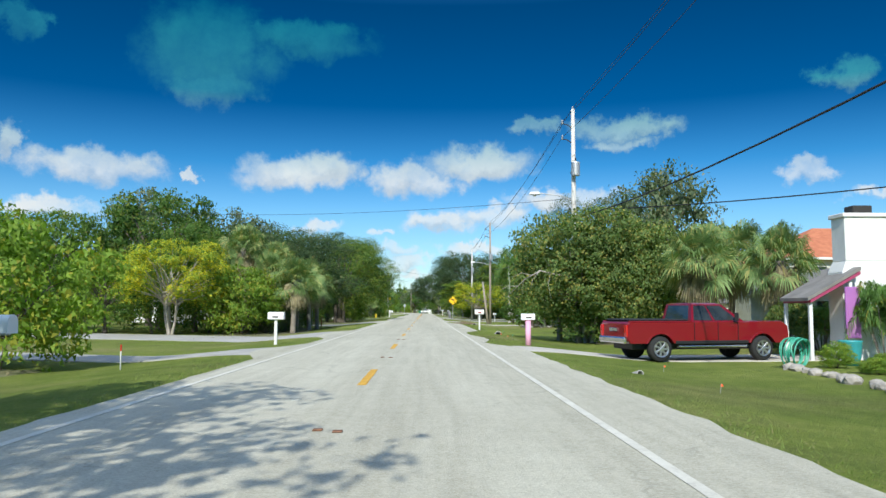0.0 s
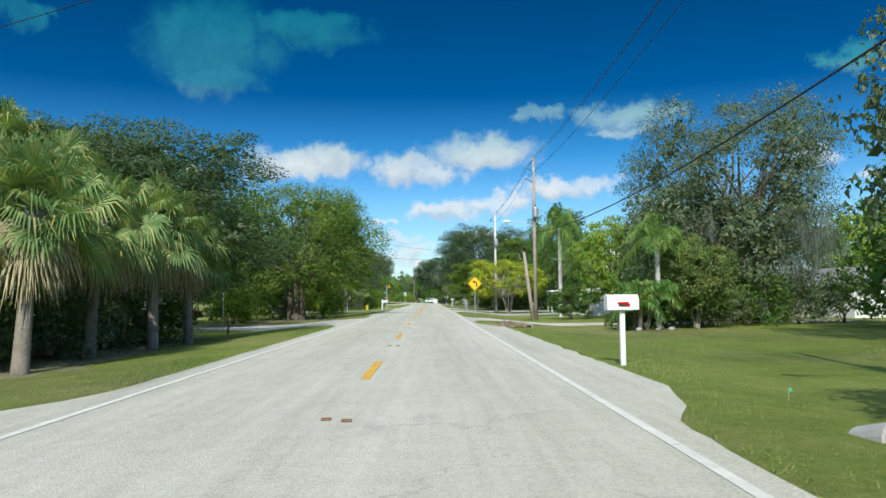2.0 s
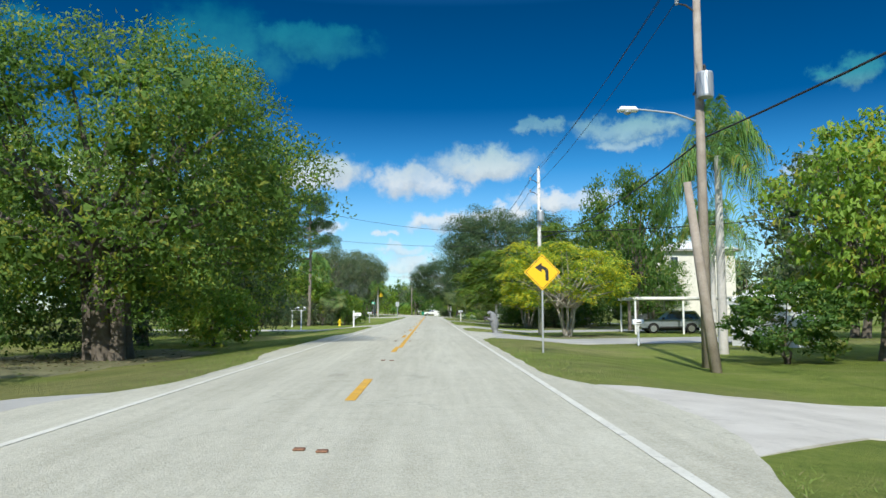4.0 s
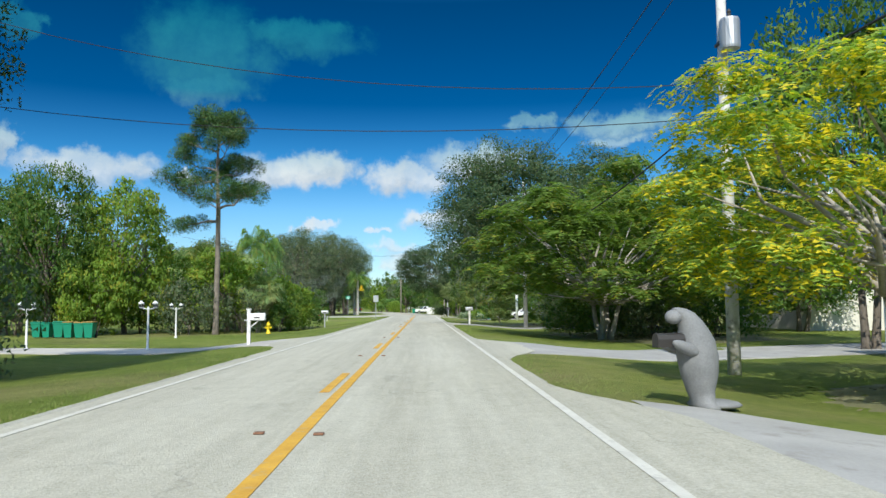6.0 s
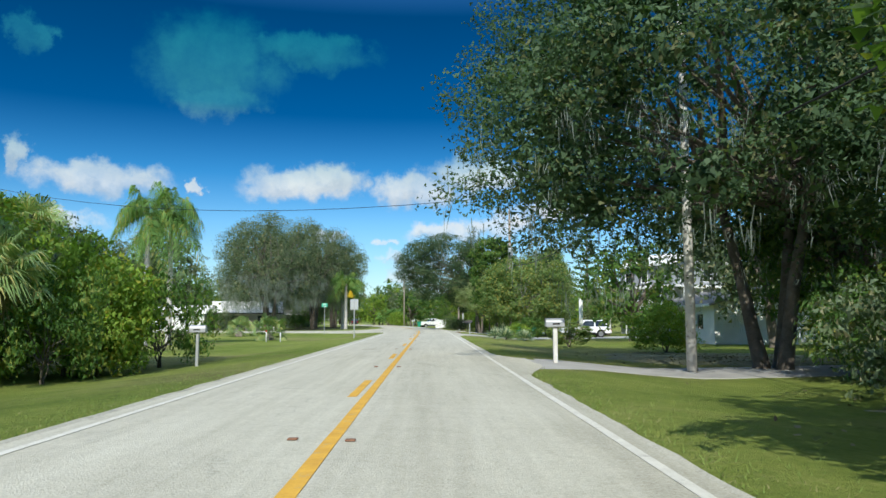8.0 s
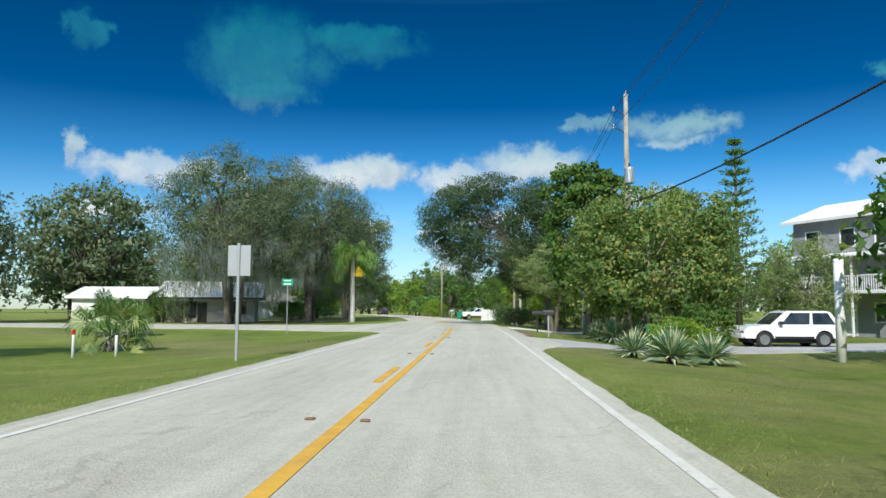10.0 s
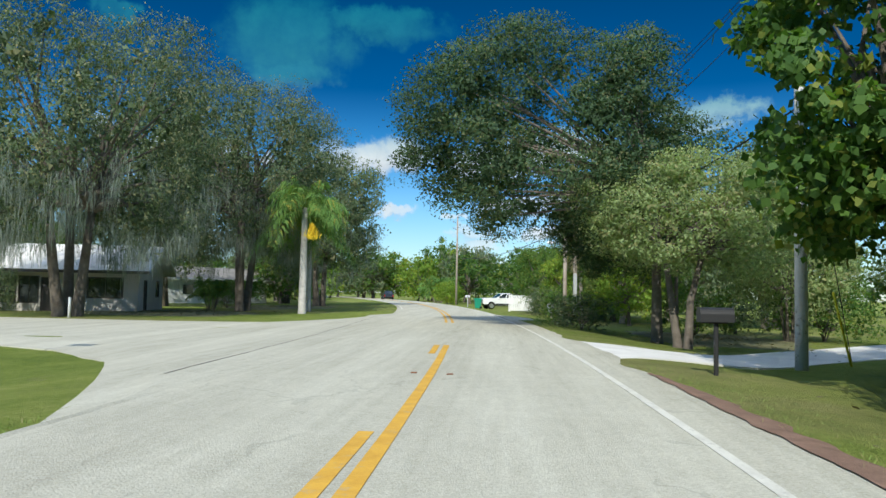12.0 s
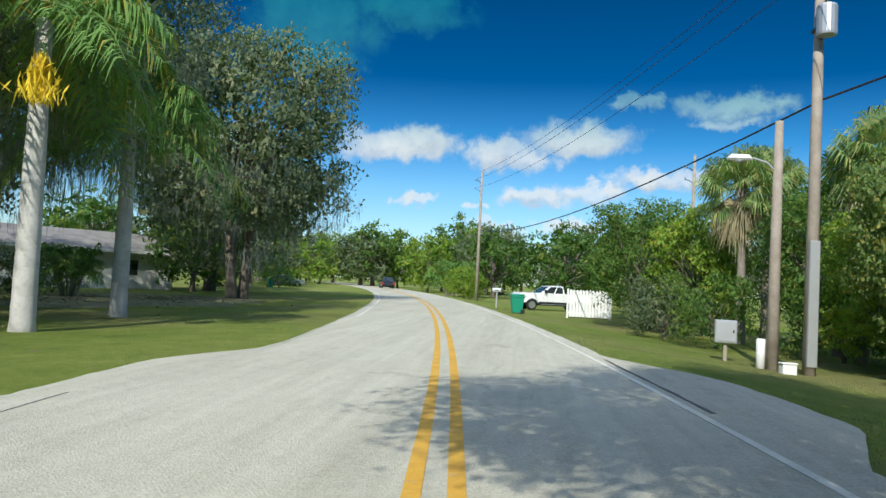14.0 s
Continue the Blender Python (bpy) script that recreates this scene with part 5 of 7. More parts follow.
LEFT_B = [("thicket", -12.0, 58.5, 3.2, 2.4), ("thicket", -11.6, 63.5, 3.6, 2.8), ("canopyoak", -12.7, 69.0, 9.4, 8.9), ("dark", -14.5, 83.5, 10.5, 4.6), ("midoak", -21, 88, 13.0, 7.0), ("ficus", -10.2, 101.8, 11.6, 8.6),
          ("dark", -13.5, 113.5, 9.5, 4.8), ("midoak", -27, 118, 13, 8), ("neardark", -11.8, 126.5, 13.8, 4.7), ("fardark", -21, 128, 11, 5.0), ("thicket", -14.0, 100, 3.2, 2.8), ("limebush", -9.6, 112.5, 3.0, 2.2), ("thicket", -14.5, 68, 3.4, 3.2), ("thicket", -15.5, 74, 3.0, 3.0), ("thicket", -9.8, 59.5, 2.2, 1.8), ("thicket", -11.2, 69.5, 2.6, 2.6),
          ("thicket", -11.4, 129.5, 3.4, 3.0), ("thicket", -15.2, 127, 3.4, 3.0), ("thicket", -12.4, 105.5, 2.6, 2.8), ("thicket", -15.8, 62, 3.6, 3.2), ("thicket", -10.5, 55.8, 1.7, 1.7), ("thicket", -10.9, 60.4, 1.8, 1.7), ("thicket", -10.7, 64.6, 1.7, 1.7), ("thicket", -10.2, 68.0, 1.6, 1.6), ("thicket", -18, 80, 3.2, 3.2), ("limebush", -13.6, 93.5, 2.6, 2.0)]
LEFT_C = [("pine", -12.9, 163.0, 15.6, 4.6), ("lime", -20.0, 165, 11.0, 3.6), ("dark", -24.5, 163, 12.0, 4.0), ("farlime", -31, 172, 10.5, 4.4), ("fardark", -36, 158, 12, 5), ("sabal", -17.5, 174, 6.2, 2.2), ("sabal", -15.2, 177, 5.8, 2.2), ("sabal", -20, 180, 6.2, 2.2), ("lowsabal", -10.8, 166.4, 3.6, 2.0),
          ("lime", -13.6, 168.5, 6.0, 3.6), ("limebush", -10.4, 171.0, 4.2, 2.6), ("thicket", -8.8, 174.8, 3.3, 2.4), ("lime", -15.5, 171.5, 6.6, 3.8), ("thicket", -14.0, 174, 5.0, 3.8), ("thicket", -17.5, 168, 4.4, 3.6), ("fardark", -18, 185, 6.4, 3.6),
          ("thicket", -11.8, 165.8, 3.0, 2.2), ("thicket", -9.4, 167.6, 2.9, 1.9), ("limebush", -9.2, 170.6, 3.2, 1.9), ("thicket", -15.0, 163.6, 3.6, 2.6), ("thicket", -19.4, 166.5, 4.6, 3.0), ("thicket", -23.2, 165.5, 5.0, 3.4), ("thicket", -27.5, 164.8, 5.2, 3.6), ("thicket", -32, 164, 5.0, 3.8), ("limebush", -21.2, 163.2, 5.6, 2.6), ("dark", -29.0, 166.0, 11.0, 4.4)]
LEFT_D = [("queen", -17.5, 201, 9.2, 2.8), ("queen", -18.8, 200, 9.6, 2.8), ("farlime", -24, 190, 8, 3.6), ("nearoak", -21.6, 253.6, 16.5, 8.6), ("midoak", -43, 269, 16.0, 9.5), ("nearoak", -17.8, 269.5, 16.6, 8.2), ("oak", -28, 279, 16.5, 8.5),
          ("midoak", -50, 250, 15, 9), ("queen", -12.03, 265.2, 7.6, 3.6), ("queen", -13.3, 271.6, 6.8, 3.5), ("oak", -17.4, 292, 16.2, 7.6), ("midoak", -25, 306, 13, 7.5), ("fardark", -24, 301, 6.0, 3.6), ("thicket", -25.5, 287, 1.8, 2.0), ("thicket", -21.5, 277, 2.0, 2.2), ("thicket", -30.4, 258.5, 3.2, 1.6), ("thicket", -28.6, 258.0, 2.6, 1.6), ("areca", -20.4, 270.5, 3.0)]
LEFT_E = [("midoak", -30, 320, 12, 7), ("fardark", -34, 340, 11, 6), ("faroak", -40, 356, 12, 7), ("farlime", -15.5, 372, 9.5, 5.0), ("fardark", -12, 388, 14, 6.5), ("faroak", -48, 384, 12, 8), ("palmetto", -12.6, 212.5, 2.2), ("areca", -22, 283, 3.2),
          ("palmetto", -19, 226, 2.0), ("thicket", -27, 330, 2.0, 2.6)]
# the first oak is unseen, behind the start, placed for its shadow on the road
RIGHT_A = [("midoak", -6.6, -2.5, 12.5, 5.6), ("broad", 11.8, 39.2, 6.2, 3.2), ("sabal", 8.7, 43.2, 4.2, 1.9), ("sabal", 9.3, 40.8, 4.6, 1.9), ("lowsabal", 14.2, 35.4, 4.6, 2.2), ("lowsabal", 15.8, 36.6, 4.9, 2.3), ("lowsabal", 17.0, 33.6, 4.5, 2.1), ("midoak", 21, 62, 13.6, 5.6),
           ("areca", 12.0, 76.6, 3.4), ("queen", 13.3, 77.6, 5.2, 2.1), ("nearoak", 22, 88, 15.2, 8.2), ("fardark", 28, 76, 9, 5), ("midoak", 18.5, 84.5, 8.5, 5.6), ("areca", 14.2, 79.0, 3.6), ("broad", 15.6, 78.4, 4.8, 2.6), ("bush", 13.0, 78.4, 1.7, 1.5), ("bush", 11.4, 77.6, 1.2, 1.1), ("thicket", 16.5, 80, 2.6, 2.6), ("thicket", 20, 82, 3.0, 3.2), ("thicket", 24, 84, 3.0, 3.2), ("thicket", 28, 86, 3.4, 3.6), ("areca", 10.6, 46.0, 2.6), ("thicket", 12.6, 42, 2.6, 2.6), ("thicket", 10.0, 39.8, 2.0, 2.2), ("thicket", 10.8, 43.6, 2.2, 2.4)]
RIGHT_B = [("bush", 12.6, 99.0, 2.6, 2.0), ("lime", 16.4, 100, 8.4, 3.6), ("queen", 12.7, 104.5, 8.4, 2.5), ("farlime", 22, 102, 7.5, 4), ("midoak", 27, 120, 12, 6.5), ("yellow", 10.0, 123.6, 6.4, 5.6), ("dark", 18.4, 139, 14.0, 4.8), ("queen", 20.5, 126, 8.0, 2.8),
           ("fern", 10.7, 149.2, 8.0, 8.3), ("thicket", 11.2, 152.4, 2.3, 2.6), ("thicket", 13.6, 150.2, 2.6, 3.0), ("thicket", 17, 150.5, 2.6, 3.0), ("dark", 19, 163.5, 7.2, 4.6), ("dark", 25.5, 158, 7.6, 4.8), ("thicket", 17, 166, 3.0, 3.2), ("thicket", 21.5, 160, 3.2, 3.4), ("fern", 18.4, 158.0, 12.6, 8.4), ("dark", 16.8, 174.5, 11.0, 4.6), ("shadeoak", 12.9, 172.6, 14.6, 9.8, 0.0), ("thicket", 16, 156, 3.0, 3.4), ("thicket", 19, 92, 3.2, 3.4), ("thicket", 22.5, 95, 3.4, 3.2), ("areca", 17.5, 90, 4.0), ("limebush", 24.5, 91, 3.6, 2.8),
           ("thicket", 10.2, 156.0, 2.2, 2.2), ("thicket", 11.0, 161.5, 2.6, 2.4), ("thicket", 13.6, 166.0, 3.2, 2.8), ("thicket", 16.2, 171.0, 3.2, 2.8), ("areca", 13.6, 168.0, 3.2), ("thicket", 18.6, 176.5, 3.0, 3.0), ("limebush", 13.2, 185.5, 2.4, 1.8)]
RIGHT_C = [("midoak", 22, 192, 13, 7), ("bush", 9.8, 194, 1.6, 1.5), ("fardark", 17, 206, 8, 4), ("agave", 6.9, 204.6, 0.85, 1.05), ("agave", 6.2, 206.3, 0.72, 0.9), ("agave", 8.6, 206.6, 0.8, 1.0), ("agave", 8.3, 221, 1.2), ("agave", 9.4, 221.6, 1.15), ("agave", 7.7, 222.5, 0.9),
           ("limebush", 8.4, 209.6, 1.3, 1.2), ("bush", 9.8, 211.4, 1.9, 1.2), ("broad", 10.6, 222.4, 7.6, 5.0), ("dark", 14.8, 233.2, 7.4, 3.6), ("olive", 13.6, 227.0, 7.2, 3.2), ("olive", 12.4, 229.6, 6.4, 2.8), ("tallbroad", 8.3, 229.4, 11.4, 3.2), ("dark", 12.4, 233.2, 8.4, 3.3), ("olive", 20.0, 226.5, 5.6, 2.6), ("sabal", 15.5, 236, 8.8, 2.3), ("tier", 20.4, 238.5, 14.2, 3.2)]
RIGHT_D = [("roadoak", 7.3, 245.6, 13.0, 7.3, 0.0), ("roadoak", 9.4, 251.4, 8.0, 4.0, 0.0), ("nearolive", 7.6, 242.6, 6.9, 4.7), ("olive", 13.6, 249, 6.0, 3.0), ("thicket", 5.0, 251.2, 1.6, 1.9), ("thicket", 4.6, 254.4, 1.5, 1.8), ("thicket", 5.1, 256.6, 1.4, 1.5), ("thicket", 10.5, 252.5, 2.4, 2.4), ("thicket", 13.5, 256, 2.6, 2.8), ("thicket", 15.5, 250, 2.6, 2.8), ("midoak", 18, 264, 12, 6),
           ("sabal", 8.2, 281, 6.9, 2.2), ("sabal", 9.8, 283, 7.3, 2.2), ("dark", 5.6, 289, 6.8, 3.4), ("dark", 10.2, 276.5, 6.4, 3.2), ("sabal", 9.9, 274.0, 6.8, 2.2), ("thicket", 5.2, 281, 2.4, 2.2), ("lime", 9.6, 271.5, 4.8, 2.4), ("lime", 9.4, 264, 5.4, 2.4), ("broad", 9.6, 268.0, 5.8, 2.8),
           ("thicket", 6.2, 277.0, 2.6, 2.0), ("thicket", 6.0, 286.0, 2.6, 2.1), ("lime", 7.4, 285.0, 6.0, 2.8), ("dark", 12.4, 283.0, 7.6, 3.6), ("thicket", 9.2, 273.6, 2.4, 2.2), ("dark", 14.2, 275.0, 8.4, 3.8)]
RIGHT_E = [("dark", 7.5, 303, 7.4, 3.8), ("fardark", 4, 330, 8.5, 5), ("fardark", -4, 352, 9, 5.5), ("farlime", 10, 316, 7, 4), ("faroak", 8, 345, 10, 6), ("limebush", -7.0, 336, 3.4, 2.6), ("areca", -9.5, 348, 6.0), ("faroak", -6, 374, 12, 6.5),
           ("fardark", 16, 330, 9, 5), ("faroak", 24, 300, 11, 7), ("thicket", 7.5, 287, 3.0, 2.4), ("dark", 7.0, 296.0, 6.2, 2.8)]
for group in (LEFT_A, LEFT_B, LEFT_C, LEFT_D, LEFT_E, RIGHT_A, RIGHT_B, RIGHT_C, RIGHT_D, RIGHT_E):
    for row in group:
        plant(*row)

# the sea grape by the first drive reaches out with a pale bare limb
grape = plant("broad", 9.8, 40.6, 6.9, 4.2, 0.0)
bare = Geo()
bare.tube([(-0.3, -0.2, 2.4), (-1.8, -1.9, 3.3), (-3.0, -2.7, 3.5), (-3.7, -2.0, 3.1), (-4.3, -1.3, 2.5), (-4.6, -0.9, 2.2)], [0.055, 0.045, 0.037, 0.027, 0.017, 0.006], 7, False)
for a, b, c in (((-3.0, -2.7, 3.5), (-3.4, -2.9, 3.1), (-3.5, -2.8, 2.7)), ((-3.7, -2.0, 3.1), (-3.8, -1.7, 2.7), (-3.7, -1.5, 2.4)), ((-3.4, -2.3, 3.3), (-3.9, -2.5, 3.4), (-4.4, -2.4, 3.2)),
                ((-2.4, -2.3, 3.4), (-2.6, -2.7, 2.9), (-2.5, -2.9, 2.2)), ((-4.0, -1.7, 2.8), (-4.5, -1.7, 2.8), (-4.9, -1.5, 2.6))):
    bare.tube([a, b, c], [0.02, 0.012, 0.005], 5, False)
part("bare_limb", bare, "pale_bark", grape, "pale bare limb", smooth=True)

# woods that close the view behind the gardens
rng = np.random.default_rng(77)
for i in range(46):
    side = 1 if i % 2 else -1
    y = -30 + 9.4 * i + rng.uniform(-3, 3)
    x = centre(min(y, 420)) + side * rng.uniform(42, 60)
    plant(("faroak", "fardark", "faroak", "farlime", "fardark", "faroak")[i % 6], x, y, rng.uniform(9, 12.5), rng.uniform(5.5, 8))
for i in range(18):
    plant(("faroak", "fardark")[i % 2], -110 + 10 * i, 425 + rng.uniform(-8, 12), rng.uniform(10, 13), rng.uniform(6, 8))


def grass_blades():
    """Longer grass along the pavement's edges."""
    rng = np.random.default_rng(99)
    n = 62000
    y = rng.uniform(-2, 300, n)
    side = rng.choice((-1, 1), n)
    d = 0.03 + rng.exponential(0.55, n)
    c = -0.00105 * np.maximum(y - 217.0, 0) ** 2
    edge = np.array([pavement_edge(int(s), v) for s, v in zip(side, y)])
    x = c + side * (edge + d)
    keep = np.ones(n, bool)
    for x0, a, b in DRIVES:
        keep &= ~((np.sign(x) == x0) & (y > a) & (y < b))
    x, y = x[keep], y[keep]
    n = len(x)
    z = np.array([ground_z(a, b) for a, b in zip(x, y)]) - 0.01
    base = np.stack([x, y, z], 1)
    h = rng.uniform(0.015, 0.06, n) * (1 + 1.2 * (rng.uniform(size=n) > 0.97))
    a = rng.uniform(0, math.tau, n)
    w = np.stack([np.cos(a), np.sin(a), np.zeros(n)], 1) * 0.007
    tip = base + np.stack([rng.normal(size=n) * 0.035, rng.normal(size=n) * 0.035, h], 1)
    v = np.stack([base - w, base + w, tip], 1)
    tagged(new("grass", fast_mesh("grass", v.reshape(-1, 3), np.arange(3 * n).reshape(-1, 3), "blade")), "longer grass blades along the pavement edge", "grass", kind="stuff")


DRIVES = [(1, 22.5, 29), (-1, 21, 28), (-1, 36, 47), (1, 81, 88.5), (-1, 75, 87.5), (1, 110, 121.5), (1, 131, 139.5), (-1, 136, 144.5), (1, 166, 173), (1, 208, 217.5), (1, 231, 240), (-1, 223, 278)]
grass_blades()

for i in range(16):
    plant(("faroak", "fardark", "farlime")[i % 3], -72 + 4.6 * i + rng.uniform(-2, 2), 392 + rng.uniform(-10, 14), rng.uniform(8, 12), rng.uniform(5, 7))


# ---- small builders ----
def inset(q, u0, u1, v0, v1, lift):
    """A panel within a four-cornered face q (bottom left, bottom right, top right, top left), lifted off it."""
    a, b, c, d = (Vector(p) for p in q)
    n = (b - a).cross(d - a).normalized() * lift

    def p(u, v):
        return (a.lerp(b, u)).lerp(d.lerp(c, u), v) + n

    return [p(u0, v0), p(u1, v0), p(u1, v1), p(u0, v1)], n


def slab(geo, q, n):
    """A thin plate whose outer face is q and whose back lies n behind it."""
    return geo.put([*q, *[p - n * 1.6 for p in q]], [(0, 1, 2, 3), (7, 6, 5, 4), (0, 4, 5, 1), (1, 5, 6, 2), (2, 6, 7, 3), (3, 7, 4, 0)])


def arc(cx, cz, r, a0, a1, n=9):
    return [(cx + r * math.cos(math.radians(a0 + (a1 - a0) * i / n)), cz + r * math.sin(math.radians(a0 + (a1 - a0) * i / n))) for i in range(n + 1)]


def wheel(parent, x, y, r, w, out):
    tyre = part("wheel", Geo().at(x, y, r, 90).lathe([(r * 0.62, -w / 2), (r * 0.92, -w / 2), (r, -w * 0.3), (r, w * 0.3), (r * 0.92, w / 2), (r * 0.62, w / 2)], 22), "tyre", parent, smooth=True)
    g = Geo().at(x, y + out * (w * 0.5 + 0.012), r, 90)
    g.lathe([(r * 0.64, -0.03), (r * 0.64, 0.03), (r * 0.55, 0.02), (r * 0.5, -0.01)], 20)
    g.lathe([(r * 0.15, -0.04), (r * 0.15, 0.045), (r * 0.08, 0.05)], 10)
    for i in range(7):
        a = math.tau * i / 7
        g.m = pose(x, y + out * (w * 0.5 + 0.02), r, 90) @ pose(0, 0, 0, 0, 0, math.degrees(a))
        g.box(r * 0.1, r * 0.58, -0.035, 0.035, -0.02, 0.025, 0.01)
    part("rim", g, "alloy", tyre, "alloy rim")
    g = Geo().at(x, y + out * (w * 0.5 + 0.002), r, 90).lathe([(r * 0.58, -0.004), (r * 0.58, 0.004)], 18)
    part("hub_disc", g, "black", tyre)


def vehicle(name, label, at, paint, length, width, axles, r, sill, belt, roof, cab, bed=False, nose=None, category="car", group=""):
    """A car or pickup along x. axles: rear and front; cab: rear base, rear roof, front roof, front base along x."""
    root = thing(name, label, category, group, at)
    h, w = length / 2, width / 2
    ra, fa = axles
    nose = nose or belt - 0.06
    deck = belt - 0.02 if bed else belt - 0.04
    outline = [(-h, sill + 0.12), (-h + 0.03, deck - 0.06), (-h + 0.08, deck), (cab[0], deck), (cab[0], belt), (cab[3], belt), (cab[3] + 0.15, belt + 0.02), (h - 0.25, nose), (h - 0.03, nose - 0.16), (h, nose - 0.35), (h, sill + 0.06), (h - 0.1, sill)]
    outline += arc(fa, r, r * 1.24, 8 if sill > r else -8, 172 if sill > r else 188) + [(fa - r * 1.3, sill), (ra + r * 1.3, sill)] + arc(ra, r, r * 1.24, 8 if sill > r else -8, 172 if sill > r else 188) + [(-h + 0.1, sill)]
    outline = [(x, max(z, sill)) for x, z in outline]
    body = Geo()
    n = len(outline)
    rows = [(-w, 0.94), (-w + 0.07, 1.0), (w - 0.07, 1.0), (w, 0.94)]
    mid = (sill + belt) / 2
    vs = [(x * (0.99 if k < 1 else 1.0), y, mid + (z - mid) * (k if z > mid else 1.0)) for y, k in rows for x, z in outline]
    fs = [(j * n + i, j * n + (i + 1) % n, (j + 1) * n + (i + 1) % n, (j + 1) * n + i) for j in range(3) for i in range(n)]
    body.put(vs, fs + [tuple(range(n)), tuple(range(4 * n - 1, 3 * n - 1, -1))])
    part("body", body, paint, root)
    b0, t0, t1, b1 = cab
    wb, wt = w - 0.05, w - 0.2
    base = [Vector((b0, -wb, belt - 0.03)), Vector((b1, -wb, belt - 0.03)), Vector((b1, wb, belt - 0.03)), Vector((b0, wb, belt - 0.03))]
    top = [Vector((t0, -wt, roof - 0.05)), Vector((t1, -wt, roof - 0.05)), Vector((t1, wt, roof - 0.05)), Vector((t0, wt, roof - 0.05))]
    crown = [Vector((t0 + 0.12, -wt + 0.14, roof)), Vector((t1 - 0.16, -wt + 0.14, roof)), Vector((t1 - 0.16, wt - 0.14, roof)), Vector((t0 + 0.12, wt - 0.14, roof))]
    g = Geo().put(base + top + crown, [(0, 1, 5, 4), (1, 2, 6, 5), (2, 3, 7, 6), (3, 0, 4, 7), (4, 5, 9, 8), (5, 6, 10, 9), (6, 7, 11, 10), (7, 4, 8, 11), (8, 9, 10, 11)])
    cabin = part("cab", g, paint, root)
    panes = []
    for q, spans in (((base[0], base[1], top[1], top[0]), ((0.05, 0.41), (0.45, 0.90))), ((base[2], base[3], top[3], top[2]), ((0.14, 0.55), (0.60, 0.93))),
                     ((base[1], base[2], top[2], top[1]), ((0.06, 0.94),)), ((base[3], base[0], top[0], top[3]), ((0.1, 0.9),))):
        for u0, u1 in spans:
            panes.append(inset(q, u0, u1, 0.10, 0.93, 0.008))
    for q, nn in panes:
        part("window", slab(Geo(), q, nn), "glass", cabin, "dark glass")
    for x, out in ((ra, 1), (ra, -1), (fa, 1), (fa, -1)):
        wheel(root, x, out * (w - 0.12), r, 0.27 if bed else 0.22, out)
    bump = Geo().box(h - 0.06, h + 0.06, -w + 0.08, w - 0.08, sill + 0.0, sill + 0.24, 0.05)
    part("front_bumper", bump, "chrome" if bed else paint, root)
    part("rear_bumper", Geo().box(-h - 0.1, -h + 0.05, -w + 0.08, w - 0.08, sill, sill + 0.22, 0.05), "chrome" if bed else paint, root)
    part("grille", Geo().box(h - 0.04, h + 0.03, -w * 0.5, w * 0.5, sill + 0.28, nose - 0.26, 0.02), "black", root)
    for s in (-1, 1):
        part("headlight", Geo().box(h - 0.16, h + 0.02, s * w * 0.76 - 0.17, s * w * 0.76 + 0.17, nose - 0.42, nose - 0.22, 0.04), "chrome", root)
        part("tail_light", Geo().box(-h - 0.015, -h + 0.05, s * (w - 0.13) - 0.1, s * (w - 0.13) + 0.1, deck - 0.5, deck - 0.1, 0.02), "red_lamp", root)
        part("mirror", Geo().box(b1 - 0.55, b1 - 0.38, s * (w + 0.04) - 0.09, s * (w + 0.04) + 0.12 * s + 0.05, belt + 0.02, belt + (0.3 if bed else 0.18), 0.03), "black", root)
        for dx in (0.12, 1.15):
            part("door_handle", Geo().box(b0 + dx + 0.35, b0 + dx + 0.53, s * w - 0.01, s * w + 0.02, belt - 0.17, belt - 0.13, 0.008), paint, root)
        for dx in (0.08, 1.0, b1 - b0 - 0.35):
            part("door_seam", Geo().box(b0 + dx, b0 + dx + 0.012, s * w - 0.03, s * w - 0.001 * s + 0.001 * s, sill + 0.1, belt - 0.02), "black", root)
        for ax in (ra, fa):
            rim = Geo()
            o = [(ax + r * k * math.cos(a), r + r * k * math.sin(a)) for k, seq in ((1.30, range(11)), (1.2, range(10, -1, -1))) for a in [math.pi * i / 10 for i in seq]]
            rim.prism([(x, max(z, sill)) for x, z in o], s * w - 0.03, s * w + 0.025)
            part("wheel_arch", rim, paint, root)
        if bed:
            part("running_board", Geo().box(ra + r * 1.5, fa - r * 1.5, s * (w - 0.02) - 0.08, s * (w - 0.02) + 0.08, sill - 0.14, sill - 0.08, 0.02), "chrome", root)
            part("bed_rail", Geo().box(-h + 0.08, b0 - 0.02, s * (w - 0.09) - 0.06, s * (w - 0.09) + 0.05, deck - 0.01, deck + 0.035, 0.012), paint, root)
    part("underbody", Geo().box(-h + 0.35, h - 0.4, -w + 0.3, w - 0.3, sill - 0.22, sill + 0.05, 0.03), "black", root)
    for s in (-1, 1):
        part("rocker_panel", Geo().box(ra + r * 1.32, fa - r * 1.32, s * (w - 0.01) - 0.025, s * (w - 0.01) + 0.02, sill - 0.02, sill + 0.09, 0.01), "black", root)
        for ax in (ra, fa):
            well = [(ax + r * 1.22 * math.cos(math.pi * i / 12), r + r * 1.22 * math.sin(math.pi * i / 12)) for i in range(13)]
            part("wheel_well", Geo().prism(well, s * (w - 0.30) - 0.06, s * (w - 0.30) + 0.06), "black", root)
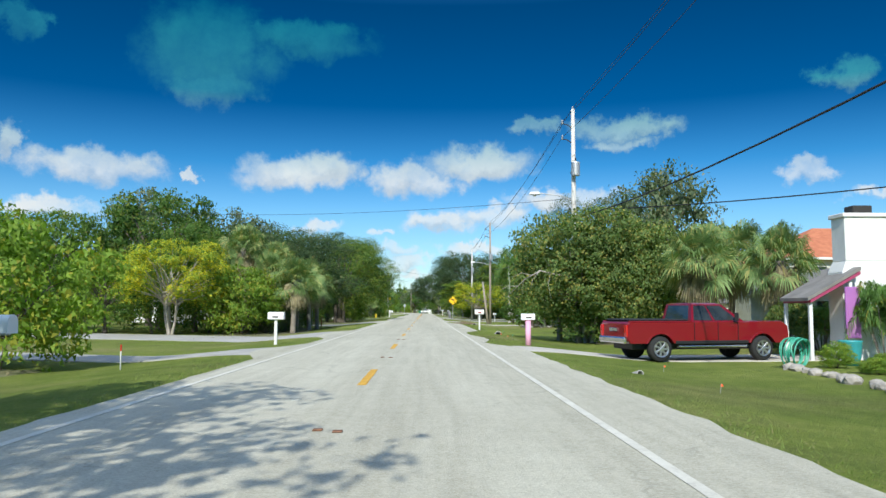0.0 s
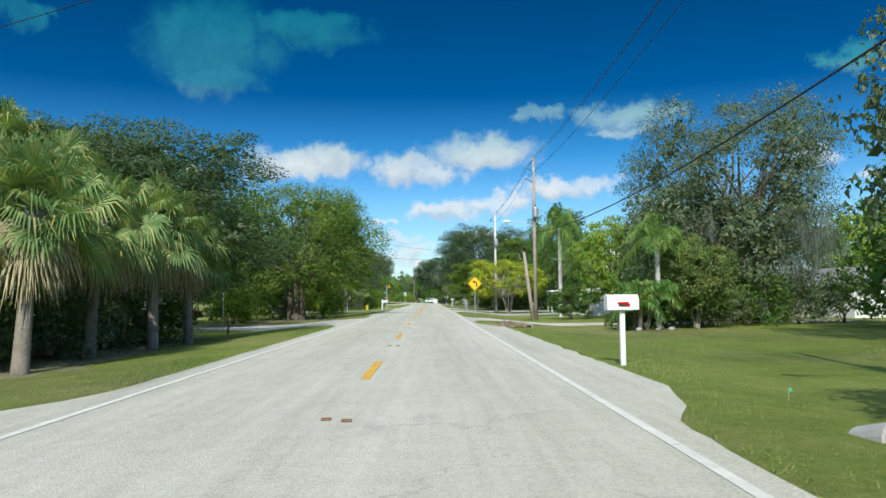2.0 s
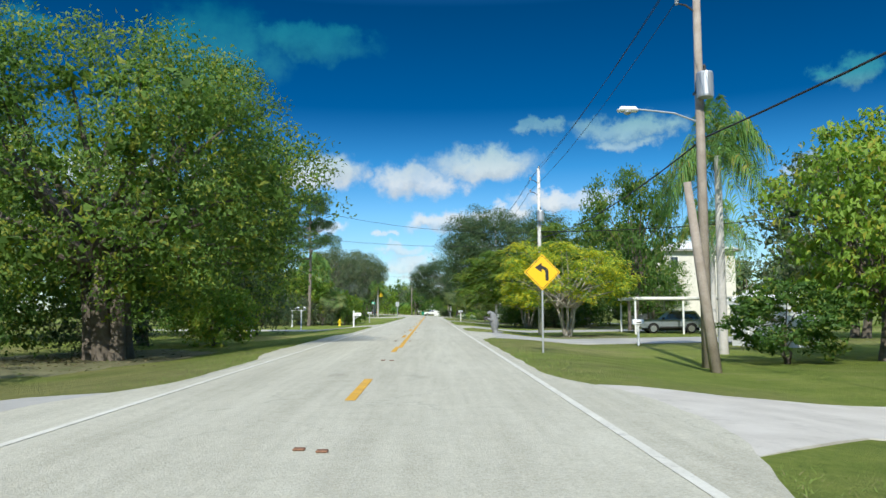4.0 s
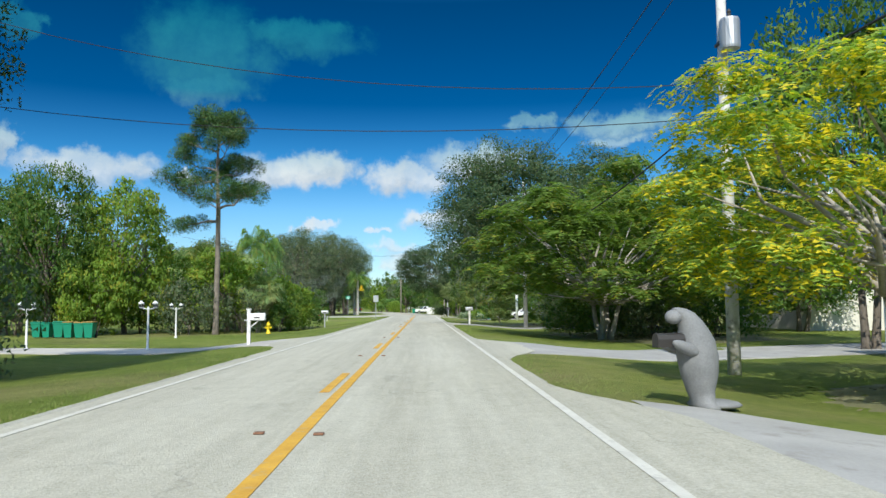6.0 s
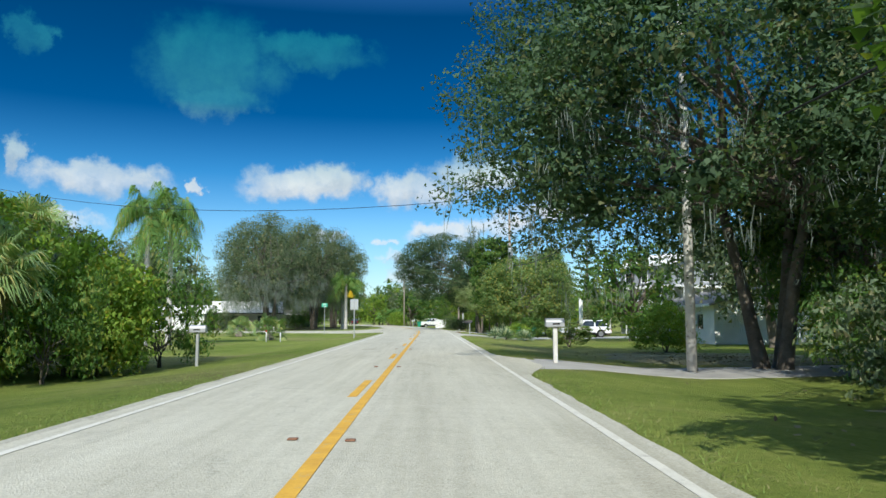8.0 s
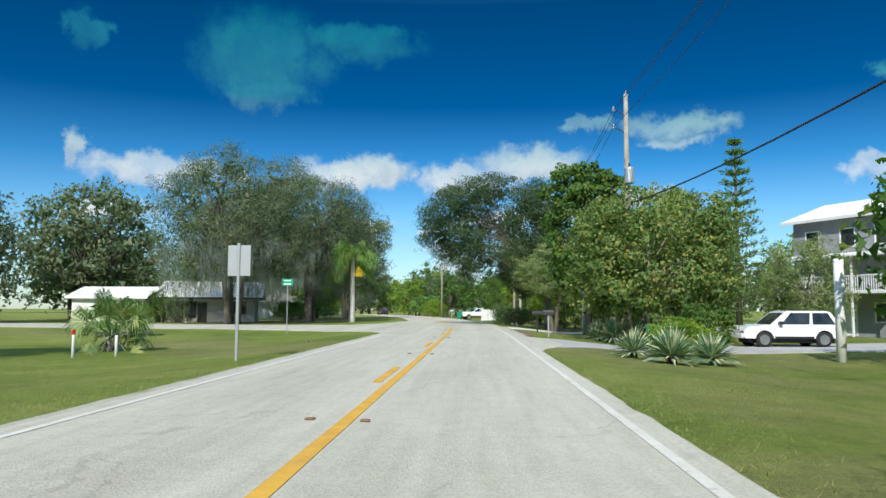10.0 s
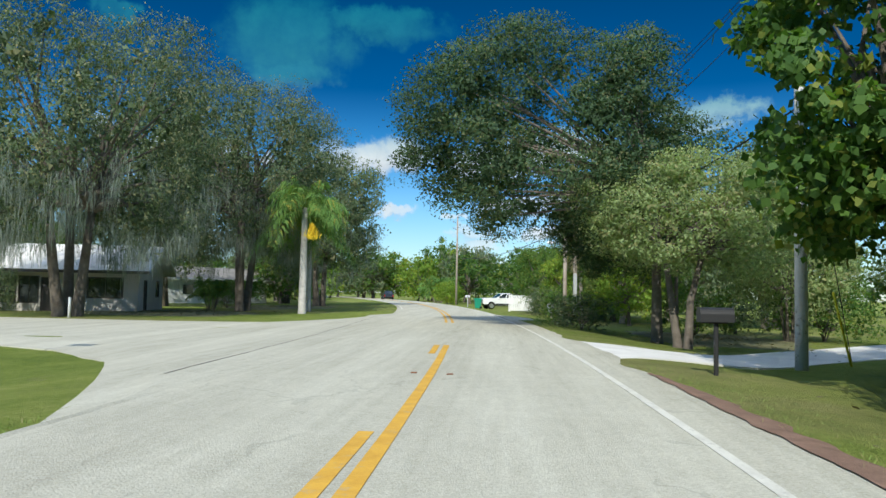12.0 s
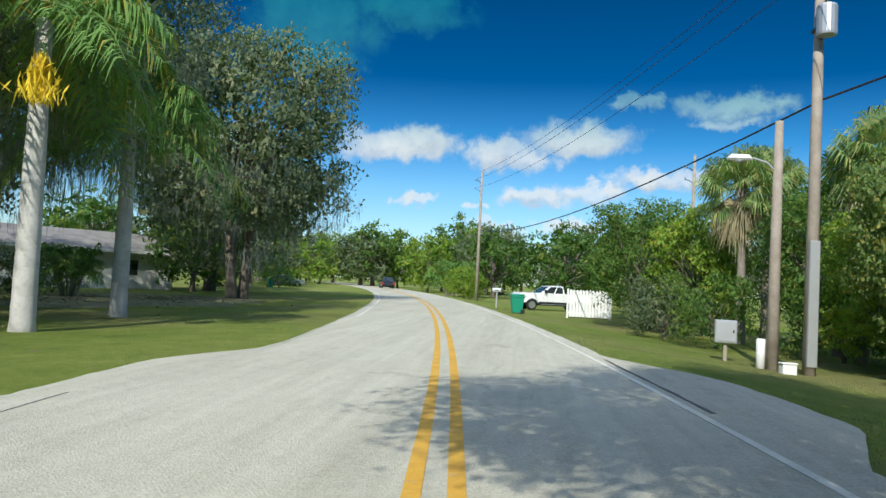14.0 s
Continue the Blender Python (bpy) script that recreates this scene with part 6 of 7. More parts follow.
    if bed:
        part("bed_cover", Geo().box(-h + 0.16, b0 - 0.05, -w + 0.14, w - 0.14, deck + 0.03, deck + 0.10, 0.03), "black", root, "black folded bed cover")
        part("bed_liner", Geo().box(-h + 0.14, b0 - 0.08, -w + 0.16, w - 0.16, deck - 0.02, deck + 0.012), "black", root)
        part("tailgate_badge", Geo().box(-h - 0.02, -h + 0.02, -0.28, 0.28, deck - 0.32, deck - 0.2, 0.01), "chrome", root)
    return root


def mailbox(x, y, face, label, box_mat="white", post_mat="white", post_w=0.1, h=1.05, size=(0.24, 0.52, 0.24), cap=0.0, pipe=False, bars=True, flag=False):
    """A kerbside letter box on a post. face: degrees the box's door is turned to."""
    root = thing("mailbox", label, "mailbox", "mailboxes along the road", stand(x, y, face))
    g = Geo()
    if pipe:
        g.lathe([(post_w, -0.2), (post_w, h)], 14)
    else:
        g.box(-post_w / 2, post_w / 2, -post_w / 2, post_w / 2, -0.2, h + cap, 0.012)
        if cap:
            g.box(-post_w * 0.7, post_w * 0.7, -post_w * 0.7, post_w * 0.7, h + cap, h + cap + 0.05, 0.015)
    part("post", g, post_mat, root, smooth=pipe)
    w, l, hh = size
    off = 0.0 if not cap else 0.34
    part("bracket", Geo().box(-0.05, 0.05, -l * 0.45 - off, l * 0.35, h, h + 0.03, 0.008), post_mat, root)
    if cap:
        part("brace", Geo().tube([(0, -0.04, h - 0.28), (0, -0.36, h - 0.02)], 0.022, 6), post_mat, root)
    out = [(-w / 2, h + 0.03), (w / 2, h + 0.03), (w / 2, h + 0.03 + hh * 0.55)] + [(w / 2 * math.cos(math.radians(a)), h + 0.03 + hh * 0.55 + hh * 0.45 * math.sin(math.radians(a))) for a in range(20, 180, 20)] + [(-w / 2, h + 0.03 + hh * 0.55)]
    b = part("box", Geo().prism(out, -l / 2 - off, l / 2 - off), box_mat, root)
    part("door", Geo().prism([(px * 1.06, (pz - h - 0.03) * 1.04 + h + 0.025) for px, pz in out], -l / 2 - off - 0.022, -l / 2 - off - 0.002), box_mat, b)
    if flag:
        part("flag", Geo().box(w / 2 + 0.004, w / 2 + 0.012, -0.12 - off, 0.06 - off, h + 0.14, h + 0.18).box(w / 2 + 0.004, w / 2 + 0.012, 0.04 - off, 0.1 - off, h + 0.10, h + 0.18), "red_lamp", b, "small red flag")
    if bars:
        for s in (-1, 1):
            part("lettering", Geo().box(s * (w / 2 + 0.003) - 0.002, s * (w / 2 + 0.003) + 0.002, -0.1 - off, 0.12 - off, h + 0.09, h + 0.14), "dark_metal", b)
    return root


def utility_pole(x, y, height, mat="pole_wood", lamp=0.0, can=0.0, reach=1.0, arms=True, lean=(0.0, 0.0), label="weathered wooden utility pole", wrap=False):
    z0 = ground_z(x, y)
    root = thing("utility_pole", label, "utility pole", "poles along the road", pose(x, y, z0, lean[0], lean[1], 0))
    hh = height - z0
    part("shaft", Geo().tube([(0, 0, -0.5), (0, 0, hh * 0.5), (0, 0, hh)], [0.17, 0.14, 0.105], 12), mat, root, smooth=True)
    if arms:
        for i, (dz, side) in enumerate(((0.05, 0.0), (0.85, -1.0), (1.75, -1.0))):
            z = hh - dz
            if side:
                part("insulator_arm", Geo().tube([(0, 0, z - 0.3), (side * 0.35, 0, z - 0.05), (side * 0.62, 0, z)], [0.03, 0.028, 0.025], 6), "dark_metal", root)
            part("insulator", Geo().at(side * 0.62, 0, z).lathe([(0.03, -0.05), (0.07, 0.0), (0.045, 0.04), (0.07, 0.08), (0.045, 0.12), (0.06, 0.16), (0.02, 0.22)], 10), "galv", root)
        part("ground_wire", Geo().tube([(0.12, 0.1, 0), (0.1, 0.08, hh * 0.7)], 0.012, 5), "dark_metal", root)
    if can:
        c = part("transformer", Geo().at(0.05, -0.36, can).lathe([(0.02, -0.02), (0.24, 0.0), (0.25, 0.06), (0.25, 0.72), (0.23, 0.78), (0.05, 0.82)], 16), "galv", root, "grey transformer can")
        part("bushing", Geo().at(0.05, -0.36, can + 0.8).lathe([(0.05, 0), (0.06, 0.08), (0.035, 0.12), (0.055, 0.17), (0.02, 0.24)], 8), "dark_metal", c)
        part("clamp", Geo().box(-0.16, 0.16, -0.2, 0.14, can + 0.2, can + 0.28, 0.01), "dark_metal", root)
    if wrap:
        part("cable_guard", Geo().at(0, 0, 0).box(-0.13, 0.13, -0.2, -0.1, 0.2, 3.4, 0.02), "galv", root)
    if lamp:
        part("lamp_arm", Geo().tube([(0, 0, lamp), (-0.8 * reach, 0, lamp + 0.3), (-1.9 * reach, 0, lamp + 0.42)], [0.03, 0.028, 0.025], 8), "galv", root)
        head = part("lamp_head", Geo().at(-1.9 * reach - 0.3, 0, lamp + 0.40).box(-0.38, 0.30, -0.13, 0.13, -0.06, 0.1, 0.05, (0.8, 0.8)), "white", root, "white street light head")
        part("lens", Geo().at(-1.9 * reach - 0.35, 0, lamp + 0.33).lathe([(0.13, 0.02), (0.12, -0.03), (0.06, -0.07)], 12), "galv", head)
    return root


def cable(label, p0, p1, sag, r=0.012, n=14):
    a, b = Vector(p0), Vector(p1)
    pts = [a.lerp(b, i / n) - Vector((0, 0, 4 * sag * (i / n) * (1 - i / n))) for i in range(n + 1)]
    tagged(part("power_cable", Geo().tube(pts, r, 5), "wire"), label, "cable", "overhead cables")


def wall_with_openings(name, geo_mat, parent, length, height, thick, openings):
    """A wall along x from 0 to length, its outer face at y = 0, with openings (x, width, sill, height, kind) cut through."""
    xs = sorted({0.0, length, *[v for x, w, *_ in openings for v in (x, x + w)]})
    zs = sorted({-0.3, height, *[min(max(v, -0.3), height) for _, _, s, h, _ in openings for v in (s, s + h)]})

    def solid(i, j):
        if not (0 <= i < len(xs) - 1 and 0 <= j < len(zs) - 1):
            return False
        cx, cz = (xs[i] + xs[i + 1]) / 2, (zs[j] + zs[j + 1]) / 2
        return not any(x < cx < x + w and s < cz < s + h for x, w, s, h, _ in openings)

    nx, nz = len(xs), len(zs)
    vs = [(x, y, z) for y in (0.0, thick) for z in zs for x in xs]

    def at(i, j, k):
        return k * nx * nz + j * nx + i

    fs = []
    for j in range(nz - 1):
        for i in range(nx - 1):
            if not solid(i, j):
                continue
            fs += [(at(i, j, 0), at(i + 1, j, 0), at(i + 1, j + 1, 0), at(i, j + 1, 0)), (at(i, j, 1), at(i, j + 1, 1), at(i + 1, j + 1, 1), at(i + 1, j, 1))]
            for di, dj, a, b in ((-1, 0, (i, j), (i, j + 1)), (1, 0, (i + 1, j), (i + 1, j + 1)), (0, -1, (i, j), (i + 1, j)), (0, 1, (i, j + 1), (i + 1, j + 1))):
                if not solid(i + di, j + dj):
                    fs.append((at(*a, 0), at(*b, 0), at(*b, 1), at(*a, 1)))
    used = sorted({k for f in fs for k in f})
    place = {k: n for n, k in enumerate(used)}
    return Geo().put([vs[k] for k in used], [tuple(place[k] for k in f) for f in fs])


def house(label, at, w, d, h, roof="gable", pitch=0.35, wall="wall_white", roof_mat="roof_grey", over=0.5, front=(), side=(), ridge="x", trim="white", storeys=1, name="house"):
    """A house with its front at y = -d/2. Openings are cut through the walls and hold doors and windows."""
    root = thing(name, label, "house", "", at)
    runs = [(pose(-w / 2, -d / 2, 0), w, front), (pose(w / 2, -d / 2, 0, 0, 0, 90), d, side), (pose(w / 2, d / 2, 0, 0, 0, 180), w, ()), (pose(-w / 2, d / 2, 0, 0, 0, 270), d, side)]
    for m, ln, ops in runs:
        inset_ = 0.0 if ln == w else 0.18
        wall_ob = part("wall", wall_with_openings("wall", wall, root, ln - 2 * inset_, h, 0.18, [(x - inset_, a, s, b, k) for x, a, s, b, k in ops]), wall, root, at=m @ pose(inset_, 0, 0))
        for x, a, s, b, kind in ops:
            x -= inset_
            if kind == "garage":
                dd = part("garage_door", Geo().box(x, x + a, 0.06, 0.1, s - 0.02, s + b), trim, wall_ob)
                for i in range(1, 4):
                    part("groove", Geo().box(x, x + a, 0.054, 0.061, s + b * i / 4 - 0.012, s + b * i / 4 + 0.012), "dark_metal", dd)
                continue
            f = Geo()
            for x0, x1, z0, z1 in ((x, x + a, s, s + 0.07), (x, x + a, s + b - 0.07, s + b), (x, x + 0.07, s + 0.07, s + b - 0.07), (x + a - 0.07, x + a, s + 0.07, s + b - 0.07)):
                f.box(x0, x1, -0.02, 0.1, z0, z1)
            if kind == "door":
                f.box(x + 0.07, x + a - 0.07, 0.04, 0.09, s + 0.07, s + b - 0.07)
                dd = part("door", f, trim, wall_ob)
                part("door_handle", Geo().box(x + a - 0.2, x + a - 0.16, 0.0, 0.04, s + 0.95, s + 1.08), "dark_metal", dd)
            else:
                win = part("window", f, trim, wall_ob)
                for i in range(2 if a > 0.9 else 1):
                    n = 2 if a > 0.9 else 1
                    part("pane", Geo().box(x + 0.07 + (a - 0.14) * i / n + 0.01, x + 0.07 + (a - 0.14) * (i + 1) / n - 0.01, 0.05, 0.065, s + 0.07, s + b - 0.07), "glass", win)
    rw, rd = (w, d) if ridge == "x" else (d, w)
    top = h + rd / 2 * pitch
    o = over
    rm = Matrix() if ridge == "x" else pose(0, 0, 0, 0, 0, 90)
    g = Geo()
    hipin = (rd / 2 + o) * 0.9 if roof == "hip" else 0.0
    lo = h - o * pitch
    e = [Vector((-rw / 2 - o, -rd / 2 - o, lo)), Vector((rw / 2 + o, -rd / 2 - o, lo)), Vector((rw / 2 + o, rd / 2 + o, lo)), Vector((-rw / 2 - o, rd / 2 + o, lo))]
    r0, r1 = Vector((-rw / 2 - o + hipin, 0, top)), Vector((rw / 2 + o - hipin, 0, top))
    t = Vector((0, 0, 0.16))
    g.put([*e, r0, r1, *[p + t for p in e], r0 + t, r1 + t],
          [(0, 1, 5, 4), (2, 3, 4, 5), (6, 10, 11, 7), (8, 11, 10, 9), (0, 6, 7, 1), (2, 8, 9, 3), (1, 7, 11, 5), (1, 5, 2) if roof == "hip" else (5, 11, 8, 2), (3, 9, 10, 4), (0, 4, 10, 6)]
          + ([(2, 5, 11, 8), (7, 8, 11), (6, 10, 9), (0, 3, 4)] if roof == "hip" else []))
    rf = part("roof", g, roof_mat, root, at=rm)
    if "metal" in MAT[roof_mat].name:
        s = Geo()
        k = int(rw / 0.6)
        for i in range(k + 1):
            x = -rw / 2 - o + (rw + 2 * o) * i / k
            for sy in (-1, 1):
                s.tube([(x, sy * (rd / 2 + o), lo + 0.17), (x, 0, top + 0.17)], 0.022, 4, False)
        part("seam", s, roof_mat, rf)
    if roof == "gable":
        for s in (-1, 1):
            q = Geo().put([(s * (rw / 2 - 0.09), -rd / 2, h), (s * (rw / 2 - 0.09), rd / 2, h), (s * (rw / 2 - 0.09), 0, top), (s * (rw / 2), -rd / 2, h), (s * (rw / 2), rd / 2, h), (s * (rw / 2), 0, top)],
                          [(0, 1, 2), (3, 5, 4), (0, 3, 4, 1), (1, 4, 5, 2), (2, 5, 3, 0)])
            part("gable", q, wall, root, at=rm)
    for s in (-1, 1):
        part("fascia", Geo().box(-rw / 2 - o, rw / 2 + o, s * (rd / 2 + o + 0.017) - 0.015, s * (rd / 2 + o + 0.017) + 0.015, lo - 0.02, lo + 0.17), trim, root, at=rm)
    part("floor_slab", Geo().box(-w / 2 + 0.2, w / 2 - 0.2, -d / 2 + 0.2, d / 2 - 0.2, -0.3, 0.02), "concrete", root)
    return root


def wheeled_bin(x, y, turn, label="green wheeled rubbish bin with closed lid", lid="bin_green", size=1.0):
    root = thing("wheeled_bin", label, "bin", "green wheeled bins", stand(x, y, turn) @ Matrix.Scale(size, 4))
    part("body", Geo().put(*tapered(0.21, 0.25, 0.29, 0.35, 0.05, 0.96)).box(-0.31, 0.31, -0.37, 0.37, 0.86, 0.95, 0.015), "bin_green", root)
    part("lid", Geo().box(-0.31, 0.31, -0.4, 0.36, 0.96, 1.03, 0.025), lid, root)
    part("handle", Geo().tube([(-0.25, 0.4, 0.93), (0.25, 0.4, 0.93)], 0.018, 6), "black", root)
    for s in (-1, 1):
        part("wheel", Geo().at(s * 0.25, 0.28, 0.12, 0, 90).lathe([(0.12, -0.03), (0.12, 0.03)], 12), "tyre", root)
    return root


def tapered(x0, y0, x1, y1, z0, z1):
    vs = [(-x0, -y0, z0), (x0, -y0, z0), (x0, y0, z0), (-x0, y0, z0), (-x1, -y1, z1), (x1, -y1, z1), (x1, y1, z1), (-x1, y1, z1)]
    return vs, [(0, 1, 2, 3), (4, 5, 6, 7), (0, 1, 5, 4), (1, 2, 6, 5), (2, 3, 7, 6), (3, 0, 4, 7)]


def lamp_post(x, y, label="white garden lamp post with two lanterns"):
    root = thing("garden_lamp", label, "lamp", "lamp posts along the drive", stand(x, y))
    part("post", Geo().lathe([(0.09, -0.1), (0.09, 0.06), (0.05, 0.1), (0.045, 1.75), (0.06, 1.78), (0.03, 1.86)], 12), "white", root, smooth=True)
    part("cross_arm", Geo().tube([(-0.3, 0, 1.82), (0, 0, 1.74), (0.3, 0, 1.82)], 0.02, 6), "white", root)
    for s in (-1, 1):
        lan = part("lantern", Geo().at(s * 0.3, 0, 1.80).lathe([(0.06, 0.0), (0.1, 0.05), (0.12, 0.2), (0.14, 0.22), (0.03, 0.32)], 8), "white", root)
        part("glazing", Geo().at(s * 0.3, 0, 1.86).lathe([(0.112, 0.0), (0.124, 0.12)], 8), "glass", lan)
    return root


def flag_marker(x, y, mat, label):
    root = thing("marker_flag", label, "flag", "utility marker flags", stand(x, y, 20))
    part("wire", Geo().tube([(0, 0, -0.05), (0.02, 0, 0.17)], 0.004, 5), "galv", root)
    part("flag", Geo().put([(0.02, 0, 0.17), (0.08, 0.02, 0.165), (0.075, -0.01, 0.12), (0.02, 0, 0.12), (0.02, 0.004, 0.17), (0.08, 0.024, 0.165), (0.075, -0.006, 0.12), (0.02, 0.004, 0.12)],
                           [(0, 1, 2, 3), (7, 6, 5, 4), (0, 4, 5, 1), (1, 5, 6, 2), (2, 6, 7, 3), (3, 7, 4, 0)]), mat, root)


def culvert(x, y, turn, size=1.0):
    root = thing("culvert_pipe", "concrete culvert pipe end in the grass", "culvert", "culvert ends", stand(x, y, turn, -0.03) @ pose(0, 0, 0, -14) @ Matrix.Scale(size, 4))
    n = 18
    vs = [(r * math.cos(math.tau * j / n), yy, 0.02 + r * math.sin(math.tau * j / n)) for r, yy in ((0.20, -0.1), (0.155, -0.1), (0.155, 0.4), (0.20, 0.4)) for j in range(n)]
    part("pipe", Geo().put(vs, [(i * n + j, i * n + (j + 1) % n, ((i + 1) % 4) * n + (j + 1) % n, ((i + 1) % 4) * n + j) for i in range(4) for j in range(n)]), "shell", root)
    # black disc across the bore, painting in the shade inside the pipe
    part("silt", Geo().at(0, 0.2, 0.0, 90).lathe([(0.15, -0.02), (0.15, 0.02)], 14), "black", root)


def rock(x, y, s, seed, label="pale rock edging a bed"):
    rng = np.random.default_rng(seed)
    bm = bmesh.new()
    bmesh.ops.create_icosphere(bm, subdivisions=2, radius=s)
    for v in bm.verts:
        v.co *= 1 + 0.35 * noise.noise(v.co * (2.2 / s) + Vector((seed, 0, 0)))
        v.co.z *= 0.7
    me = bpy.data.meshes.new("rock")
    bm.to_mesh(me)
    bm.free()
    me.materials.append(MAT["rock"])
    ob = tagged(new("rock", me), label, "rock", "rocks round the bed")
    ob.matrix_basis = stand(x, y, rng.uniform(0, 360), s * 0.35)


def post(name, label, x, y, h, r, mat, category="post", cap=None, turn=0.0, lean=0.0):
    root = thing(name, label, category, "", stand(x, y, turn) @ pose(0, 0, 0, 0, lean))
    part("shaft", Geo().lathe([(r, -0.2), (r, h), (r * 0.8, h + 0.02)], 12), mat, root, smooth=True)
    if cap:
        part("cap", Geo().lathe([(r * 1.1, h - 0.12), (r * 1.1, h + 0.02), (r * 0.7, h + 0.05)], 12), cap, root)
    return root


# ---- vehicles ----
PICK = dict(length=6.3, width=2.02, axles=(-1.92, 2.06), r=0.43, sill=0.62, belt=1.36, roof=2.0, cab=(-0.72, -0.6, 0.55, 1.42), bed=True, nose=1.38)
vehicle("pickup_truck", "red four-door pickup truck parked on a drive", pose(10.65, 27.2, -0.43, 0, 0, 13), "red_car", category="pickup", **PICK)
vehicle("pickup_truck", "white pickup truck parked beside the road", stand(1.9, 310.5, 200), "white_car", category="pickup", **PICK)
SUV = dict(length=4.75, width=1.88, axles=(-1.36, 1.42), r=0.36, sill=0.42, belt=1.02, roof=1.68, cab=(-2.2, -1.75, 0.35, 1.15))
SEDAN = dict(length=4.8, width=1.84, axles=(-1.38, 1.42), r=0.33, sill=0.34, belt=0.94, roof=1.44, cab=(-1.75, -0.95, 0.35, 1.25))
vehicle("car", "white hatchback parked on a drive", stand(16.0, 219.5, 184), "white_car", **SUV)
vehicle("car", "dark grey saloon parked by a white house", stand(-20.3, 99.5, 172), "black_car", **SEDAN)
vehicle("car", "dark car standing on the far bend", pose(centre(362) + 1.5, 362, 0.02, 0, 0, 107), "black_car", **SUV)
vehicle("car", "silver four-wheel drive under a carport", stand(19.2, 131.5, 176), "silver_car", **SUV)
vehicle("car", "silver car parked under the oaks", stand(-31, 345, 30), "silver_car", **SEDAN)

# ---- houses ----
house("white house with a chimney and a lean-to porch", pose(22.6, 34.0, -0.4), 9.0, 11.0, 2.7, "gable", 0.25, "wall_white", "roof_grey", 0.5,
      ((1.4, 1.0, 1.0, 1.2, "window"), (4.4, 0.9, 0.02, 2.05, "door"), (6.4, 1.4, 0.9, 1.2, "window")), ((2.0, 1.2, 1.0, 1.2, "window"), (6.5, 1.2, 1.0, 1.2, "window")), "y")
ch = thing("chimney", "white stucco chimney stack with dark cap", "chimney", "", pose(17.0, 27.6, -0.4))
part("stack", Geo().box(-0.95, 0.95, -0.5, 0.5, -0.2, 3.1, 0.02).put(*[[(x * 1.0, y, z) for x, y, z in tapered(0.95, 0.5, 0.78, 0.45, 3.1, 3.5)[0]], tapered(1, 1, 1, 1, 0, 1)[1]]).box(-0.78, 0.78, -0.45, 0.45, 3.5, 5.1, 0.02), "wall_white", ch)
part("rim", Geo().box(-0.86, 0.86, -0.52, 0.52, 5.1, 5.25, 0.02), "wall_white", ch)
part("cap", Geo().box(-0.36, 0.36, -0.3, 0.3, 5.25, 5.55, 0.03), "dark_metal", ch)
porch = thing("porch", "lean-to porch with maroon ceiling and white posts", "porch", "", pose(15.9, 27.8, -0.4))
part("roof", Geo().put([(-1.4, -1.2, 2.05), (0.55, -1.2, 3.15), (0.55, 0.9, 3.15), (-1.4, 0.9, 2.05), (-1.4, -1.2, 2.17), (0.55, -1.2, 3.27), (0.55, 0.9, 3.27), (-1.4, 0.9, 2.17)],
                       [(4, 5, 6, 7), (3, 2, 1, 0), (0, 1, 5, 4), (1, 2, 6, 5), (2, 3, 7, 6), (3, 0, 4, 7)]), "roof_grey", porch)
part("ceiling_board", Geo().put([(-1.32, -1.23, 1.98), (0.5, -1.23, 2.99), (0.5, 0.8, 2.99), (-1.32, 0.8, 1.98), (-1.32, -1.23, 2.08), (0.5, -1.23, 3.10), (0.5, 0.8, 3.10), (-1.32, 0.8, 2.08)],
                                [(4, 5, 6, 7), (3, 2, 1, 0), (0, 1, 5, 4), (1, 2, 6, 5), (2, 3, 7, 6), (3, 0, 4, 7)]), "maroon", porch, "maroon painted boards")
for x, y in ((-1.25, -1.05), (-1.25, 0.75), (0.2, -1.05)):
    part("post", Geo().box(x - 0.06, x + 0.06, y - 0.06, y + 0.06, -0.1, 2.06 + max(0.0, x + 1.25) * 0.56, 0.01), "white", porch)
part("panel", Geo().box(-0.1, 0.42, -1.28, -1.2, 0.75, 2.55, 0.02), "purple", porch, "purple painted panel")
house("tall house with a red clay tile roof", pose(37, 67, -0.4), 12, 11, 6.2, "hip", 0.5, "wall_cream", "roof_red", 0.6, ((2, 1.2, 1, 1.4, "window"), (8, 1.2, 1, 1.4, "window"), (2, 1.2, 4, 1.4, "window"), (8, 1.2, 4, 1.4, "window")))
house("low white house behind the trees", pose(-31, 106, -0.4, 0, 0, 60), 14, 8, 2.7, "hip", 0.3, "wall_white", "roof_grey", 0.6, ((2, 1.4, 0.9, 1.2, "window"), (5.5, 0.95, 0.02, 2.05, "door"), (8.5, 3.2, 0.02, 2.1, "garage")), ((3, 1.2, 0.9, 1.2, "window"),))
house("small white shed in a garden", pose(17.5, 110.5, -0.4, 0, 0, -70), 3.0, 2.4, 2.0, "gable", 0.4, "wall_white", "roof_white", 0.15, ((1.0, 0.85, 0.02, 1.8, "door"),), name="shed")
house("low white house among garden trees", pose(36, 101, -0.4, 0, 0, -80), 13, 8, 2.7, "hip", 0.3, "wall_white", "roof_grey", 0.6, ((2, 1.4, 0.9, 1.2, "window"), (6, 0.95, 0.02, 2.05, "door"), (9, 1.4, 0.9, 1.2, "window")))
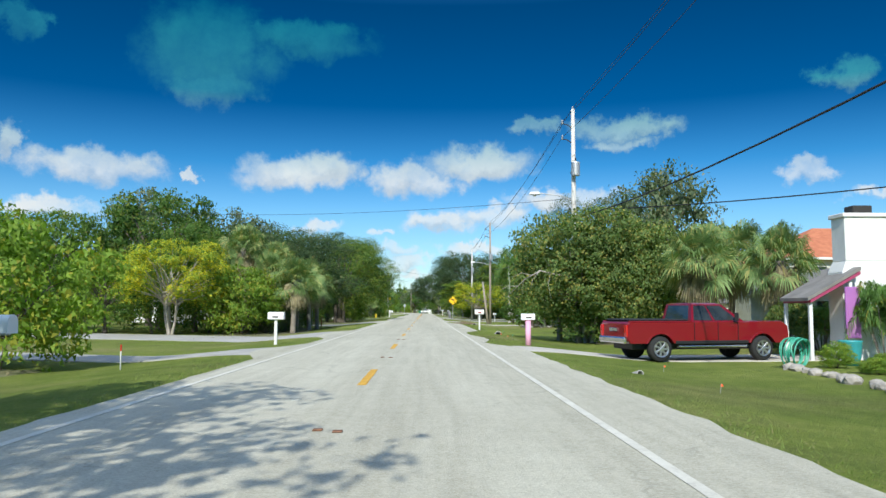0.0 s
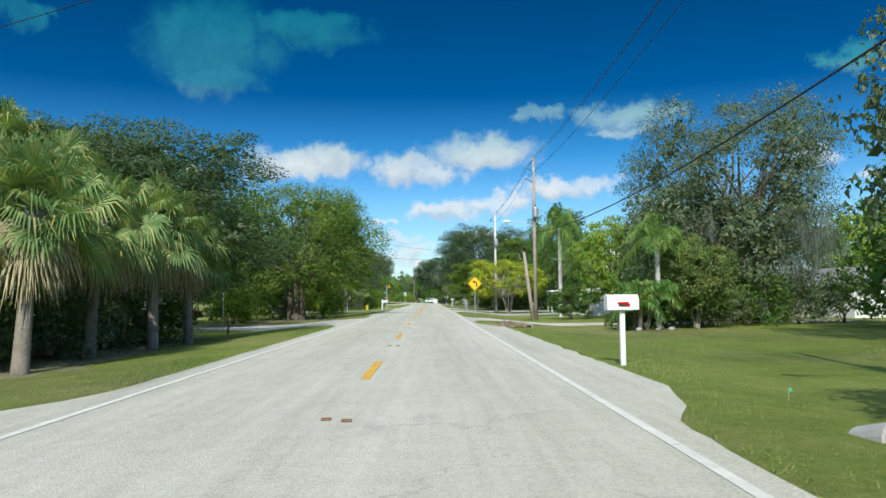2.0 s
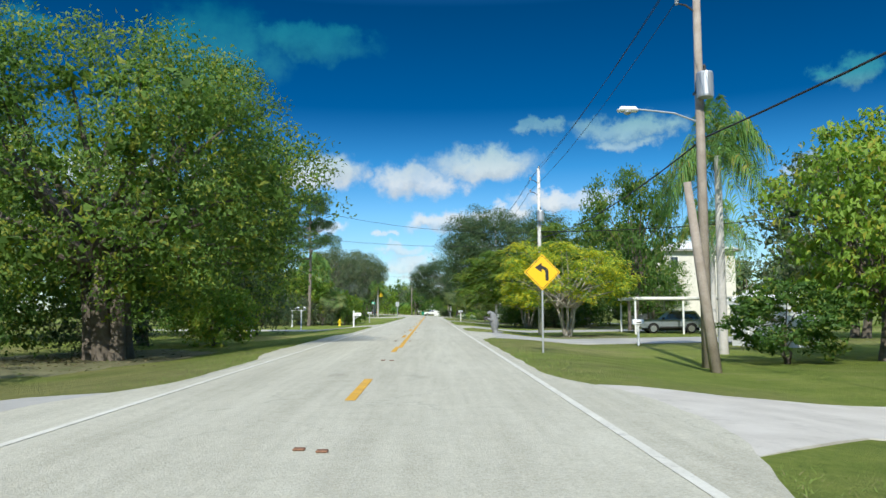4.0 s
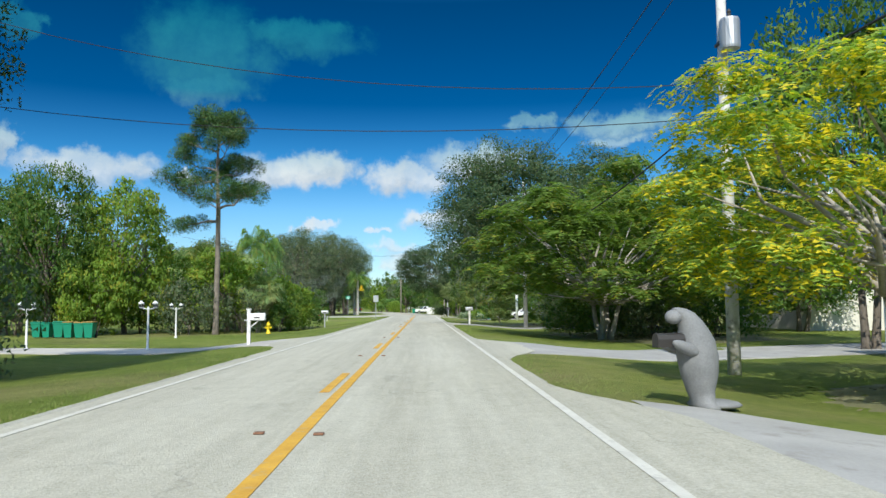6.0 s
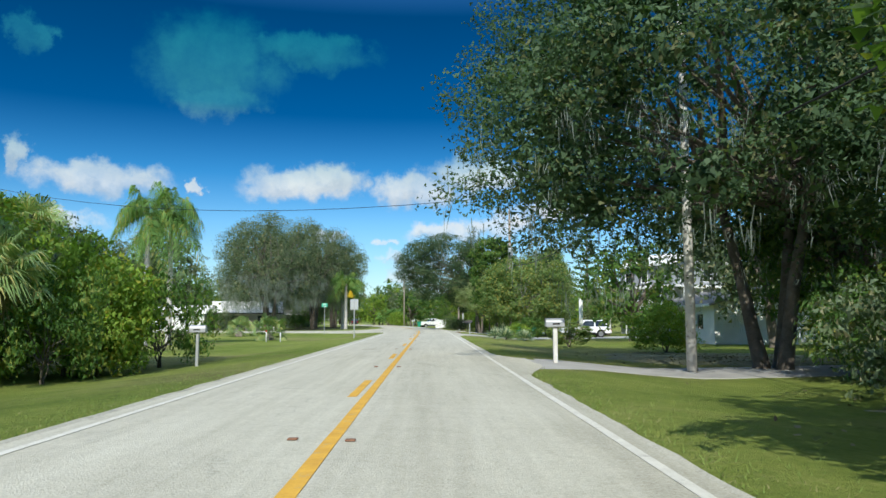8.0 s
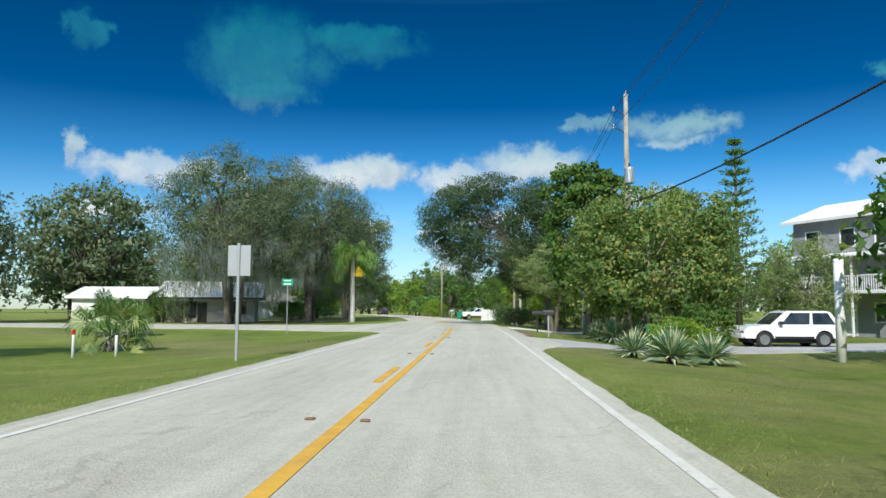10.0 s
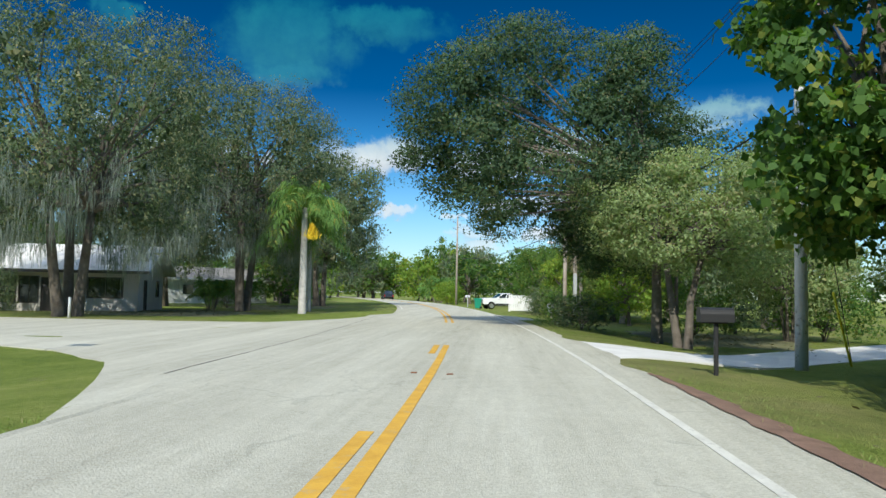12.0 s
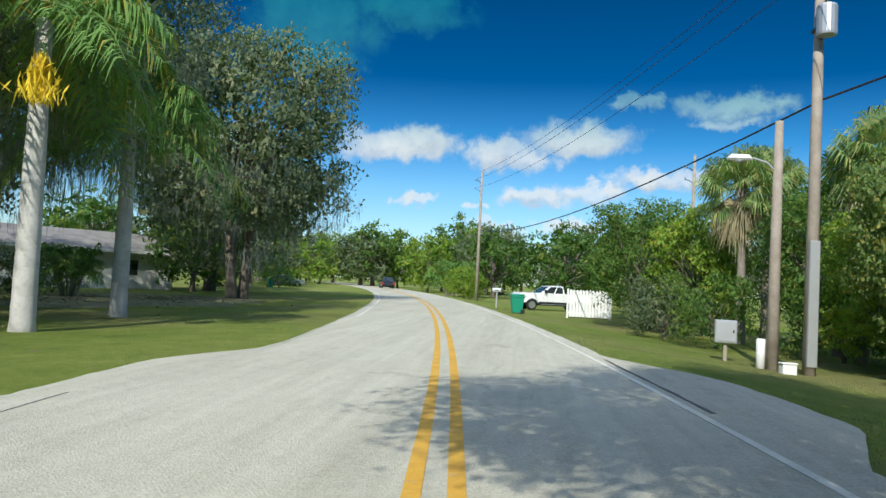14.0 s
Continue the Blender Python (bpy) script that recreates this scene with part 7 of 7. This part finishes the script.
house("tall cream house with shallow roof", pose(31.5, 166, -0.4, 0, 0, -90), 12, 9, 8.6, "hip", 0.28, "wall_cream", "roof_white", 0.7,
      ((1.5, 1.2, 1, 1.3, "window"), (5, 1.2, 1, 1.3, "window"), (1.5, 1.0, 6.4, 1.4, "window"), (5.2, 1.0, 6.4, 1.4, "window"), (9, 1.0, 6.4, 1.4, "window")), ((1.5, 1.0, 6.4, 1.4, "window"), (5.5, 1.0, 6.4, 1.4, "window")))
house("white bungalow behind the oak", pose(24, 204, -0.4, 0, 0, -90), 12, 7, 2.7, "gable", 0.3, "wall_white", "roof_grey", 0.5, ((2, 1.4, 0.9, 1.2, "window"), (6, 0.95, 0.02, 2.05, "door"), (8.6, 1.4, 0.9, 1.2, "window")))
grey_house = house("grey two-storey house with white trim", pose(29.9, 236, -0.4, 0, 0, -65), 9, 8, 8.0, "gable", 0.35, "wall_grey", "roof_white", 0.6,
      ((1, 1.2, 0.9, 1.3, "window"), (4, 0.95, 0.02, 2.05, "door"), (6.2, 1.2, 0.9, 1.3, "window"), (1, 1.2, 5.9, 1.3, "window"), (3.8, 1.2, 5.9, 1.3, "window"), (6.4, 1.2, 5.9, 1.3, "window")), ((1.2, 1.2, 5.9, 1.3, "window"), (4.6, 1.2, 5.9, 1.3, "window")))
# a veranda round two sides: roof, deck, posts and balusters
for name, m, ln in (("veranda", pose(-4.5, -4.0, 0), 9.0), ("veranda", pose(4.5, -4.0, 0, 0, 0, 90), 8.0)):
    deck = part(name, Geo().box(0, ln, -1.8, -0.02, 2.75, 2.95, 0.01), "white", grey_house, "white timber veranda", at=m)
    part("porch_roof", Geo().put([(0, -2.1, 5.2), (ln, -2.1, 5.2), (ln, -0.02, 5.55), (0, -0.02, 5.55), (0, -2.1, 5.08), (ln, -2.1, 5.08), (ln, -0.02, 5.4), (0, -0.02, 5.4)],
                                [(0, 1, 2, 3), (7, 6, 5, 4), (0, 4, 5, 1), (1, 5, 6, 2), (2, 6, 7, 3), (3, 7, 4, 0)]), "roof_white", deck)
    for i in range(4):
        x = 0.08 + (ln - 0.16) * i / 3
        part("post", Geo().box(x - 0.06, x + 0.06, -1.76, -1.64, 0, 5.08, 0.008), "white", deck)
    part("rail", Geo().box(0, ln, -1.74, -1.66, 3.85, 3.93, 0.01), "white", deck)
    for i in range(int(ln / 0.16)):
        part("baluster", Geo().box(0.14 + 0.16 * i, 0.18 + 0.16 * i, -1.72, -1.68, 2.95, 3.85), "white", deck)
house("beige house with a white metal roof", pose(-27.2, 264.8, -0.2, 0, 0, 14), 9, 8.0, 2.75, "gable", 0.38, "wall_beige", "roof_white", 0.8,
      ((0.5, 1.3, 0.5, 1.7, "window"), (1.9, 1.2, 0.5, 1.7, "window"), (3.2, 0.95, 0.02, 2.1, "door"), (5.9, 2.2, 0.85, 1.35, "window")), ((1.6, 0.95, 0.02, 2.05, "door"), (5.4, 1.2, 0.9, 1.2, "window")), trim="dark_metal")
house("white garage with a wide door", pose(-35.6, 261.0, -0.2), 7.5, 6.5, 2.6, "gable", 0.3, "wall_white", "roof_white", 0.5, ((1.2, 5.0, 0.02, 2.15, "garage"),), (), name="garage")
house("white bungalow behind palms", pose(-33, 299, -0.2, 0, 0, 55), 13, 8, 2.7, "gable", 0.3, "wall_white", "roof_grey", 0.6, ((2, 1.4, 0.9, 1.2, "window"), (6, 0.95, 0.02, 2.05, "door"), (9, 1.4, 0.9, 1.2, "window")))

cp = thing("carport", "open carport with a pale flat roof", "carport", "", pose(19.5, 131.5, -0.42, 0, 0, -4))
part("roof", Geo().box(-3.6, 3.6, -3.0, 3.0, 2.45, 2.65, 0.02), "roof_white", cp)
for x in (-3.4, 0, 3.4):
    for y in (-2.8, 2.8):
        part("post", Geo().box(x - 0.06, x + 0.06, y - 0.06, y + 0.06, -0.1, 2.45, 0.01), "white", cp)

# ---- poles and cables ----
POLES = [(9.6, -12.0, 12.8), (9.55, 43.0, 12.9), (9.47, 97.5, 12.6), (9.1, 129.3, 11.7), (9.6, 171.3, 12.6), (9.07, 221.2, 12.2), (8.95, 235.7, 11.0), (6.48, 269.1, 11.2), (-4.9, 324.0, 12.6)]
utility_pole(*POLES[0])
utility_pole(*POLES[1], "pole_pale", lamp=8.0, can=9.4, label="pale weathered utility pole with transformer and lamp")
utility_pole(*POLES[2], lamp=7.5, can=8.2, label="brown wooden utility pole with lamp arm")
utility_pole(*POLES[3], "pole_pale", can=8.2, label="pale weathered utility pole beside a statue")
utility_pole(*POLES[4], "pole_pale", label="pale utility pole under an oak")
utility_pole(*POLES[5], can=8.0, label="wooden utility pole with transformer can")
utility_pole(*POLES[6], "pole_pale", label="pale utility pole with guy wire")
utility_pole(*POLES[7], can=8.6, wrap=True, label="tall wooden utility pole with transformer")
utility_pole(*POLES[8], label="distant wooden utility pole on the bend")
utility_pole(5.85, 269.95, 6.2, lamp=5.2, reach=0.35, arms=False, label="short brown pole with a street light")
utility_pole(9.0, 95.6, 4.9, arms=False, lean=(0, -7), label="short leaning grey pole")
utility_pole(11.5, 305, 11.5, label="wooden utility pole behind gardens")
for (x0, y0, h0), (x1, y1, h1) in zip(POLES, POLES[1:]):
    for dx, dz, s in ((0.0, 0.1, 0.7), (-0.62, -0.75, 0.75), (-0.62, -1.65, 0.8)):
        cable("thin black overhead power cable", (x0 + dx, y0, h0 + dz), (x1 + dx, y1, h1 + dz), s * (y1 - y0) / 50)
    cable("thick black overhead telephone cable", (x0 + 0.15, y0, 6.6), (x1 + 0.15, y1, 6.6), 0.9 * (y1 - y0) / 50, 0.03)
cable("thin black cable crossing the road", (9.5, 43, 7.7), (-24, 66, 9.8), 0.6)
cable("thin black cable crossing the road", (9.1, 129.3, 7.0), (-17.2, 134.3, 12.1), 1.4)
cable("thin black cable crossing the road", (9.1, 129.3, 6.1), (-17.2, 134.3, 8.6), 0.9)
cable("thin black cable crossing the road", (9.6, 171.3, 6.1), (-24, 190, 8.9), 1.3)
cable("thick black cable to a house", (9.55, 43, 7.0), (27, 20, 6.4), 0.4, 0.03)
cable("thick black cable to a house", (9.1, 129.3, 7.0), (27, 112, 6.8), 0.4, 0.03)
cable("steel guy wire with yellow guard", (8.95, 235.7, 7.5), (10.9, 237.2, -0.45), 0.0, 0.012)
post("guy_guard", "yellow plastic guy wire guard", 10.85, 237.15, 2.1, 0.035, "yellow_plastic", "cable guard", lean=-13)

# ---- mailboxes ----
mailbox(-4.6, 10.4, 90, "white letter box on a grey post", "white", "galv", 0.1, 1.0)
mailbox(5.14, 30.3, -90, "white letter box on a thick pink post", "white", "pink", 0.11, 0.98, pipe=True)
mailbox(4.78, 52.07, -90, "white letter box on a white post", "white", "white", 0.1, 1.05, (0.3, 0.6, 0.3), flag=True)
mailbox(-4.75, 30.0, 90, "rounded white letter box on a white post", "white", "white", 0.11, 0.95, (0.28, 0.6, 0.28))
mailbox(-5.5, 140.3, 90, "white letter box on a tall capped post", "white", "white", 0.13, 0.95, (0.24, 0.55, 0.26), 0.42)
mailbox(-6.7, 172.4, 90, "grey letter box on a grey post", "galv", "galv", 0.1, 1.1)
mailbox(5.0, 170.3, -90, "grey letter box on a pale post", "galv", "pole_pale", 0.13, 1.1, (0.3, 0.55, 0.26))
mailbox(11.4, 112.0, -90, "small white letter box by a drive", "white", "white", 0.1, 1.0)
mailbox(5.0, 220.4, -90, "dark green letter box on a thin post", "dark_metal", "galv", 0.08, 1.05)
mailbox(5.25, 230.3, -90, "black letter box on a black post", "black", "black", 0.08, 1.0, (0.3, 0.62, 0.28), bars=False)
mailbox(5.4, 254.5, -90, "dark letter box half hidden by bushes", "dark_metal", "galv", 0.1, 1.1)
mailbox(-2.2, 297.5, -90, "grey letter box near a bin", "galv", "galv", 0.09, 1.0)

# ---- signs ----
sg = thing("road_sign", "yellow diamond road sign with a black bend arrow", "sign", "", pose(4.68, 98.66, -0.06))
part("post", Geo().box(-0.03, 0.03, 0.012, 0.06, -0.3, 3.0, 0.008), "galv", sg)
pl = Geo().at(0, 0, 2.55, 0, 45, 0)
pl.box(-0.41, 0.41, -0.004, 0.006, -0.41, 0.41)
plate = part("plate", pl, "sign_yellow", sg)
g = Geo().at(0, 0, 2.55)
o = [(0.10, -0.27), (0.20, -0.27), (0.20, 0.03), (0.17, 0.11), (0.10, 0.17), (0.0, 0.20), (-0.02, 0.20), (-0.02, 0.30), (-0.24, 0.15), (-0.02, 0.0), (-0.02, 0.10), (0.04, 0.085), (0.085, 0.05), (0.10, 0.0)]
g.prism(o, -0.0075, -0.0045)
part("arrow", g, "black", plate, "black left bend arrow")
b = Geo().at(0, 0, 2.55, 0, 45, 0)
for x0, x1, z0, z1 in ((-0.38, 0.38, 0.365, 0.38), (-0.38, 0.38, -0.38, -0.365), (-0.38, -0.365, -0.365, 0.365), (0.365, 0.38, -0.365, 0.365)):
    b.box(x0, x1, -0.0065, -0.0042, z0, z1)
part("border", b, "black", plate)
sg = thing("road_sign", "grey back of a square road sign on a post", "sign", "", stand(-4.35, 201.4, -6))
part("post", Geo().box(-0.035, 0.035, -0.03, 0.02, -0.3, 2.85, 0.008), "galv", sg)
part("plate", Geo().box(-0.29, 0.29, 0.022, 0.03, 2.05, 2.8, 0.002), "sign_back", sg)
sg = thing("street_sign", "green street name blades on a steel post", "sign", "", stand(-10.6, 231.0, 12))
part("post", Geo().lathe([(0.03, -0.2), (0.03, 3.1)], 10), "galv", sg)
for z, rz in ((3.12, -12), (3.34, -4)):
    bl = part("blade", Geo().box(-0.32, 0.32, -0.006, 0.006, z - 0.1, z + 0.1), "sign_green", sg, at=pose(0, 0, 0, 0, 0, rz))
    part("lettering", Geo().box(-0.24, 0.2, -0.0085, -0.0065, z - 0.035, z + 0.035), "white", bl)
    part("lettering", Geo().box(-0.2, 0.24, 0.0065, 0.0085, z - 0.035, z + 0.035), "white", bl)

# ---- roadside things ----
def hydrant():
    h = thing("fire_hydrant", "yellow fire hydrant in the grass", "hydrant", "", stand(-9.5, 163.7, 20))
    part("barrel", Geo().lathe([(0.17, -0.1), (0.17, 0.08), (0.115, 0.1), (0.115, 0.55), (0.16, 0.56), (0.16, 0.61), (0.13, 0.63), (0.11, 0.72), (0.06, 0.78)], 16), "hydrant", h, smooth=True)
    part("bonnet_nut", Geo().lathe([(0.035, 0.78), (0.035, 0.84)], 5), "hydrant", h)
    for a in (0, 180, 270):
        part("outlet", Geo().at(0, 0, 0.42, 0, 90, a).lathe([(0.06, 0.08), (0.06, 0.17), (0.075, 0.17), (0.075, 0.22), (0.025, 0.22), (0.025, 0.25)], 10), "hydrant", h)


hydrant()


def statue():
    """A rearing sea cow in cast stone, that holds a letter box; one plain mesh."""
    bm = bmesh.new()
    rings = [(-0.02, 0.10, 0.34, 0.18), (0.04, 0.08, 0.36, 0.2), (0.10, 0.06, 0.22, 0.17), (0.25, 0.03, 0.24, 0.2), (0.5, 0.02, 0.3, 0.27), (0.75, 0.0, 0.32, 0.3), (1.0, -0.02, 0.29, 0.27), (1.18, -0.06, 0.22, 0.21),
             (1.3, -0.12, 0.17, 0.18), (1.40, -0.2, 0.14, 0.16), (1.46, -0.27, 0.09, 0.11), (1.48, -0.3, 0.02, 0.03)]
    n, prev = 16, None
    for z, x, ry, rx in rings:
        ring = [bm.verts.new((x + rx * math.cos(math.tau * j / n), ry * math.sin(math.tau * j / n), z)) for j in range(n)]
        if prev:
            for j in range(n):
                bm.faces.new((prev[j], prev[(j + 1) % n], ring[(j + 1) % n], ring[j]))
        prev = ring
    bm.faces.new(prev)
    for s in (-1, 1):
        m = Matrix.Translation((-0.28, s * 0.24, 0.88)) @ Euler((0, radians(-68), s * radians(-14))).to_matrix().to_4x4()
        bmesh.ops.create_uvsphere(bm, u_segments=12, v_segments=8, radius=1.0, matrix=m @ Matrix.Diagonal((0.09, 0.1, 0.28, 1)))
    bmesh.ops.create_uvsphere(bm, u_segments=12, v_segments=8, radius=1.0, matrix=Matrix.Translation((-0.36, 0, 1.34)) @ Matrix.Diagonal((0.13, 0.13, 0.11, 1)))
    bmesh.ops.create_uvsphere(bm, u_segments=14, v_segments=6, radius=1.0, matrix=Matrix.Translation((0.3, 0, 0.04)) @ Matrix.Diagonal((0.34, 0.38, 0.07, 1)))
    bmesh.ops.recalc_face_normals(bm, faces=bm.faces[:])
    me = bpy.data.meshes.new("statue")
    bm.to_mesh(me)
    bm.free()
    for p in me.polygons:
        p.use_smooth = True
    me.materials.append(MAT["statue"])
    ob = tagged(new("statue", me), "grey cast-stone sea cow statue standing by a drive", "statue")
    ob.matrix_basis = stand(5.0, 120.6, 8) @ Matrix.Scale(0.9, 4)


statue()
bx = thing("letter_box", "grey letter box held by a statue", "mailbox", "", stand(4.62, 120.5, 8, 0.78) @ Matrix.Scale(0.8, 4))
part("box", Geo().prism([(-0.11, 0), (0.11, 0), (0.11, 0.13), (0.08, 0.2), (0, 0.23), (-0.08, 0.2), (-0.11, 0.13)], -0.26, 0.2, "x"), "dark_metal", bx)
part("door", Geo().prism([(-0.115, -0.004), (0.115, -0.004), (0.115, 0.13), (0.085, 0.205), (0, 0.236), (-0.085, 0.205), (-0.115, 0.13)], -0.285, -0.262, "x"), "dark_metal", bx)

for x, y, m, lab in ((4.9, 39.0, "orange", "small orange marker flag in the grass"), (4.9, 36.0, "orange", "small orange marker flag in the grass"), (5.5, 39.0, "flag_green", "small green marker flag in the grass"),
                     (6.6, 14.6, "orange", "small orange marker flag in the grass"), (7.4, 20.5, "orange", "small orange marker flag in the grass"), (5.9, 47.6, "flag_green", "small green marker flag in the grass")):
    flag_marker(x, y, m, lab)
for x, y, a, k in ((5.3, 44.3, 10, 0.95), (5.9, 74.6, -10, 0.95), (6.1, 18.2, 20, 0.5), (-5.6, 214.9, 20, 0.45)):
    culvert(x, y, a, k)
rng = np.random.default_rng(5)
for i in range(15):
    u = i / 14
    rock(11.2 + 0.9 * u + rng.normal() * 0.12, 16.6 + 6.0 * u + rng.normal() * 0.1, rng.uniform(0.14, 0.24), i)
for i in range(9):
    rock(12.4 + 1.4 * math.cos(0.7 * i), 76.9 + 1.2 * math.sin(0.7 * i), rng.uniform(0.1, 0.18), 40 + i)
hr = thing("hose_reel", "coiled green garden hose on the grass", "hose", "", stand(12.3, 23.2, 30))
for i in range(9):
    r = 0.46 - 0.012 * (i % 3)
    part("coil", Geo().tube([(r * math.cos(a), 0.04 * (i % 3) - 0.05 + 0.02 * math.sin(3 * a + i), 0.48 + r * math.sin(a)) for a in [math.tau * k / 24 for k in range(25)]], 0.022, 6), "hose", hr, at=pose(rng.normal() * 0.03, 0.03 * i - 0.12, 0, rng.normal() * 5, 0, rng.normal() * 6))
pot = thing("plant_pot", "tall teal glazed plant pot", "pot", "", stand(14.8, 24.6))
part("pot", Geo().lathe([(0.24, 0.0), (0.32, 0.3), (0.36, 0.75), (0.38, 0.8), (0.34, 0.8), (0.33, 0.7)], 18), "teal", pot, smooth=True)
part("soil", Geo().lathe([(0.33, 0.66), (0.33, 0.7)], 18), "dirt", pot)
for x, y, h in ((13.7, 23.4, 0.75), (14.3, 22.0, 0.5), (13.5, 21.0, 0.45)):
    plant("limebush", x, y, h, 0.55, label="yellow-green shrub in a rock-edged bed")
plant("bush", 15.6, 30.4, 2.2, 1.1, label="dark shrub behind a porch")
plant("areca", 17.1, 30.6, 2.6, label="potted palm clump behind a porch")
plant("areca", 16.9, 26.0, 3.6, 0.9, label="slender young palm beside a white chimney")

for i in range(6):
    if i < 3:
        wheeled_bin(-23.2 + 0.78 * i, 159.3 - 0.22 * i, (4, -9, 12)[i], size=(1.0, 0.96, 1.03)[i])
    else:
        wheeled_bin(-23.0 + 0.74 * i, 159.3 - 0.28 * i, (-6, 8, 2)[i - 3], "green wheeled rubbish bin with a tan lid", "tan_plastic", 0.98 + 0.03 * (i % 2))
wheeled_bin(-18.6, 143.5, 10)
wheeled_bin(-18.0, 144.3, 14)
wheeled_bin(9.5, 217.4, -60)
wheeled_bin(10.9, 219.4, -70)
wheeled_bin(-0.9, 289.5, -80)
wheeled_bin(-28, 330, 40)
for x, y in ((-10.6, 143.6), (-14.0, 157.8), (-16.5, 145.0)):
    lamp_post(x, y)
post("wooden_post", "short dark wooden post with plate", -9.2, 75.6, 1.0, 0.05, "rust")
post("steel_pole", "thin grey steel pole on the verge", -10.9, 80.9, 2.2, 0.025, "galv", "pole")
post("wooden_post", "low wooden bollard by the tree", -11.9, 126.5, 0.8, 0.08, "bark")
post("wooden_post", "low pale bollard by the tree", -11.2, 127.1, 0.7, 0.08, "pole_pale")
post("marker_stake", "white stake with a red top", -6.8, 20.2, 0.6, 0.018, "white", "stake", "red_lamp")
post("marker_stake", "rusty stake leaning in the grass", -7.3, 14.6, 0.8, 0.016, "rust", "stake", lean=6)
post("marker_post", "white plastic marker post with red cap", -12.1, 208.2, 0.9, 0.05, "white", "post", "red_lamp")
post("marker_post", "short white marker post in grass", -11.2, 209.4, 0.7, 0.05, "white", "post")
post("white_post", "white post beneath garden trees", 13.6, 209, 3.4, 0.16, "white", "post")
post("bollard", "small white bollard by the side street", -20.5, 252.0, 1.0, 0.07, "white", "post")
post("bollard", "white pipe post beside the pole", 5.6, 270.1, 0.75, 0.12, "white", "post")
ub = thing("utility_cabinet", "grey utility cabinet on a post", "cabinet", "", stand(5.0, 271.3, -10))
part("post", Geo().box(-0.05, 0.05, -0.05, 0.05, -0.2, 0.6, 0.01), "pole_wood", ub)
cb = part("box", Geo().box(-0.3, 0.3, -0.15, 0.15, 0.5, 1.15, 0.02), "galv", ub)
part("door", Geo().box(-0.26, 0.26, -0.17, -0.152, 0.55, 1.1, 0.006), "galv", cb)
part("latch", Geo().box(0.18, 0.22, -0.185, -0.17, 0.8, 0.88, 0.004), "dark_metal", cb)
sb = thing("service_box", "small white service box in the grass", "box", "", stand(5.9, 268.9, 5))
part("box", Geo().box(-0.18, 0.18, -0.13, 0.13, -0.05, 0.24, 0.02), "white", sb)
part("lid", Geo().box(-0.2, 0.2, -0.15, 0.15, 0.24, 0.28, 0.015), "white", sb)
fn = thing("picket_fence", "white plastic picket fence panel", "fence", "", stand(2.4, 297.3, 3))
for i in range(13):
    part("picket", Geo().prism([(0, 0.1), (0.175, 0.1), (0.175, 1.74), (0.0875, 1.82), (0, 1.74)], -0.015, 0.015), "white", fn, at=pose(0.2 * i, 0, 0))
for z in (0.3, 1.35):
    part("rail", Geo().box(-0.05, 2.6, 0.017, 0.06, z, z + 0.1, 0.01), "white", fn)
for x in (-0.1, 2.6):
    part("post", Geo().box(x - 0.06, x + 0.06, -0.01, 0.11, -0.2, 1.85, 0.012), "white", fn)
# brush pile by the drive
br = thing("brush_pile", "heap of dry brown cut branches", "brush pile", "", stand(4.75, 72.8, 70))
g = Geo()
for i in range(150):
    a, r = rng.uniform(0, math.tau), rng.uniform(0, 1) ** 0.6
    p = Vector((1.7 * r * math.cos(a), 0.75 * r * math.sin(a), 0.02 + 0.24 * (1 - r) * rng.uniform(0.2, 1)))
    d = Vector((rng.normal(), rng.normal() * 0.6, rng.normal() * 0.12)).normalized() * rng.uniform(0.2, 0.5)
    g.tube([p - d, p + Vector((0, 0, 0.05)), p + d], [0.014, 0.012, 0.005], 4, False)
tagged(part("brushwood", g, "brick", br), kind="stuff")
spots = np.array([(1.7 * r * math.cos(a), 0.75 * r * math.sin(a), 0.04 + 0.22 * (1 - r) * k) for a, r, k in zip(rng.uniform(0, math.tau, 900), rng.uniform(0, 1, 900) ** 0.6, rng.uniform(0, 1, 900))])
part("dry_leaves", leaves("dry", spots, rng.normal(size=spots.shape), rng.normal(size=spots.shape) + (0, 0, 1), 0.14, 0.06, "dead_frond", rng), "dead_frond", br)

fl = thing("palm_fruit_stalk", "orange fruit stalks hanging from a palm crown", "palm fruit", "", pose(-11.2, 264.0, 5.2))
rng = np.random.default_rng(8)
hang = rng.uniform(0, 1, 420)
sp = np.stack([rng.normal(size=420) * (0.05 + 0.2 * hang), rng.normal(size=420) * (0.05 + 0.2 * hang), 0.55 - 0.95 * hang], 1)
part("spray", leaves("spray", sp, rng.normal(size=sp.shape) * 0.3 + (0, 0, -1), rng.normal(size=sp.shape), 0.34, 0.05, "orange_fruit", rng), "orange_fruit", fl)
part("stem", Geo().tube([(-0.8, 1.2, 1.1), (-0.3, 0.5, 1.0), (0, 0, 0.3)], [0.03, 0.025, 0.02], 6), "queen_leaf", fl)
